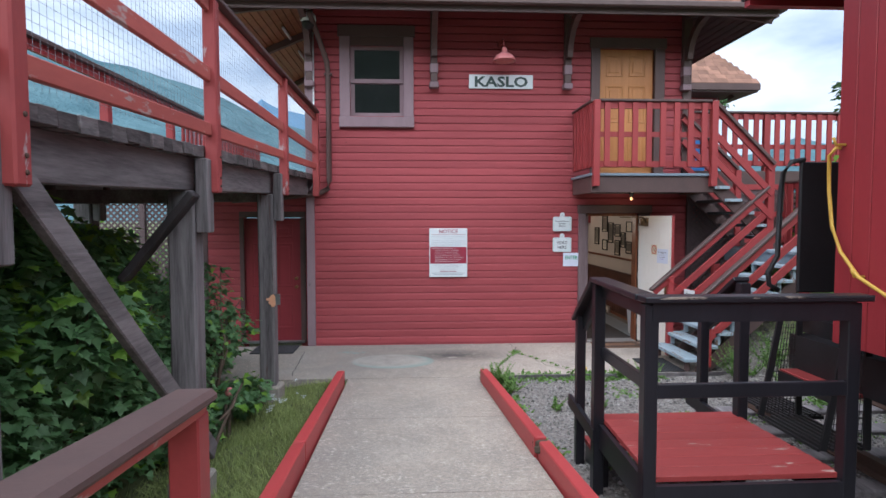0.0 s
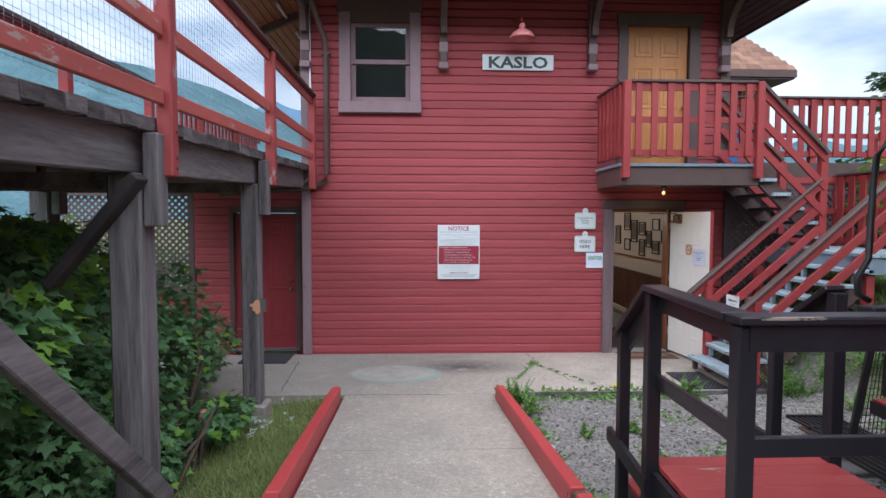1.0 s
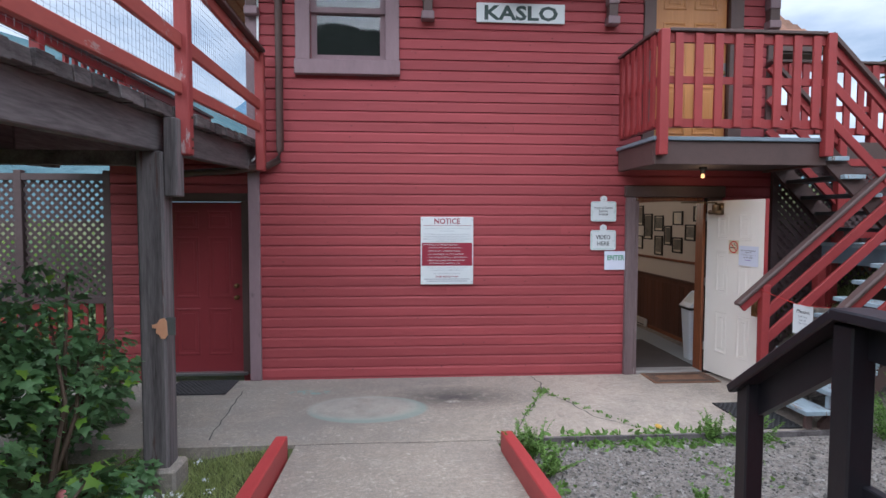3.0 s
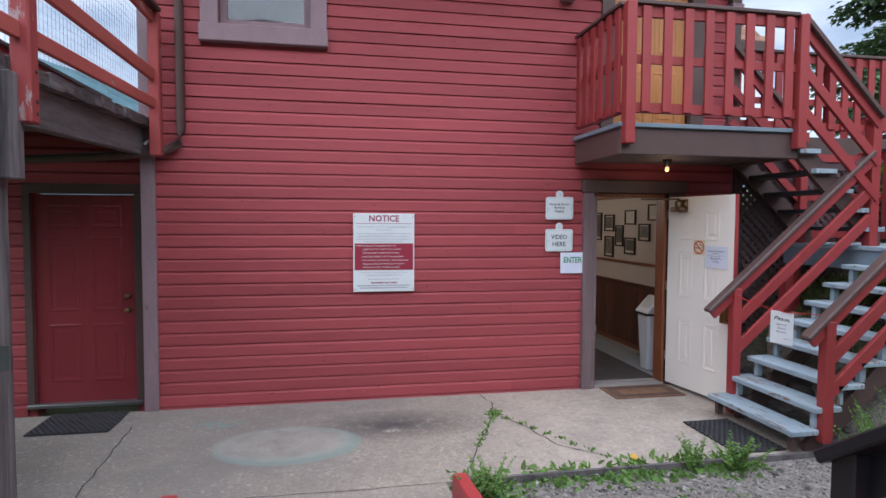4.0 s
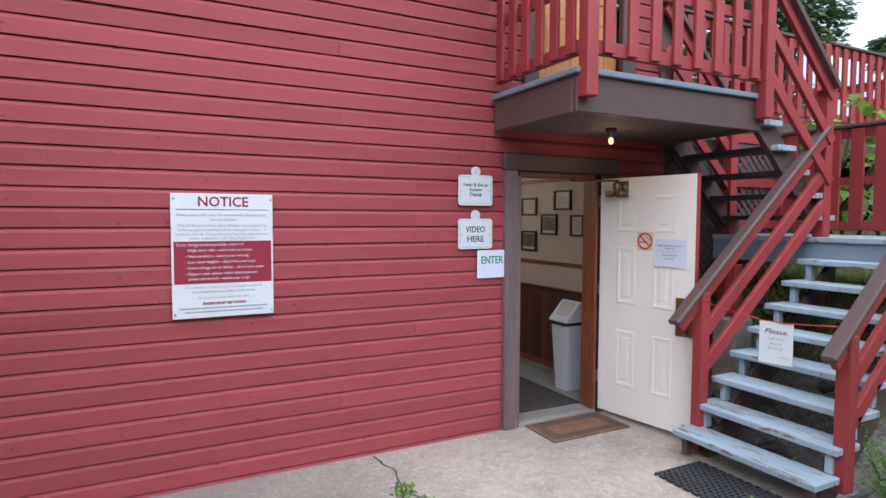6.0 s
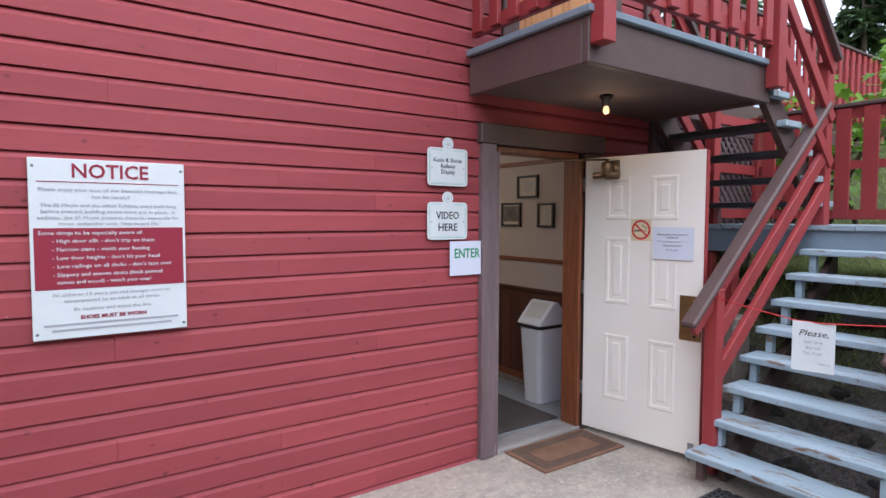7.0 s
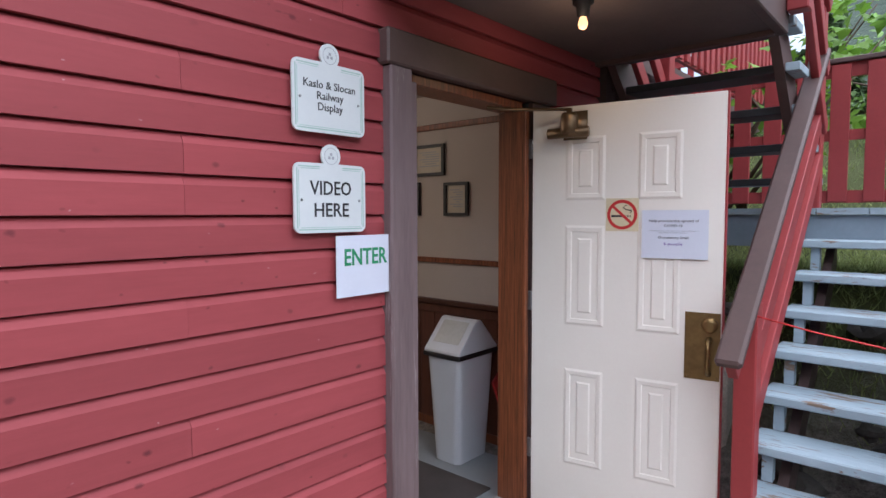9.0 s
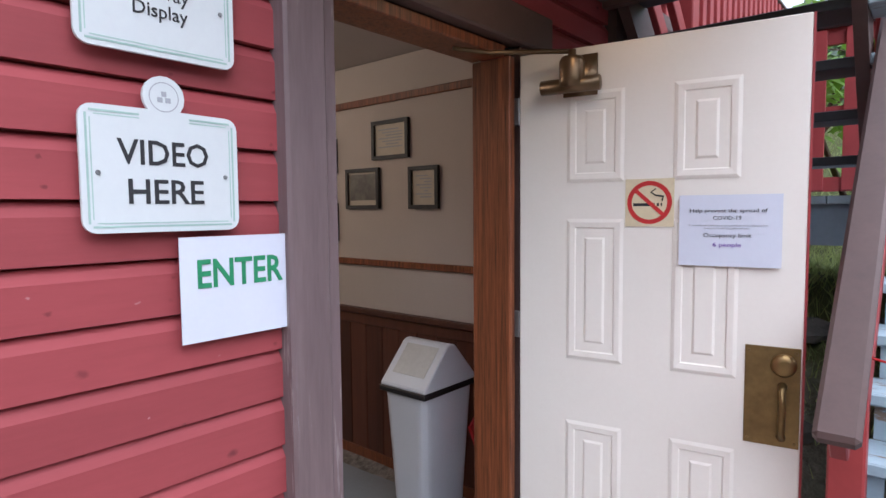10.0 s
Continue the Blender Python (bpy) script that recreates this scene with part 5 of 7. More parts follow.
lathe(bm, [(0.05, 0), (0.05, 0.02), (0.03, 0.03)], 16, pose(1.445, 9.645, 4.97, 90, 0, 0))
part("wall_plate", bm, M_RED, lamp)

# ---- signs ----
SY = WALL - 0.022
name_sign = thing("name_sign", (1.44, SY, 4.28), "white board with dark green station name KASLO", "sign")
box("board", (0.927, 1.986, SY - 0.012, SY + 0.012, 4.245, 4.471), M_WHITE, name_sign, bevel=0.004)
words("lettering", "KASLO", (1.456, SY - 0.0135, 4.279), 0.158, mat("dark_green_letters", (0.045, 0.075, 0.07), None, 0.5, bump=0, vary=0), name_sign, 0.88, bold=0.007)

notice = thing("notice_board", (0.57, SY, 1.14), "white notice board with a crimson panel and printed rules", "sign")
box("board", (0.270, 0.902, SY - 0.006, SY + 0.02, 1.137, 1.948), M_WHITE, notice, bevel=0.003)
red_panel = box("red_panel", (0.284, 0.890, SY - 0.0085, SY - 0.006, 1.362, 1.638), M_CRIMSON, notice, "crimson panel", 0.001)
box("rule_line", (0.30, 0.875, SY - 0.0075, SY - 0.0062, 1.842, 1.846), M_CRIMSON, notice)
for x in (0.287, 0.887):
    for z in (1.165, 1.912):
        bm = bmesh.new()
        lathe(bm, [(0.007, 0), (0.006, 0.003)], 10, pose(x, SY - 0.006, z, 90, 0, 0))
        part("screw", bm, M_STEEL, notice)
NY = SY - 0.0078
words("lettering", "NOTICE", (0.586, NY, 1.866), 0.062, M_CRIMSON, notice, 0.31, bold=0.0015)
for text, z, w in (("Please enjoy your tour of our beautiful Heritage Site,", 1.803, 0.56), ("but be careful!", 1.772, 0.155), ("The SS Moyie and the other Exhibits were built long", 1.733, 0.55), ("before present building codes were put in place.  In", 1.705, 0.545),
                   ("addition, the SS Moyie presents hazards, especially for", 1.677, 0.575), ("those  unfamiliar with \u201cship-board life.\u201d", 1.650, 0.42), ("All children 13 years old and younger must be", 1.330, 0.48), ("accompanied by an adult at all times.", 1.302, 0.39), ("Be cautious and enjoy the Site.", 1.262, 0.32)):
    words("lettering", text, (0.586, NY, z), 0.0155, M_GREYPRINT, notice, w)
words("lettering", "SHOES MUST BE WORN", (0.586, NY, 1.222), 0.017, M_CRIMSON, notice, 0.27, bold=0.0008)
for z, w in ((1.196, 0.55), (1.172, 0.49)):
    box("small_print_bar", (0.586 - w / 2, 0.586 + w / 2, NY - 0.0005, NY + 0.0012, z, z + 0.010), M_GREYPRINT, notice)
RY = SY - 0.0098
for text, x, z in (("Some things to be especially aware of:", 0.30, 1.608), ("- High door sills - don\u2019t trip on them", 0.35, 1.572), ("- Narrow stairs - watch your footing", 0.35, 1.534), ("- Low door heights - don\u2019t hit your head", 0.35, 1.496), ("- Low railings on all decks - don\u2019t lean over", 0.35, 1.458), ("- Slippery and uneven decks (both painted", 0.35, 1.420), ("canvas and wood) - watch your step!", 0.365, 1.386)):
    words("lettering", text, (x, RY, z), 0.0165, M_WHITE, red_panel, align="LEFT", width=0.0108 * len(text))


def tab_sign(z0, label):
    """An enamel sign with a round tab on top."""
    s = thing("tab_sign", (2.5, SY, z0), label, "sign", "entrance signs")
    x0, x1, z1 = 2.343, 2.658, z0 + 0.243
    cx = (x0 + x1) / 2
    outline = []
    for ax, az, a0 in ((x1 - 0.025, z0 + 0.025, -90), (x1 - 0.025, z1 - 0.025, 0)):
        outline += [(ax + 0.025 * math.cos(radians(a0 + k * 22.5)), az + 0.025 * math.sin(radians(a0 + k * 22.5))) for k in range(5)]
    outline += [(cx + 0.042 * math.cos(radians(a)), z1 + 0.028 + 0.042 * math.sin(radians(a))) for a in range(-40, 225, 20)]
    for ax, az, a0 in ((x0 + 0.025, z1 - 0.025, 90), (x0 + 0.025, z0 + 0.025, 180)):
        outline += [(ax + 0.025 * math.cos(radians(a0 + k * 22.5)), az + 0.025 * math.sin(radians(a0 + k * 22.5))) for k in range(5)]
    bm = bmesh.new()
    extrude(bm, outline, pose(0, SY, 0, 90, 0, 0), 0.008)
    plate = part("plate", bm, M_WHITE, s)
    for inset, t in ((0.010, 0.004), (0.018, 0.002)):
        bm = bmesh.new()
        a, b, c, d = x0 + inset, x1 - inset, z0 + inset, z1 - inset
        for q in ((a + 0.008, b - 0.008, c, c + t), (a + 0.008, cx - 0.05, d - t, d), (cx + 0.05, b - 0.008, d - t, d), (a, a + t, c + 0.008, d - 0.008), (b - t, b, c + 0.008, d - 0.008)):
            bx(bm, q[0], q[1], SY - 0.0088, SY - 0.0082, q[2], q[3])
        part("border", bm, M_MINT, plate, "pale green border")
    bm = bmesh.new()
    for k in range(24):
        a0, a1 = k * math.pi / 12, (k + 1) * math.pi / 12
        bm.faces.new([bm.verts.new((cx + r * math.cos(a), SY - 0.0086, z1 + 0.028 + r * math.sin(a))) for r, a in ((0.030, a0), (0.030, a1), (0.028, a1), (0.028, a0))])
    for dx2, dz2 in ((-0.008, -0.006), (0.008, -0.006), (0.0, 0.006)):
        bx(bm, cx + dx2 - 0.005, cx + dx2 + 0.005, SY - 0.0088, SY - 0.0082, z1 + 0.028 + dz2 - 0.005, z1 + 0.028 + dz2 + 0.005)
    part("emblem", bm, M_GREYPRINT, plate, "small round grey emblem")
    for x in (x0 + 0.03, x1 - 0.03):
        bm = bmesh.new()
        lathe(bm, [(0.005, 0), (0.004, 0.003)], 10, pose(x, SY - 0.008, z0 + 0.115, 90, 0, 0))
        part("screw", bm, M_STEEL, plate)
    return s


s1 = tab_sign(1.897, "white enamel tab sign naming the railway display")
for t, z, w in (("Kaslo & Slocan", 2.050, 0.225), ("Railway", 2.012, 0.115), ("Display", 1.974, 0.108)):
    words("lettering", t, (2.50, SY - 0.0088, z), 0.027, M_BLACK, s1, w)
s2 = tab_sign(1.547, "white enamel tab sign reading VIDEO HERE")
for t, z, w in (("VIDEO", 1.681, 0.182), ("HERE", 1.604, 0.152)):
    words("lettering", t, (2.50, SY - 0.0088, z), 0.048, M_BLACK, s2, w, bold=0.0007)
enter = thing("paper_sign", (2.66, SY, 1.31), "white paper sheet with green ENTER lettering", "sign")
box("sheet", (2.522, 2.781, SY - 0.003, SY + 0.0, 1.305, 1.533), M_PAPER, enter)
words("lettering", "ENTER", (2.662, SY - 0.0038, 1.423), 0.060, M_GREEN, enter, 0.212, bold=0.0016)

staff = thing("staff_sign", (3.93, 8.0, 0.83), "white card on a red cord across the stairs", "sign")
card = pose(3.915, 8.005, 0.965, 0, 0, -76)
bm = bmesh.new()
bx(bm, -0.105, 0.105, -0.002, 0.002, -0.15, 0.135)
bmesh.ops.transform(bm, matrix=card, verts=bm.verts)
part("card", bm, M_WHITE, staff)
for t, z, h, w, sh in (("Please,", 0.055, 0.034, 0.145, 0.3), ("Staff Only", 0.012, 0.018, 0.095, 0), ("Beyond", -0.020, 0.018, 0.07, 0), ("This Point.", -0.052, 0.018, 0.10, 0), ("- Thank You", -0.105, 0.011, 0.07, 0.2)):
    ob = words("lettering", t, (0, 0, 0), h, M_GREYPRINT if h < 0.03 else M_BLACK, staff, w, shear=sh)
    ob.matrix_basis = card @ pose(0.05 if h < 0.015 else 0, -0.003, z, 90, 0, 0) @ Matrix.Diagonal((ob.matrix_basis.to_scale().x, 1, 1, 1))
pipe("cord", [(3.82, SY1 - 0.03, 1.20), (3.86, 8.35, 1.145), (3.905, 8.09, 1.10), (3.92, 7.95, 1.10), (3.96, 7.75, 1.115), (4.0, SY0 + 0.02, 1.13)], 0.0035, M_SIGNRED, staff, "thin red cord", 5)


lamp_post = thing("lamp_post", (9.2, 11.7, 2.7), "thin grey steel lamp post beyond the upper deck", "lamp post")
pipe("pole", [(9.2, 11.7, ground_z(9.2, 11.7) - 0.1), (9.2, 11.7, 5.0), (9.2, 11.7, 9.0)], [0.06, 0.05, 0.04], M_STEEL, lamp_post)
bm = bmesh.new()
lathe(bm, [(0.05, 0), (0.16, 0.06), (0.17, 0.22), (0.06, 0.34)], 14, pose(9.2, 11.7, 9.0))
part("head", bm, M_WHITE, lamp_post, smooth=True)
banner = thing("banner", (6.0, 12.0, 2.94), "blue banner with an orange shape standing on the upper deck", "banner")
box("cloth", (5.62, 6.15, 12.0, 12.012, 2.96, 3.75), mat("blue_cloth", (0.04, 0.17, 0.45), None, 0.7, bump=0.1, vary=0), banner)
bm = bmesh.new()
extrude(bm, [(0.13 * math.cos(a), 0.17 * math.sin(a)) for a in np.linspace(0, 2 * math.pi, 18, endpoint=False)], pose(5.76, 11.998, 3.55, 90, 0, 0), 0.004)
part("orange_shape", bm, M_YELLOW, banner, "orange round shape")
pipe("pole", [(5.60, 12.0, 2.94), (5.60, 12.0, 3.85)], 0.015, M_STEEL, banner)
basket = thing("hanging_basket", (7.15, 13.2, 4.6), "small hanging flower basket under the rear eave", "basket")
bm = bmesh.new()
lathe(bm, [(0.05, -0.12), (0.13, -0.04), (0.15, 0.02)], 14, pose(7.15, 13.3, 4.68))
part("bowl", bm, M_BROWN, basket)
pipe("hanger", [(7.15, 13.3, 4.70), (7.15, 13.45, 4.97)], 0.006, M_BLACKSTEEL, basket)
chunk = thing("door_stone", (3.99, 8.66, 0), "rough grey concrete chunk holding the open door", "stone")
box("stone", (3.93, 4.07, 8.60, 8.72, 0.0, 0.075), M_CONCRETE, chunk, bevel=0.022)

# ---- siding boards ----
PITCH, FIRST = 0.1219, 0.0241


def board_mesh(length, cache={}):
    k = round(length, 3)
    if k not in cache:
        bm = bmesh.new()
        prof = [(0.030, 0.003), (0.0, 0.003), (0.0, PITCH - 0.030), (0.010, PITCH - 0.012), (0.018, PITCH - 0.002), (0.030, PITCH - 0.002)]
        a = [bm.verts.new((0, y, z)) for y, z in prof]
        b = [bm.verts.new((length, y, z)) for y, z in prof]
        for i in range(len(prof) - 1):
            bm.faces.new((a[i], b[i], b[i + 1], a[i + 1]))
        bm.faces.new(a[::-1])
        bm.faces.new(b)
        bmesh.ops.recalc_face_normals(bm, faces=bm.faces)
        me = bpy.data.meshes.new("board")
        bm.to_mesh(me)
        bm.free()
        me.materials.append(M_SIDING)
        cache[k] = me
    return cache[k]


def clad(owner, x0, x1, y, z0, z1, holes):
    """Courses of siding between x0 and x1, cut round the holes."""
    rng = random.Random(17)
    k = math.floor((z0 - FIRST) / PITCH)
    while FIRST + k * PITCH < z1 - 0.05:
        z = FIRST + k * PITCH
        spans = [(x0, x1)]
        for a, b, c, d in holes:
            if z + PITCH * 0.5 > c and z + PITCH * 0.5 < d:
                spans = [s for p, q in spans for s in ((p, min(q, a)), (max(p, b), q)) if s[1] - s[0] > 0.02]
        for p, q in spans:
            while p < q - 0.01:
                e = p + rng.choice((2.2, 3.0, 3.6, 4.2, 4.8))
                if e > q - 0.3:
                    e = q
                ob = new("board", board_mesh(e - p - (0.0012 if e < q else 0)))
                hang(ob, owner)
                ob.matrix_basis = Matrix.Translation((p, y + rng.uniform(-0.0015, 0.0012), z))
                p = e
        k += 1


clad(wall_south, LEFT + 0.086, RIGHT - 0.005, WALL, 0.0, 5.56, [(2.783, 4.03, -0.2, 2.33), (-1.185, 0.018, 3.60, 5.23), (2.966, 4.214, 2.8, 5.10)])
clad(wall_low, -3.45, LEFT - 0.05, LY - 0.01, 0.0, 2.7, [(-2.925, -1.825, -0.2, 2.23)])


# ---- display room behind the open door ----
IX = 4.38
room = structure(thing("interior_wall", (IX, 12, 0), "cream wall with dark wood wainscot and fir rails", "wall"), "cream wall with dark wood wainscot and fir rails", "wall")
box("plaster", (IX, RIGHT - 0.201, WALL + 0.142, 16.39, 0.93, 2.475), M_CREAM, room)
for k in range(44):
    y = WALL + 0.15 + 0.145 * k
    box("wainscot_board", (IX - 0.018, IX + 0.03, y, y + 0.141, 0.03, 0.90), M_WAINSCOT, room, bevel=0.004)
box("wainscot_cap", (IX - 0.05, IX + 0.0, WALL + 0.145, 16.38, 0.95, 0.985), M_WAINSCOT, room, bevel=0.006)
box("wainscot_frieze", (IX - 0.028, IX + 0.0, WALL + 0.145, 16.38, 0.885, 0.949), M_WAINSCOT, room, bevel=0.004)
box("chair_rail", (IX - 0.022, IX - 0.001, WALL + 0.145, 16.38, 1.252, 1.29), M_FIR, room, bevel=0.004)
box("picture_rail", (IX - 0.022, IX - 0.001, WALL + 0.145, 16.38, 2.22, 2.262), M_FIR, room, bevel=0.004)
box("baseboard", (IX - 0.03, IX - 0.019, WALL + 0.145, 16.38, 0.0, 0.09), M_FIR, room)
structure(box("wall_partition", (1.1, 1.2, WALL + 0.15, 16.39, 0.001, 2.479), M_CREAM), "plain cream partition of the display room", "wall")
structure(box("wall_lining", (1.201, 2.90, WALL + 0.141, WALL + 0.155, 0.001, 2.479), M_CREAM), "cream lining beside the entrance", "wall")
structure(box("wall_end", (1.201, IX - 0.06, 15.9, 16.0, 0.001, 2.479), M_CREAM), "cream end wall of the display room", "wall")


def make_picture(y0, y1, z0, z1, document):
    p = thing("framed_picture", (IX, (y0 + y1) / 2, z0), "black framed document on the cream wall" if document else "black framed old photograph on the cream wall", "picture", "pictures on the wall")
    bm = bmesh.new()
    t = 0.022
    for a, b, c, d in ((y0, y1, z1 - t, z1), (y0, y1, z0, z0 + t), (y0, y0 + t, z0 + t, z1 - t), (y1 - t, y1, z0 + t, z1 - t)):
        bx(bm, IX - 0.024, IX - 0.001, a, b, c, d)
    part("frame", bm, M_BLACKSTEEL, p)
    box("sheet", (IX - 0.010, IX - 0.004, y0 + t, y1 - t, z0 + t, z1 - t), M_DOC, p)
    if document:
        rows = max(3, int((z1 - z0 - 0.1) / 0.017))
        for k in range(rows):
            z = z1 - 0.05 - k * 0.017
            ind = 0.03 if k % 5 else 0.06
            box("text_bar", (IX - 0.0112, IX - 0.0102, y0 + t + ind, y1 - t - 0.03 - 0.03 * ((k * 7) % 3), z - 0.007, z), M_GREYPRINT, p)
    else:
        box("photograph", (IX - 0.0122, IX - 0.0103, y0 + t + 0.012, y1 - t - 0.012, z0 + t + 0.03, z1 - t - 0.012), M_PHOTO, p)


for y0, y1, z0, z1, doc in ((10.72, 11.02, 1.89, 2.117, True), (10.966, 11.265, 1.60, 1.846, False), (10.498, 10.72, 1.596, 1.835, True), (11.36, 11.67, 1.83, 2.047, True), (11.36, 11.67, 1.393, 1.64, False),
                            (11.72, 11.96, 1.50, 1.82, False), (12.02, 12.34, 1.72, 1.985, False), (12.03, 12.32, 1.32, 1.645, False), (12.44, 12.76, 1.57, 2.02, False), (12.82, 13.17, 1.805, 2.167, False), (12.82, 13.15, 1.39, 1.63, True), (13.4, 13.7, 1.5, 1.9, False)):
    make_picture(y0, y1, z0, z1, doc)

heater = thing("baseboard_heater", (IX, 13, 0.02), "beige electric baseboard heater along the wainscot", "heater")
box("case", (IX - 0.09, IX - 0.031, 12.5, 13.9, 0.03, 0.17), M_CREAM, heater, bevel=0.012)
box("slot", (IX - 0.0915, IX - 0.088, 12.55, 13.85, 0.06, 0.075), M_DARK, heater)


def make_bin():
    b = thing("waste_bin", (4.12, 10.36, 0), "silver-grey plastic swing-top waste bin against the wainscot", "bin")
    bm = bmesh.new()
    prev = None
    for z, x0, x1, y0, y1 in ((0.004, 3.965, 4.275, 10.255, 10.465), (0.70, 3.93, 4.31, 10.22, 10.50)):
        r = 0.045
        ring = []
        for cx, cy, a0 in ((x1 - r, y1 - r, 0), (x0 + r, y1 - r, 90), (x0 + r, y0 + r, 180), (x1 - r, y0 + r, 270)):
            ring += [bm.verts.new((cx + r * math.cos(radians(a0 + k * 22.5)), cy + r * math.sin(radians(a0 + k * 22.5)), z)) for k in range(5)]
        if prev:
            for k in range(20):
                bm.faces.new((prev[k], prev[(k + 1) % 20], ring[(k + 1) % 20], ring[k]))
        else:
            bm.faces.new(ring[::-1])
        prev = ring
    bm.faces.new(prev)
    part("body", bm, M_BIN, b)
    box("rim", (3.915, 4.325, 10.205, 10.515, 0.693, 0.723), M_BLACKSTEEL, b, "black rim band", 0.006)
    bm = bmesh.new()
    prof = [(3.921, 0.72), (3.921, 0.738), (4.085, 0.918), (4.105, 0.928), (4.135, 0.928), (4.155, 0.918), (4.319, 0.738), (4.319, 0.72)]
    a = [bm.verts.new((x, 10.211, z)) for x, z in prof]
    c = [bm.verts.new((x, 10.509, z)) for x, z in prof]
    bm.faces.new(a)
    bm.faces.new(c[::-1])
    for k in range(8):
        bm.faces.new((a[k], a[(k + 1) % 8], c[(k + 1) % 8], c[k]))
    hood = part("hood", bm, M_BIN, b, bevel=0.006)
    bm = bmesh.new()
    d = Vector((0.164, 0, 0.18)).normalized()
    n = Vector((-d.z, 0, d.x))
    o = Vector((3.921, 0, 0.738))
    v = [bm.verts.new(o + d * u + n * h + Vector((0, y, 0))) for h in (0.001, 0.004) for u, y in ((0.062, 10.252), (0.232, 10.252), (0.232, 10.462), (0.062, 10.462))]
    for f in ((3, 2, 1, 0), (4, 5, 6, 7), (0, 1, 5, 4), (1, 2, 6, 5), (2, 3, 7, 6), (3, 0, 4, 7)):
        bm.faces.new([v[i] for i in f])
    part("flap", bm, mat("pale_grey_flap", (0.56, 0.56, 0.54), None, 0.4, bump=0, vary=0), hood, "paler swing flap")


make_bin()
pan = thing("dustpan", (4.2, 9.97, 0), "red plastic dustpan with a dark brush beside the bin", "dustpan")
bm = bmesh.new()
extrude(bm, [(0, 0), (0.22, 0.03), (0.24, 0.30), (0.02, 0.27)], pose(4.10, 9.99, 0.30, 70, 0, 20), 0.012)
part("pan", bm, M_SIGNRED, pan)
bar("handle", (4.2, 9.97, 0.02), (4.24, 9.95, 0.62), 0.022, 0.022, M_BLACKSTEEL, pan)
bar("brush", (4.05, 9.98, 0.03), (4.28, 9.96, 0.03), 0.05, 0.06, M_BLACKSTEEL, pan)
ledge = thing("rail_end", (4.2, 9.92, 0), "varnished fir rail end beside the entrance", "rail")
box("upright", (4.30, 4.36, 9.885, 9.945, 0.0, 0.80), M_FIR, ledge, bevel=0.006)
box("shelf", (4.06, 4.37, 9.88, 9.955, 0.801, 0.83), M_FIR, ledge, bevel=0.006)
inner_mat = thing("floor_mat", (3.2, 10.6, 0), "dark brown carpet mat just inside the door", "mat")
box("carpet", (2.3, 3.86, 9.92, 11.6, 0.001, 0.012), M_DARKMAT, inner_mat, bevel=0.003)
for gx, gy, watts in ((2.9, 11.6, 3.5), (2.9, 13.6, 11.0)):
    globe = thing("ceiling_lamp", (gx, gy, 2.4), "warm glass globe lamp on the room ceiling", "lamp", "ceiling lamps")
    bm = bmesh.new()
    lathe(bm, [(0.03, 0.0), (0.09, -0.03), (0.13, -0.10), (0.10, -0.16), (0.02, -0.185)], 18, pose(gx, gy, 2.45))
    part("globe", bm, M_ROOMLIGHT, globe, smooth=True)
    bm = bmesh.new()
    lathe(bm, [(0.09, 0.0), (0.09, -0.028), (0.05, -0.03)], 18, pose(gx, gy, 2.479))
    part("base", bm, M_BRASS, globe)
    rl = new("room_light", bpy.data.lights.new("room_light", "POINT"))
    rl.data.energy, rl.data.color, rl.data.shadow_soft_size = watts * 0.75, (1.0, 0.82, 0.64), 0.12
    rl.matrix_world = pose(gx, gy, 2.12)

# ---- mats outside ----
door_mat = thing("door_mat", (3.4, 9.4, 0), "brown coir door mat with a dark woven border", "mat")
box("coir_top", (3.00, 3.81, 9.20, 9.62, 0.001, 0.014), M_COIR, door_mat, bevel=0.004)
for inset in (0.035, 0.055, 0.075, 0.095):
    x0, x1, y0, y1 = 3.00 + inset * 1.2, 3.81 - inset * 1.2, 9.20 + inset, 9.62 - inset
    for a, b, c, d in ((x0, x1, y0, y0 + 0.007), (x0, x1, y1 - 0.007, y1), (x0, x0 + 0.009, y0 + 0.008, y1 - 0.008), (x1 - 0.009, x1, y0 + 0.008, y1 - 0.008)):
        box("woven_line", (a, b, c, d, 0.0145, 0.0165), M_DARKMAT, door_mat, "dark woven line")


def grid_mat(x0, x1, y0, y1, label, turn=0.0):
    g = thing("rubber_mat", ((x0 + x1) / 2, (y0 + y1) / 2, 0), label, "mat", "rubber mats")
    bm = bmesh.new()
    y, k = y0, 0
    while y < y1 - 0.01:
        bx(bm, x0, x1, y, y + 0.013, 0.004, 0.02)
        x = x0 + (0.0 if k % 2 else 0.025)
        while x < x1:
            bx(bm, x, min(x + 0.02, x1), y + 0.013, min(y + 0.034, y1), 0.004, 0.02)
            x += 0.05
        y += 0.034
        k += 1
    part("grid", bm, M_RUBBER, g)


grid_mat(3.27, 3.73, 7.70, 8.43, "black rubber grid mat at the foot of the stairs")
grid_mat(-2.55, -1.88, 9.08, 9.62, "black rubber grid mat before the red door")


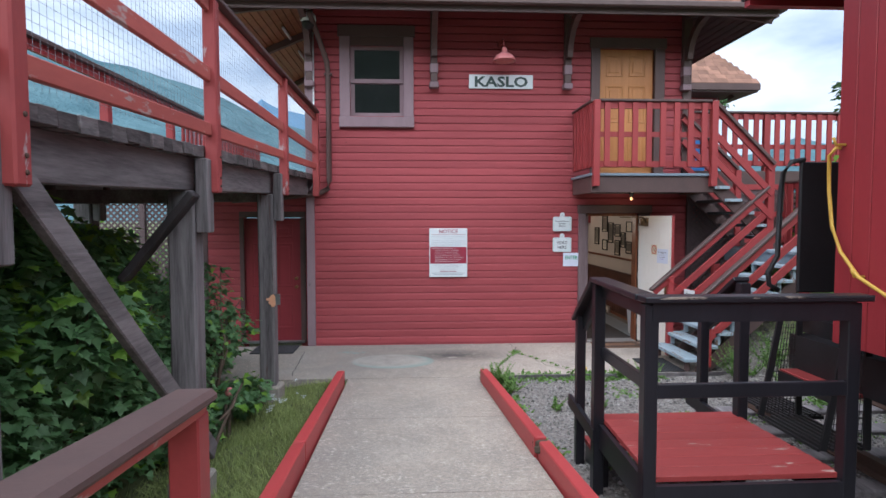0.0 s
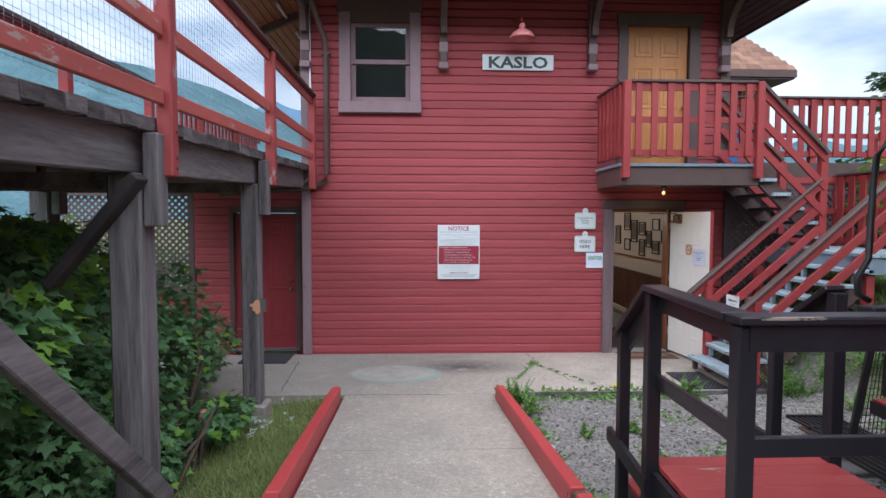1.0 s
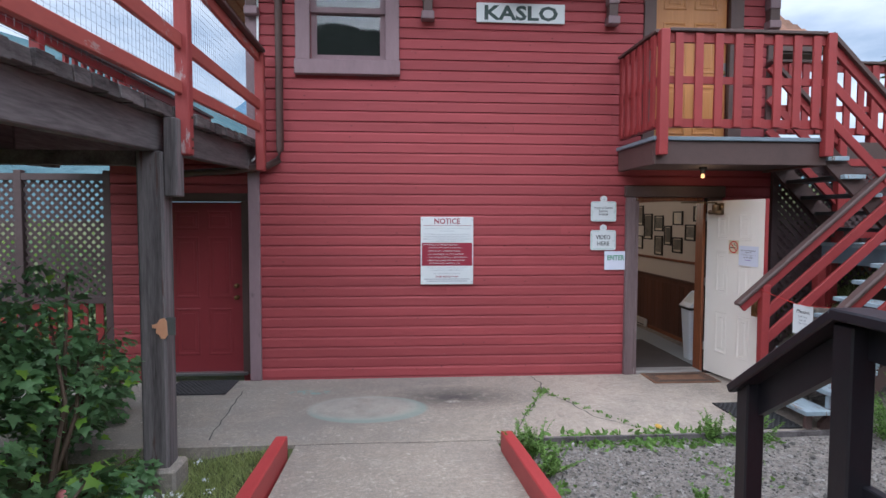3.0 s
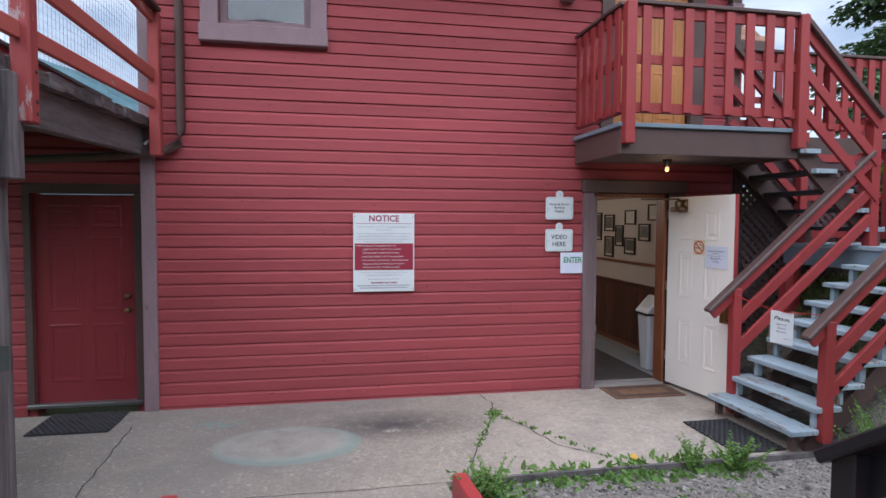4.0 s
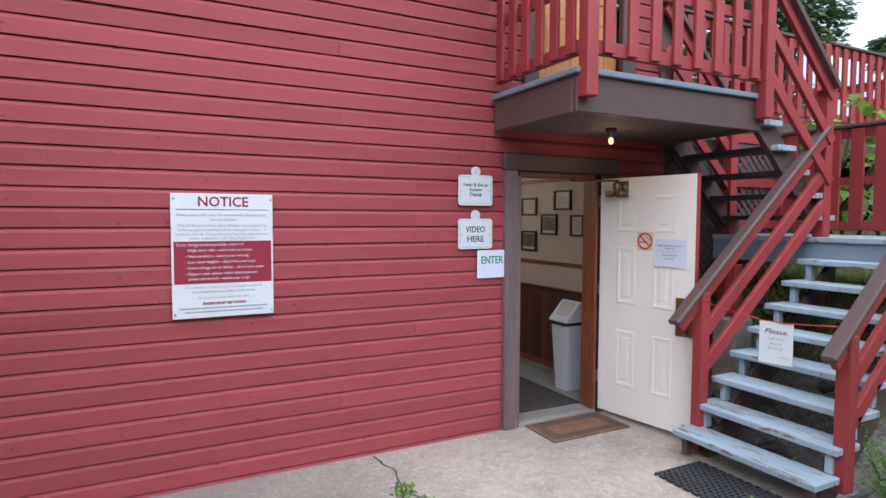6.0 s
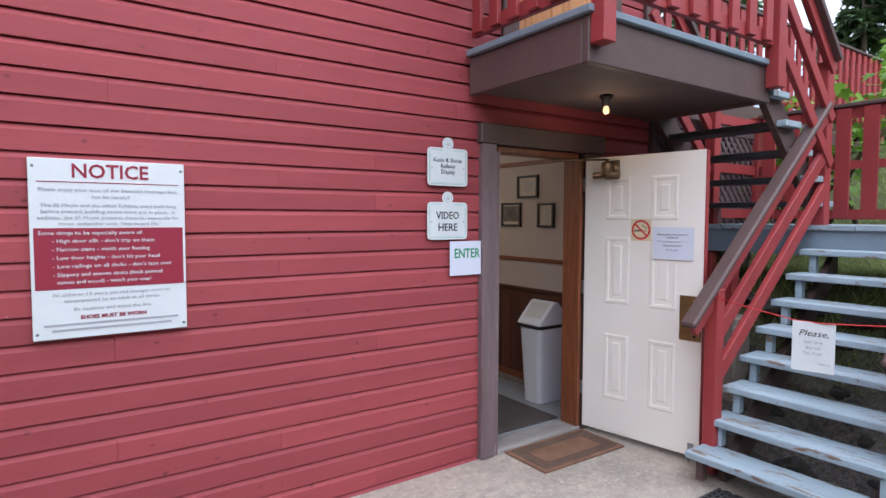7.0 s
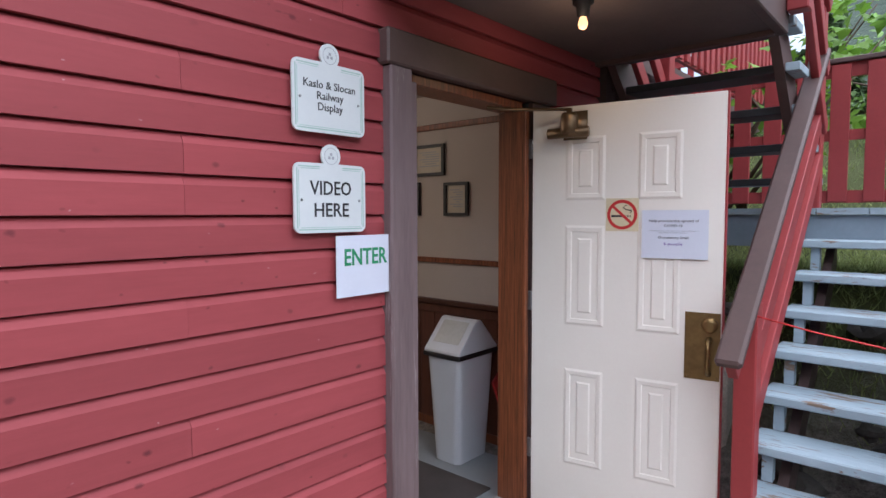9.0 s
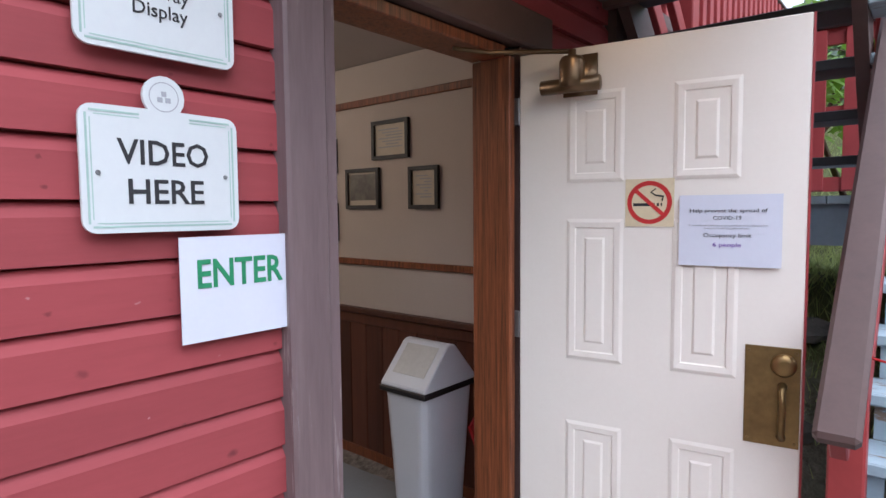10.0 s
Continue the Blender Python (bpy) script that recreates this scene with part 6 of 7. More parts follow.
# ---- black stand beside the walkway ----
def make_stand():
    s = thing("boarding_stand", (2.0, 3.9, 0), "black timber boarding stand with a worn red plank floor", "stand")
    y0, y1, ye, z, top = 3.32, 4.36, 4.90, 0.57, 1.642
    xl = lambda y: 1.375 + 0.038 * (y - y0)
    xr = lambda y: 2.60 - 0.05 * (y - y0)
    n = 8
    for k in range(n):
        a = y0 + 0.01 + (y1 + 0.08 - y0) * k / n
        box("floor_plank", (xl(a) + 0.045, xr(a) - 0.02, a + 0.002, a + (y1 + 0.08 - y0) / n - 0.002, z - 0.035, z), M_PLATFORM, s, bevel=0.003)
    for p, q in (((xl(y0), y0 - 0.02), (xr(y0), y0 - 0.02)), ((xl(y0) + 0.02, y0), (xl(y1) + 0.02, y1 + 0.06)), ((xr(y0) - 0.02, y0), (xr(y1) - 0.02, y1 + 0.06)), ((xl(y1) + 0.02, y1 + 0.07), (xr(y1), y1 + 0.07))):
        bar("skirt", (*p, z - 0.13), (*q, z - 0.13), 0.035, 0.185, M_BLACKWOOD, s)
    for y in (y0, y1):
        for x in (xl(y), xr(y)):
            post(s, x, y, -0.05, top - 0.03, 0.082, M_BLACKWOOD)
    # level rails
    bar("cap", (xl(y0) - 0.055, y0 - 0.01, top), (xr(y0) + 0.09, y0 - 0.01, top), 0.13, 0.036, M_BLACKWOOD, s, "black cap rail", 0.006)
    bar("worn_edge", (xl(y0) + 0.03, y0 - 0.072, top + 0.011), (xr(y0) + 0.085, y0 - 0.072, top + 0.011), 0.010, 0.015, M_CHIPPED, s, "chipped pale edge of the cap", 0.002)
    bar("rail", (xl(y0), y0 - 0.03, top - 0.075), (xr(y0), y0 - 0.03, top - 0.075), 0.036, 0.115, M_BLACKWOOD, s)
    bar("mid_rail", (xl(y0), y0 - 0.02, 1.10), (xr(y0), y0 - 0.02, 1.10), 0.036, 0.085, M_BLACKWOOD, s, bevel=0.004)
    bar("cap", (xl(y0) + 0.0, y0 + 0.058, top + 0.001), (xl(y1), y1 + 0.03, top + 0.001), 0.13, 0.036, M_BLACKWOOD, s, "", 0.006)
    bar("rail", (xl(y0) + 0.03, y0, top - 0.075), (xl(y1) + 0.03, y1, top - 0.075), 0.036, 0.11, M_BLACKWOOD, s)
    bar("mid_rail", (xl(y0) + 0.03, y0, 1.11), (xl(y1) + 0.03, y1, 1.085), 0.036, 0.085, M_BLACKWOOD, s, bevel=0.004)
    # sloping rails down the step
    for fx in (xl, xr):
        bar("sloping_cap", (fx(y1), y1 + 0.02, top), (fx(ye), ye + 0.06, top - 0.405), 0.13, 0.036, M_BLACKWOOD, s, "", 0.006)
        bar("sloping_rail", (fx(y1) + 0.03, y1, top - 0.085), (fx(ye) + 0.03, ye + 0.04, top - 0.47), 0.036, 0.11, M_BLACKWOOD, s)
        bar("sloping_rail", (fx(y1) - 0.03, y1 - 0.04, 0.44), (fx(ye) - 0.03, ye + 0.20, 0.48), 0.036, 0.10, M_BLACKWOOD, s)
        post(s, fx(ye), ye, -0.06, top - 0.36, 0.075, M_BLACKWOOD)
    for k, (yy, zz) in enumerate(((y1 + 0.09, 0.38), (y1 + 0.36, 0.19))):
        box("step", (xl(yy) + 0.06, xr(yy) - 0.06, yy, yy + 0.27, zz - 0.04, zz), M_PLATFORM, s, "red painted step", 0.004)
        box("step_support", (xl(yy) + 0.08, xl(yy) + 0.12, yy, yy + 0.25, -0.05, zz - 0.041), M_BLACKWOOD, s)
        box("step_support", (xr(yy) - 0.12, xr(yy) - 0.08, yy, yy + 0.25, -0.05, zz - 0.041), M_BLACKWOOD, s)


make_stand()

ramp_rail = thing("ramp_handrail", (-0.8, 1.0, 0.5), "brown-capped red handrail beside the walkway", "handrail")
bar("cap", (-0.66, -1.6, 1.86), (-0.76, 2.05, 1.50), 0.15, 0.05, M_BROWN, ramp_rail, "brown cap", 0.018)
bar("rail", (-0.66, -1.6, 1.82), (-0.755, 2.0, 1.465), 0.09, 0.03, M_REDWORN, ramp_rail, "", 0.005)
post(ramp_rail, -0.755, 1.96, 0.3, 1.462, 0.10, M_RED)
post(ramp_rail, -0.72, -0.5, 0.3, 1.70, 0.10, M_REDWORN)


# ---- railway car and track ----
def make_car():
    c = thing("railway_car", (4.47, 1, 0), "red wooden railway car with an open end platform and black ironwork", "railway car")
    x0, x1, ye = 3.0, 5.92, 4.0
    body = box("body", (x0 + 0.02, x1 - 0.02, -9.0, ye - 0.02, 1.24, 3.97), M_CARRED, c)
    for k in range(34):
        y = ye - 0.006 - 0.155 * k
        box("side_board", (x0, x0 + 0.02, y - 0.149, y, 1.22, 3.975), M_CARRED, c, bevel=0.005)
    for k in range(18):
        x = x0 + 0.004 + 0.162 * k
        box("end_board", (x, x + 0.156, ye - 0.02, ye, 1.24, 3.98), M_CARRED, c, bevel=0.005)
    bm = bmesh.new()
    prof = [(x0 - 0.16, 3.98), (x0 - 0.16, 4.08), (x0 + 0.5, 4.35), (4.46, 4.48), (x1 - 0.5, 4.35), (x1 + 0.16, 4.08), (x1 + 0.16, 3.98)]
    extrude(bm, prof, Matrix.Translation((0, ye + 1.0, 0)) @ pose(0, 0, 0, 90, 0, 0), 13.9)
    part("roof", bm, M_BLACKSTEEL, c, "dark roof with curved boards")
    box("eave_board", (x0 - 0.14, x1 + 0.14, ye + 0.9, ye + 0.98, 3.92, 3.978), M_CARRED, c)
    box("platform", (x0 + 0.45, x1 - 0.45, ye, ye + 0.98, 1.10, 1.24), M_BLACKSTEEL, c)
    box("end_sheet", (x0 + 0.36, x1 - 0.36, ye + 0.90, ye + 0.94, 1.46, 2.60), M_BLACKSTEEL, c, "black steel end sheet", 0.01)
    box("end_sill", (x0 + 0.17, x1 - 0.17, ye + 0.84, ye + 1.0, 1.24, 1.44), M_BLACKSTEEL, c, bevel=0.01)
    for sx in (x0 + 0.2, x1 - 0.2):
        d = 1 if sx < 4 else -1
        pipe("grab_iron", [(sx + d * 0.20, ye + 0.92, 2.62), (sx + d * 0.08, ye + 0.92, 2.60), (sx + d * 0.01, ye + 0.92, 2.5), (sx - d * 0.01, ye + 0.92, 2.3), (sx - d * 0.02, ye + 0.92, 1.78), (sx - d * 0.10, ye + 0.92, 1.64), (sx - d * 0.09, ye + 0.92, 1.53), (sx, ye + 0.92, 1.48)], 0.022, M_BLACKSTEEL, c, "bent black grab iron")
        near, far = (sx - 0.05, sx + 0.24) if d > 0 else (sx - 0.24, sx + 0.05)
        tread = box("step_tread", (near, far, ye + 0.06, ye + 0.80, 0.78, 0.815), M_PLATFORM, c, "worn red step tread", 0.004)
        box("step_front", (near - 0.012, near - 0.001, ye + 0.06, ye + 0.80, 0.71, 0.80), M_BLACKSTEEL, tread)
        for k in range(8):
            bar("step_slat", (sx - 0.22 + 0.055 * k, ye + 0.06, 0.40), (sx - 0.22 + 0.055 * k, ye + 0.80, 0.40), 0.016, 0.022, M_BLACKSTEEL, c)
        for yy in (ye + 0.05, ye + 0.81):
            bar("step_hanger", (sx - 0.2, yy, 0.40), (sx - 0.05, yy, 1.24), 0.02, 0.05, M_BLACKSTEEL, c)
            bar("step_hanger", (sx + 0.14, yy, 0.40), (sx + 0.12, yy, 1.24), 0.02, 0.05, M_BLACKSTEEL, c)
            bm = bmesh.new()
            for k in range(10):
                beam(bm, (sx - 0.18 + 0.034 * k, yy, 0.42), (sx - 0.06 + 0.022 * k, yy, 1.2), 0.004, 0.004)
            for k in range(16):
                z = 0.45 + 0.048 * k
                beam(bm, (sx - 0.19 + 0.14 * k / 16, yy + 0.004, z), (sx + 0.135, yy + 0.004, z), 0.004, 0.004)
            part("wire_screen", bm, M_BLACKSTEEL, c, "black wire screen")
    # running board grille ahead of the steps
    bm = bmesh.new()
    for k in range(9):
        beam(bm, (3.28 + 0.05 * k, 5.0, 0.33), (3.28 + 0.05 * k, 5.9, 0.30), 0.018, 0.02)
    for y in (5.02, 5.3, 5.6, 5.88):
        beam(bm, (3.26, y, 0.31), (3.72, y, 0.30), 0.03, 0.03)
    part("running_grille", bm, M_BLACKSTEEL, c, "black slatted foot grille")
    box("underframe", (x0 + 0.3, x1 - 0.3, -9.0, ye + 0.9, 0.80, 1.10), M_BLACKSTEEL, c)
    bar("drawbar", (4.47, ye + 0.9, 0.92), (4.47, ye + 1.5, 0.90), 0.18, 0.2, M_BLACKSTEEL, c, "", 0.03)
    for y in (2.4, 0.7):
        for x in (3.75, 5.19):
            w = bmesh.new()
            lathe(w, [(0.12, -0.07), (0.40, -0.05), (0.42, 0.02), (0.45, 0.03), (0.45, 0.06), (0.12, 0.06)], 28, pose(x, y, 0.60, 0, 90, 0))
            part("wheel", w, M_RUST, c, "rusty steel wheel", smooth=False)
        pipe("axle", [(3.7, y, 0.60), (5.25, y, 0.60)], 0.07, M_RUST, c)
    box("truck_frame", (3.5, 3.62, 0.2, 2.9, 0.5, 0.75), M_BLACKSTEEL, c)
    box("truck_frame", (5.32, 5.44, 0.2, 2.9, 0.5, 0.75), M_BLACKSTEEL, c)
    pipe("hose", [(x0 - 0.02, ye - 0.05, 2.60), (x0 - 0.06, ye - 0.06, 2.60), (x0 - 0.07, ye - 0.01, 2.55), (x0 - 0.07, ye - 0.02, 2.3), (x0 - 0.07, ye - 0.06, 2.05), (x0 - 0.07, ye - 0.15, 1.88), (x0 - 0.07, ye - 0.32, 1.72), (x0 - 0.06, ye - 0.6, 1.60), (x0 - 0.04, ye - 1.0, 1.58)], 0.013, M_YELLOW, c, "yellow hose on hooks", 10)
    for y, z in ((ye - 0.07, 2.62), (ye - 0.28, 1.72)):
        pipe("hook", [(x0, y, z), (x0 - 0.07, y, z), (x0 - 0.09, y, z + 0.05)], 0.01, M_YELLOW, c)


make_car()
track = thing("railway_track", (4.47, 3, 0), "rusty rails on old timber sleepers in gravel", "track")
for x in (3.75, 5.19):
    bm = bmesh.new()
    prof = [(-0.065, 0), (0.065, 0), (0.065, 0.012), (0.012, 0.03), (0.012, 0.095), (0.035, 0.105), (0.035, 0.135), (-0.035, 0.135), (-0.035, 0.105), (-0.012, 0.095), (-0.012, 0.03), (-0.065, 0.012)]
    extrude(bm, prof, Matrix.Translation((x, 6.35, 0.02)) @ pose(0, 0, 0, 90, 0, 0), 16)
    part("rail", bm, M_RUST, track)
for k in range(20):
    y = 6.1 - 0.6 * k
    box("sleeper", (3.35, 5.6, y - 0.11, y + 0.11, -0.12, 0.018), M_GREYBEAM, track, bevel=0.012)


# ---- vegetation ----
MAPLE = [(0, 0), (0.18, 0.10), (0.48, 0.06), (0.36, 0.28), (0.52, 0.52), (0.26, 0.50), (0.18, 0.62), (0, 1.0), (-0.18, 0.62), (-0.26, 0.50), (-0.52, 0.52), (-0.36, 0.28), (-0.48, 0.06), (-0.18, 0.10)]
OVAL = [(0, 0), (0.20, 0.22), (0.24, 0.5), (0.14, 0.8), (0, 1.0), (-0.14, 0.8), (-0.24, 0.5), (-0.20, 0.22)]
BLADE = [(-0.04, 0), (0.04, 0), (0.0, 1.0)]
SPRAY = [(0, 0), (0.16, 0.2), (0.28, 0.55), (0.08, 0.6), (0.0, 1.0), (-0.08, 0.6), (-0.28, 0.55), (-0.16, 0.2)]


def leaves(name, places, outline, material, parent=None, label="", bend=0.12):
    """Many flat leaves in one mesh. places: (position, tip direction, size, roll)."""
    verts, faces = [], []
    for p, d, size, roll in places:
        d = Vector(d).normalized()
        a = d.cross(Vector((0, 0, 1)))
        a = a.normalized() if a.length > 0.05 else Vector((1, 0, 0))
        up = a.cross(d)
        a, up = a * math.cos(roll) + up * math.sin(roll), up * math.cos(roll) - a * math.sin(roll)
        base = len(verts)
        for u, v in outline:
            q = Vector(p) + size * (a * u + d * v + up * (bend * (abs(u) * 1.2 - v * v)))
            verts.append(q[:])
        faces.append(tuple(range(base, base + len(outline))))
    me = bpy.data.meshes.new(name)
    me.from_pydata(verts, [], faces)
    me.materials.append(material)
    ob = hang(new(name, me), parent)
    if label:
        tagged(ob, label)
    return tagged(ob, kind="stuff")


def shrub(at, blobs, n, seed, label, size=(0.052, 0.105), material=None, outline=None, young=0.06):
    """A shrub: several bent stems and leaves thick at the outside of its lobes."""
    rng = random.Random(seed)
    s = thing("maple_shrub" if outline is None else "shrub", at, label, "shrub", "shrubs")
    for k in range(9):
        b = blobs[k % len(blobs)]
        tip = Vector((b[0] + rng.uniform(-0.5, 0.5) * b[3], b[1] + rng.uniform(-0.5, 0.5) * b[4], b[2] + rng.uniform(0.2, 0.8) * b[5]))
        root = Vector(at) + Vector((rng.uniform(-0.3, 0.3), rng.uniform(-0.4, 0.4), 0))
        mid = root.lerp(tip, 0.5) + Vector((rng.uniform(-0.2, 0.2), rng.uniform(-0.2, 0.2), 0.15))
        pipe("stem", [root, mid, tip], [0.022, 0.014, 0.006], M_BARK, s, seg=6)
    pl, pl2 = [], []
    weights = [b[3] * b[4] * b[5] for b in blobs]
    for _ in range(n):
        b = rng.choices(blobs, weights)[0]
        v = Vector((rng.gauss(0, 1), rng.gauss(0, 1), rng.gauss(0, 1))).normalized()
        lump = 0.78 + 0.45 * noise.noise((v.x * 2.3 + seed, v.y * 2.3, v.z * 2.3))
        r = lump * rng.uniform(0.55, 1.0) ** 0.5
        p = Vector((b[0] + v.x * b[3] * r, b[1] + v.y * b[4] * r, b[2] + v.z * b[5] * r))
        if p.z < ground_z(p.x, p.y) + 0.03 or p.x > -1.52 and p.x < 0 and p.y < 7.6:
            continue
        d = Vector((v.x + rng.uniform(-0.6, 0.6), v.y + rng.uniform(-0.6, 0.6), rng.uniform(-0.75, 0.1)))
        (pl2 if rng.random() < young and r > 0.75 else pl).append((p, d, rng.uniform(*size), rng.uniform(-0.7, 0.7)))
    leaves("crown", pl, outline or MAPLE, material or M_LEAF, s)
    if pl2:
        leaves("young_leaves", pl2, outline or MAPLE, M_YOUNG, s, "bright young leaves")
    return s


shrub((-2.9, 3.0, -0.1), [(-2.95, 2.2, 0.6, 0.85, 1.2, 1.05), (-2.75, 3.4, 0.75, 0.85, 1.0, 1.1), (-3.6, 3.0, 1.0, 0.9, 1.3, 1.0)], 8200, 1, "dense dark green maple shrub under the raised deck")
shrub((-2.7, 4.9, -0.1), [(-2.65, 4.7, 0.65, 0.75, 0.8, 1.05), (-3.2, 5.3, 0.9, 0.9, 0.9, 1.05), (-2.45, 5.6, 0.35, 0.55, 0.7, 0.6), (-2.4, 5.6, 1.15, 0.42, 0.5, 0.5)], 7600, 2, "leafy maple shrub reaching between the deck posts")
shrub((-2.5, 6.4, -0.1), [(-2.55, 6.3, 0.75, 0.55, 0.7, 0.85), (-2.38, 6.7, 1.15, 0.42, 0.42, 0.55), (-2.2, 6.9, 0.8, 0.34, 0.35, 0.45), (-3.4, 6.9, 0.8, 0.8, 0.9, 0.9), (-3.1, 8.3, 0.4, 0.75, 0.7, 0.6), (-2.75, 7.55, 0.45, 0.5, 0.55, 0.6)], 5600, 3, "young maple shrub before the red door wall", young=0.12)
shrub((-2.1, 5.6, -0.1), [(-2.1, 5.5, 0.1, 0.3, 0.6, 0.28), (-2.0, 6.5, 0.1, 0.3, 0.4, 0.25), (-1.78, 6.72, 0.15, 0.22, 0.25, 0.16), (-1.85, 6.2, 0.25, 0.3, 0.4, 0.22)], 900, 4, "low spreading green shoots at the post footing", size=(0.06, 0.11), young=0.4)
shrub((-3.4, 4.6, -0.1), [(-3.5, 4.0, 1.55, 0.65, 0.9, 0.75), (-2.75, 5.1, 1.6, 0.42, 0.6, 0.6), (-3.3, 6.0, 1.5, 0.6, 0.7, 0.7), (-2.6, 3.3, 1.5, 0.4, 0.6, 0.45), (-2.2, 3.95, 1.35, 0.36, 0.5, 0.45), (-2.6, 4.4, 1.55, 0.5, 0.7, 0.58), (-2.55, 3.7, 1.95, 0.40, 0.5, 0.42), (-3.0, 4.3, 2.0, 0.5, 0.6, 0.38)], 8200, 14, "tall bright maple shoots growing up under the deck", size=(0.07, 0.13), young=0.55)
shrub((-6.2, 4.0, -0.4), [(-6.4, 3.0, 0.5, 1.2, 1.8, 1.3), (-6.6, 5.6, 0.6, 1.2, 1.6, 1.4), (-6.0, 4.4, 1.2, 0.9, 1.4, 1.0)], 5200, 8, "bright green shrub in the light behind the deck", size=(0.09, 0.16), material=M_YOUNG, young=0.0)
shrub((-5.6, 8.0, -0.4), [(-5.8, 7.6, 0.6, 1.0, 1.6, 1.2), (-6.0, 10.6, 0.5, 1.2, 1.4, 1.2), (-5.6, 12, 0.8, 1.2, 1.2, 1.3), (-4.9, 6.6, 1.4, 0.7, 1.0, 0.95), (-4.7, 5.0, 1.35, 0.6, 0.9, 0.95), (-4.9, 8.6, 1.4, 0.7, 0.9, 0.9)], 7000, 5, "bright green maple shrub beyond the lattice", material=M_YOUNG, young=0.0)
shrub((-4.9, 11.8, -0.3), [(-5.2, 11.6, 0.9, 0.8, 0.6, 1.0), (-4.5, 11.9, 0.8, 0.7, 0.6, 0.9), (-4.2, 11.2, 0.5, 0.5, 0.5, 0.6)], 2600, 15, "shaded maple shrub close behind the lattice screen")
shrub((7.1, 9.3, 1.6), [(7.0, 9.3, 2.4, 0.45, 0.6, 0.9), (7.5, 8.6, 2.95, 0.6, 0.6, 0.75), (7.0, 9.9, 2.2, 0.4, 0.4, 0.8), (7.9, 8.2, 3.0, 0.5, 0.5, 0.5)], 520, 6, "climbing vine with bright green leaves beyond the landing", size=(0.10, 0.17), material=M_YOUNG, young=0.0)
shrub((8.6, 7.4, 2.2), [(8.8, 7.2, 2.9, 0.9, 0.9, 0.9), (9.6, 8.8, 3.0, 1.0, 1.2, 1.0)], 1500, 7, "green garden shrub on the bank", size=(0.07, 0.13), material=M_WEED, outline=OVAL, young=0.1)


def conifer(at, height, radius, n, seed, label, narrow=False):
    rng = random.Random(seed)
    t = thing("conifer_tree", at, label, "tree", "conifers")
    x, y, z = at
    pipe("trunk", [(x, y, z - 0.3), (x + 0.05, y, z + height * 0.5), (x, y + 0.03, z + height * 0.97)], [0.02 * height + 0.04, 0.012 * height, 0.01], M_BARK, t, seg=8)
    pl = []
    limbs = int(height * 7)
    for k in range(limbs):
        u = (k + rng.random()) / limbs
        zz = z + height * (0.06 + 0.93 * u)
        a = rng.uniform(0, 2 * math.pi)
        reach = radius * (1 - u) ** (0.45 if narrow else 0.8) * rng.uniform(0.7, 1.1)
        droop = rng.uniform(0.05, 0.35)
        end = Vector((x + reach * math.cos(a), y + reach * math.sin(a), zz - reach * droop))
        if k % 4 == 0:
            pipe("limb", [(x, y, zz), end], [0.03, 0.008], M_BARK, t, seg=5)
        for _ in range(max(3, n // limbs)):
            s = rng.uniform(0.12, 1.0) ** 0.6
            p = Vector((x, y, zz)).lerp(end, s) + Vector((rng.uniform(-0.25, 0.25), rng.uniform(-0.25, 0.25), rng.uniform(-0.3, 0.15))) * (0.4 + reach * 0.35)
            pl.append((p, (math.cos(a) + rng.uniform(-0.8, 0.8), math.sin(a) + rng.uniform(-0.8, 0.8), rng.uniform(-0.8, 0.3)), rng.uniform(0.14, 0.36), rng.uniform(-0.9, 0.9)))
    leaves("crown", pl, SPRAY, M_NEEDLE, t)


rb = random.Random(9)
leaves("foliage", [((7.15 + rb.gauss(0, 0.1), 13.3 + rb.gauss(0, 0.1), 4.74 + rb.gauss(0, 0.06)), (rb.uniform(-1, 1), rb.uniform(-1, 1), rb.uniform(-0.8, 0.5)), rb.uniform(0.05, 0.1), 0.0) for _ in range(130)], OVAL, M_LEAF, basket)
conifer((19.8, 19.6, 2.6), 15, 3.6, 20000, 21, "tall dark green cedar behind the fence")
conifer((16.0, 17.0, 2.4), 16, 3.3, 30000, 24, "tall dark green cedar close behind the fence")
conifer((12.6, 9.6, 2.7), 2.0, 0.7, 2600, 25, "narrow clipped green cedar by the fence", True)
conifer((13.3, 11.2, 2.7), 4.3, 1.15, 9000, 26, "narrow clipped green cedar by the fence", True)


def tufts(name, spots, material, outline, label, category, size, lean=0.5, per=14, seed=1, spread=0.1):
    rng = random.Random(seed)
    pl = []
    for x, y in spots:
        for _ in range(per):
            px, py = x + rng.gauss(0, spread), y + rng.gauss(0, spread)
            pl.append(((px, py, max(ground_z(px, py), 0.0 if 7.62 < py < 9.6 and px < 4.5 else -9) - 0.005), (rng.uniform(-lean, lean), rng.uniform(-lean, lean), 1.0), rng.uniform(*size), rng.uniform(-3, 3)))
    ob = leaves(name, pl, outline, material, None, label, 0.35)
    return tagged(ob, label, category)


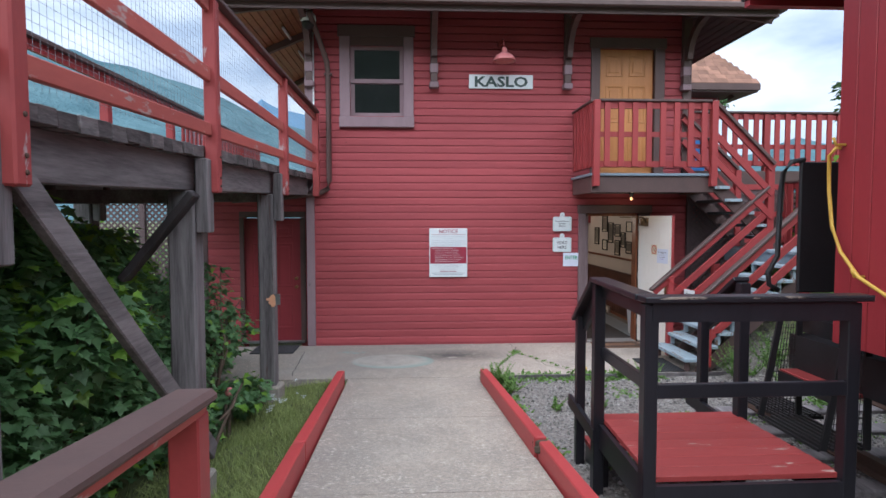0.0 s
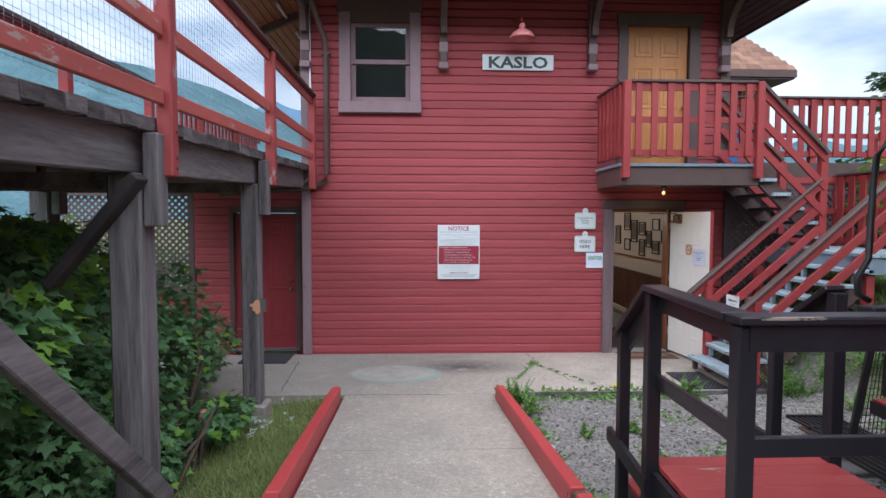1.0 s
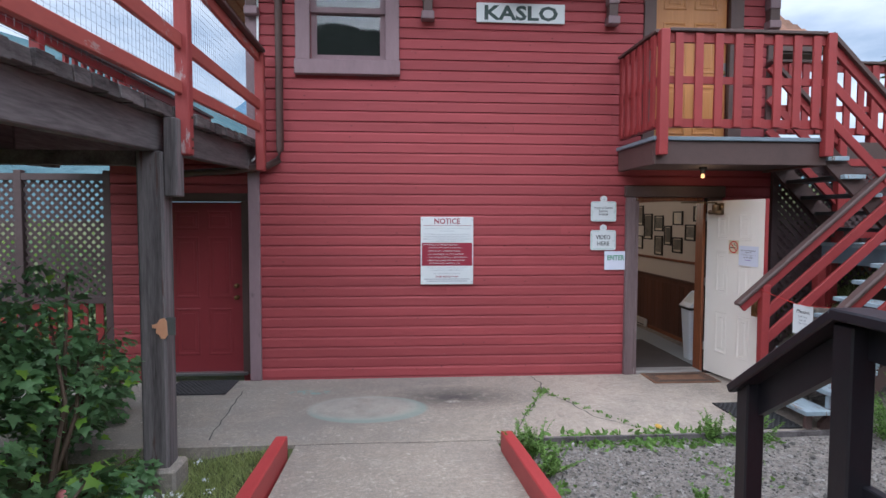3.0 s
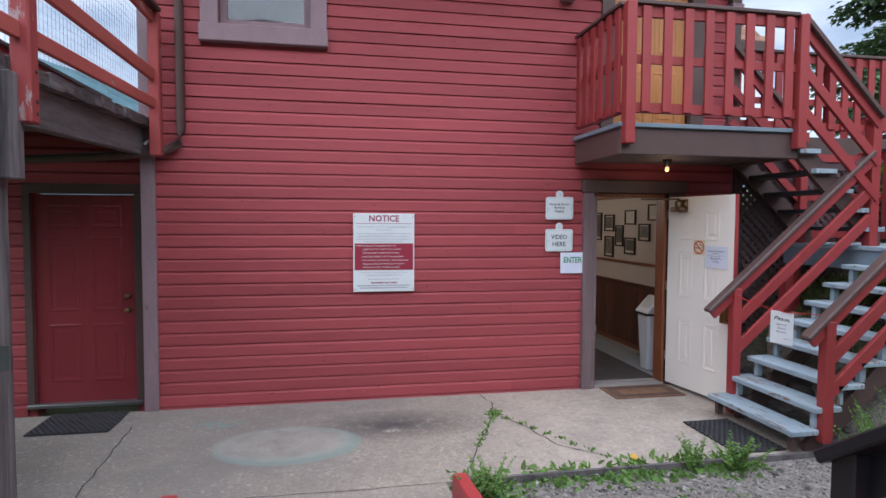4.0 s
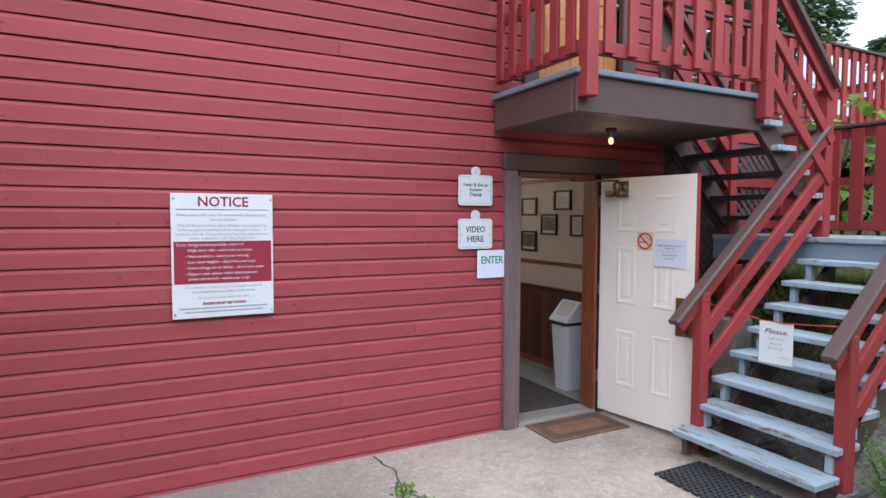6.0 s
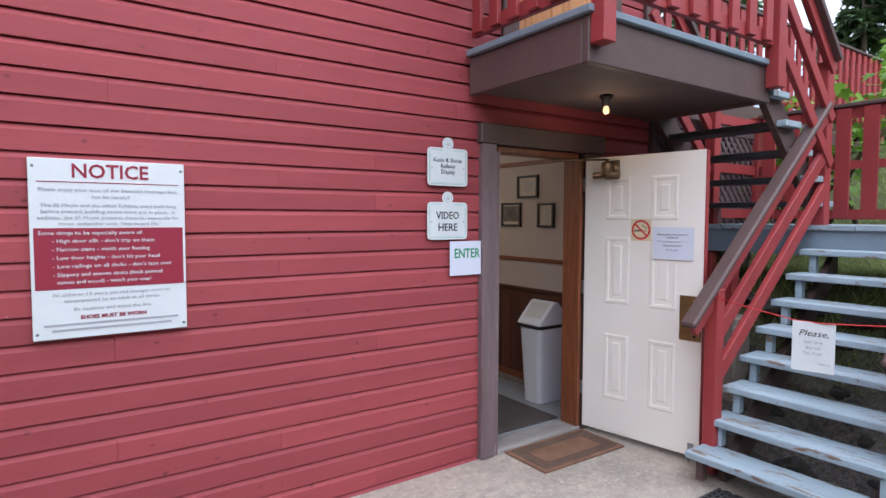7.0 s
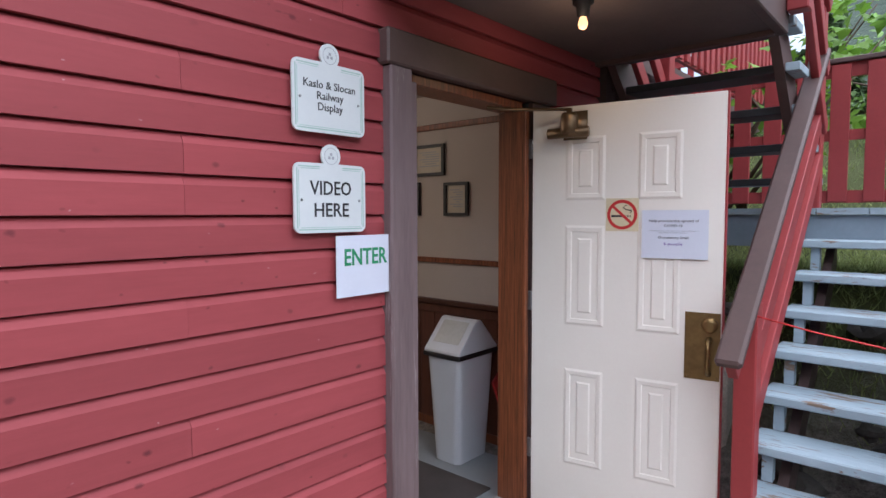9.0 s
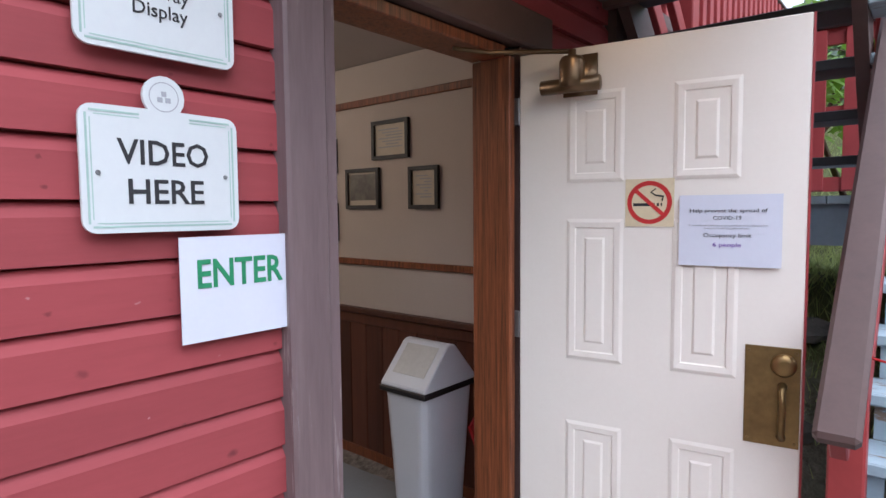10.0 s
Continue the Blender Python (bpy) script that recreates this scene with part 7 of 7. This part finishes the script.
rg = random.Random(41)
lawn = [(rg.uniform(-2.2, -0.98), rg.uniform(1.5, 7.5)) for _ in range(2600)]
tufts("grass", lawn, M_GRASS, BLADE, "uneven green grass strip beside the walkway", "grass", (0.05, 0.13), 0.8, 9, 42, 0.06)
bank = [(rg.uniform(5.0, 7.4) if rg.random() < 0.6 else rg.uniform(7.4, 11.0), rg.uniform(7.0, 10.5)) for _ in range(2600)]
tufts("bank_grass", bank, M_GRASS, BLADE, "green grass on the bank behind the stairs", "grass", (0.05, 0.12), 0.8, 9, 43, 0.08)
edge = [(rg.uniform(0.98, 3.3), 7.56 + rg.gauss(0, 0.05)) for _ in range(64)] + [(rg.uniform(1.0, 1.25), rg.uniform(4.5, 7.4)) for _ in range(46)]
tufts("plantain", edge, M_WEED, OVAL, "broad-leaved weeds along the concrete edge", "weeds", (0.03, 0.085), 2.2, 14, 44, 0.06)
patch = [(rg.uniform(1.2, 5.3), rg.uniform(4.8, 7.2)) for _ in range(16)]
yard = [(px + rg.gauss(0, 0.14), py + rg.gauss(0, 0.10)) for px, py in patch for _ in range(7)]
tufts("yard_weeds", yard, M_WEED, OVAL, "scattered low weeds in the gravel", "weeds", (0.02, 0.065), 1.8, 13, 45, 0.07)
tufts("crack_weeds", [(1.60 + rg.gauss(0, 0.05), 8.97 + rg.gauss(0, 0.04)) for _ in range(9)] + [(1.26 + 0.34 * u, 8.25 + 0.7 * u) for u in np.linspace(0, 1, 8)] + [(1.62 + 0.6 * u, 8.95 - 1.1 * u) for u in np.linspace(0, 1, 9)], M_WEED, OVAL, "small weeds growing in the concrete crack", "weeds", (0.015, 0.045), 1.2, 12, 46, 0.022)


def feather(at, n, height, spread, seed, label):
    """A bushy weed: upright stems set with many small leaflets."""
    rng = random.Random(seed)
    w = thing("tall_weed", (at[0], at[1], 0), label, "weed", "tall weeds")
    z0 = max(ground_z(*at), -0.03)
    pl = []
    bm = bmesh.new()
    for _ in range(n):
        root = Vector((at[0] + rng.gauss(0, spread * 0.4), at[1] + rng.gauss(0, spread * 0.4), z0))
        tip = root + Vector((rng.gauss(0, spread), rng.gauss(0, spread), height * rng.uniform(0.6, 1.1)))
        tube(bm, [root, root.lerp(tip, 0.5) + Vector((0, 0, 0.02)), tip], [0.004, 0.003, 0.001], 4)
        for k in range(46):
            u = 0.12 + 0.88 * k / 46
            a = rng.uniform(0, 6.28)
            pl.append((root.lerp(tip, u), (math.cos(a), math.sin(a), 0.5), rng.uniform(0.016, 0.042) * (1.25 - 0.6 * u), rng.uniform(-1, 1)))
    part("stalk", bm, M_WEED, w)
    leaves("foliage", pl, OVAL, M_WEED, w)


for k, (x, y, n, h, sp) in enumerate(((1.08, 7.35, 24, 0.27, 0.12), (1.18, 7.0, 12, 0.22, 0.10), (2.78, 7.56, 14, 0.24, 0.08), (3.12, 7.52, 18, 0.25, 0.11), (4.35, 7.38, 30, 0.42, 0.17), (4.75, 7.40, 30, 0.48, 0.2), (5.15, 7.3, 26, 0.42, 0.2), (4.7, 6.9, 14, 0.26, 0.15), (5.5, 7.1, 26, 0.40, 0.22), (3.25, 6.6, 9, 0.14, 0.08), (2.1, 6.4, 8, 0.12, 0.07), (1.6, 6.3, 6, 0.14, 0.06), (-1.95, 7.0, 10, 0.25, 0.1), (4.1, 6.4, 12, 0.2, 0.1), (5.9, 7.6, 20, 0.4, 0.2), (4.6, 6.2, 14, 0.25, 0.14))):
    feather((x, y), n, h, sp, 60 + k, "feathery green weed growing at the gravel edge")
stub = thing("pipe_stub", (-2.0, 6.25, -0.1), "short orange-red pipe stub leaning among the leaves", "pipe")
pipe("pipe", [(-1.985, 6.30, -0.12), (-1.98, 6.25, 0.18)], 0.034, M_GREYSILL, stub, "grey lower end", 12)
pipe("cap", [(-1.98, 6.25, 0.18), (-1.978, 6.235, 0.30)], 0.037, M_PINK, stub, "orange-red painted end", 12)
dand = thing("dandelion", (2.28, 7.55, 0), "single yellow dandelion flower among the weeds", "flower")
bm = bmesh.new()
tube(bm, [(2.28, 7.55, -0.03), (2.285, 7.55, 0.10)], 0.003, 5)
part("stalk", bm, M_WEED, dand)
bm = bmesh.new()
lathe(bm, [(0.006, 0), (0.026, 0.012), (0.030, 0.02), (0.018, 0.028), (0.004, 0.03)], 14, pose(2.285, 7.55, 0.10, 20, 0, 0))
part("flower_head", bm, M_YELLOW, dand)
bm = bmesh.new()
rw = random.Random(77)
heads = [(-1.62 + rw.gauss(0, 0.14), 6.62 + rw.gauss(0, 0.2), rw.uniform(0.08, 0.30)) for _ in range(17)]
for k in range(170):
    x, y, h = heads[k % 17]
    x, y = x + rw.gauss(0, 0.014), y + rw.gauss(0, 0.014)
    z = ground_z(x, y) + h + rw.gauss(0, 0.008)
    bmesh.ops.create_icosphere(bm, subdivisions=1, radius=rw.uniform(0.004, 0.007), matrix=Matrix.Translation((x, y, z)))
tagged(part("white_blossoms", bm, M_WHITE), "tiny white blossoms beside the post footing", "flowers", "", "stuff")

# ---- stones ----
OCTA = [(1, 0, 0), (-1, 0, 0), (0, 1, 0), (0, -1, 0), (0, 0, 1), (0, 0, -1)]
OFACE = [(0, 2, 4), (2, 1, 4), (1, 3, 4), (3, 0, 4), (2, 0, 5), (1, 2, 5), (3, 1, 5), (0, 3, 5)]


def pebbles():
    rng = random.Random(90)
    verts, faces = [], []
    for _ in range(26000):
        x, y = rng.uniform(1.0, 6.0), rng.uniform(2.5, 7.55)
        if y > 7.0 and x > 4.6:
            continue
        z = ground_z(x, y)
        r = rng.uniform(0.006, 0.016) if rng.random() < 0.955 else rng.uniform(0.018, 0.036)
        m = Euler((rng.uniform(0, 6), rng.uniform(0, 6), rng.uniform(0, 6))).to_matrix()
        b = len(verts)
        for v in OCTA:
            q = m @ (Vector(v) * r * rng.uniform(0.7, 1.2))
            verts.append((x + q.x, y + q.y, z + 0.3 * r + 0.65 * q.z))
        faces += [tuple(b + i for i in f) for f in OFACE]
    me = bpy.data.meshes.new("gravel")
    me.from_pydata(verts, [], faces)
    me.materials.append(M_STONE)
    tagged(new("gravel", me), "loose grey gravel stones over the yard", "gravel", "", "stuff")


pebbles()


def rock(at, r, seed):
    rng = random.Random(seed)
    bm = bmesh.new()
    bmesh.ops.create_icosphere(bm, subdivisions=2, radius=1.0)
    sx, sy, sz = rng.uniform(0.8, 1.3), rng.uniform(0.8, 1.3), rng.uniform(0.5, 0.8)
    for v in bm.verts:
        k = 1 + 0.45 * noise.noise(v.co * 1.3 + Vector((seed, 0, 0)))
        v.co = Vector((v.co.x * sx, v.co.y * sy, v.co.z * sz)) * r * k + Vector(at)
    tagged(part("rock", bm, M_ROCK), "rough grey rock on the earth under the stairs", "rock", "rocks under the stairs")


rr = random.Random(5)
for k in range(34):
    x, y = rr.uniform(4.2, 5.5), rr.uniform(7.7, 9.4)
    r = rr.uniform(0.04, 0.15)
    rock((x, y, ground_z(x, y) + r * 0.2), r, k + 1)


# ---- distance ----
def hills(name, r0, r1, a0, a1, elev, material, label, rough, seed, steps=220, rows=14):
    """A band of hills seen over azimuths a0 to a1 (degrees from +y, to the right positive)."""
    verts, faces = [], []
    for i in range(steps + 1):
        a = a0 + (a1 - a0) * i / steps
        e = elev(a)
        for j in range(rows + 1):
            u = j / rows
            r = r0 + (r1 - r0) * u
            h = r1 * math.tan(radians(e)) * (u ** 1.25)
            n1 = noise.fractal(Vector((a * 0.12 + seed, u * 3.0, 0.0)), 1.0, 2.0, 6)
            h *= 1 + rough * n1 * (0.4 + 0.6 * u)
            verts.append((r * math.sin(radians(a)), r * math.cos(radians(a)), h - 30 * (1 - u)))
    w = rows + 1
    for i in range(steps):
        for j in range(rows):
            faces.append((i * w + j, (i + 1) * w + j, (i + 1) * w + j + 1, i * w + j + 1))
    me = bpy.data.meshes.new(name)
    me.from_pydata(verts, [], faces)
    for p in me.polygons:
        p.use_smooth = True
    me.materials.append(material)
    tagged(new(name, me), label, "mountain", "", "structure")


def ridge(*pairs):
    return lambda a: float(np.interp(a, pairs[::2], pairs[1::2]))


# The far ridge and peak carry their haze in the material colour.
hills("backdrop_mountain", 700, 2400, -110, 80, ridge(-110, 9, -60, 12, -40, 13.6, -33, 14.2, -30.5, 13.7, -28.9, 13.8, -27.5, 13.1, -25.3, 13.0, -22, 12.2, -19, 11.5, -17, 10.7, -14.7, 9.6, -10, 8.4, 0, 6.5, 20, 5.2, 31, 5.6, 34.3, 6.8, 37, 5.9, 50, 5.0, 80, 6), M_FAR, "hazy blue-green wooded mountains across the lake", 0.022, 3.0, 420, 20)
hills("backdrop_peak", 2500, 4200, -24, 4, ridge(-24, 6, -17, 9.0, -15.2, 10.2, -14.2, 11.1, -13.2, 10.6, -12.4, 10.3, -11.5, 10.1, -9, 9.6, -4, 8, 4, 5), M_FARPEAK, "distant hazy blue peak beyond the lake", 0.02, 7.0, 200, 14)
hills("backdrop_hill", 90, 420, 80, 280, lambda a: 17.6 + 1.2 * math.sin(a * 0.21), M_FOREST, "dark forested hillside behind the yard", 0.07, 11.0, 500)
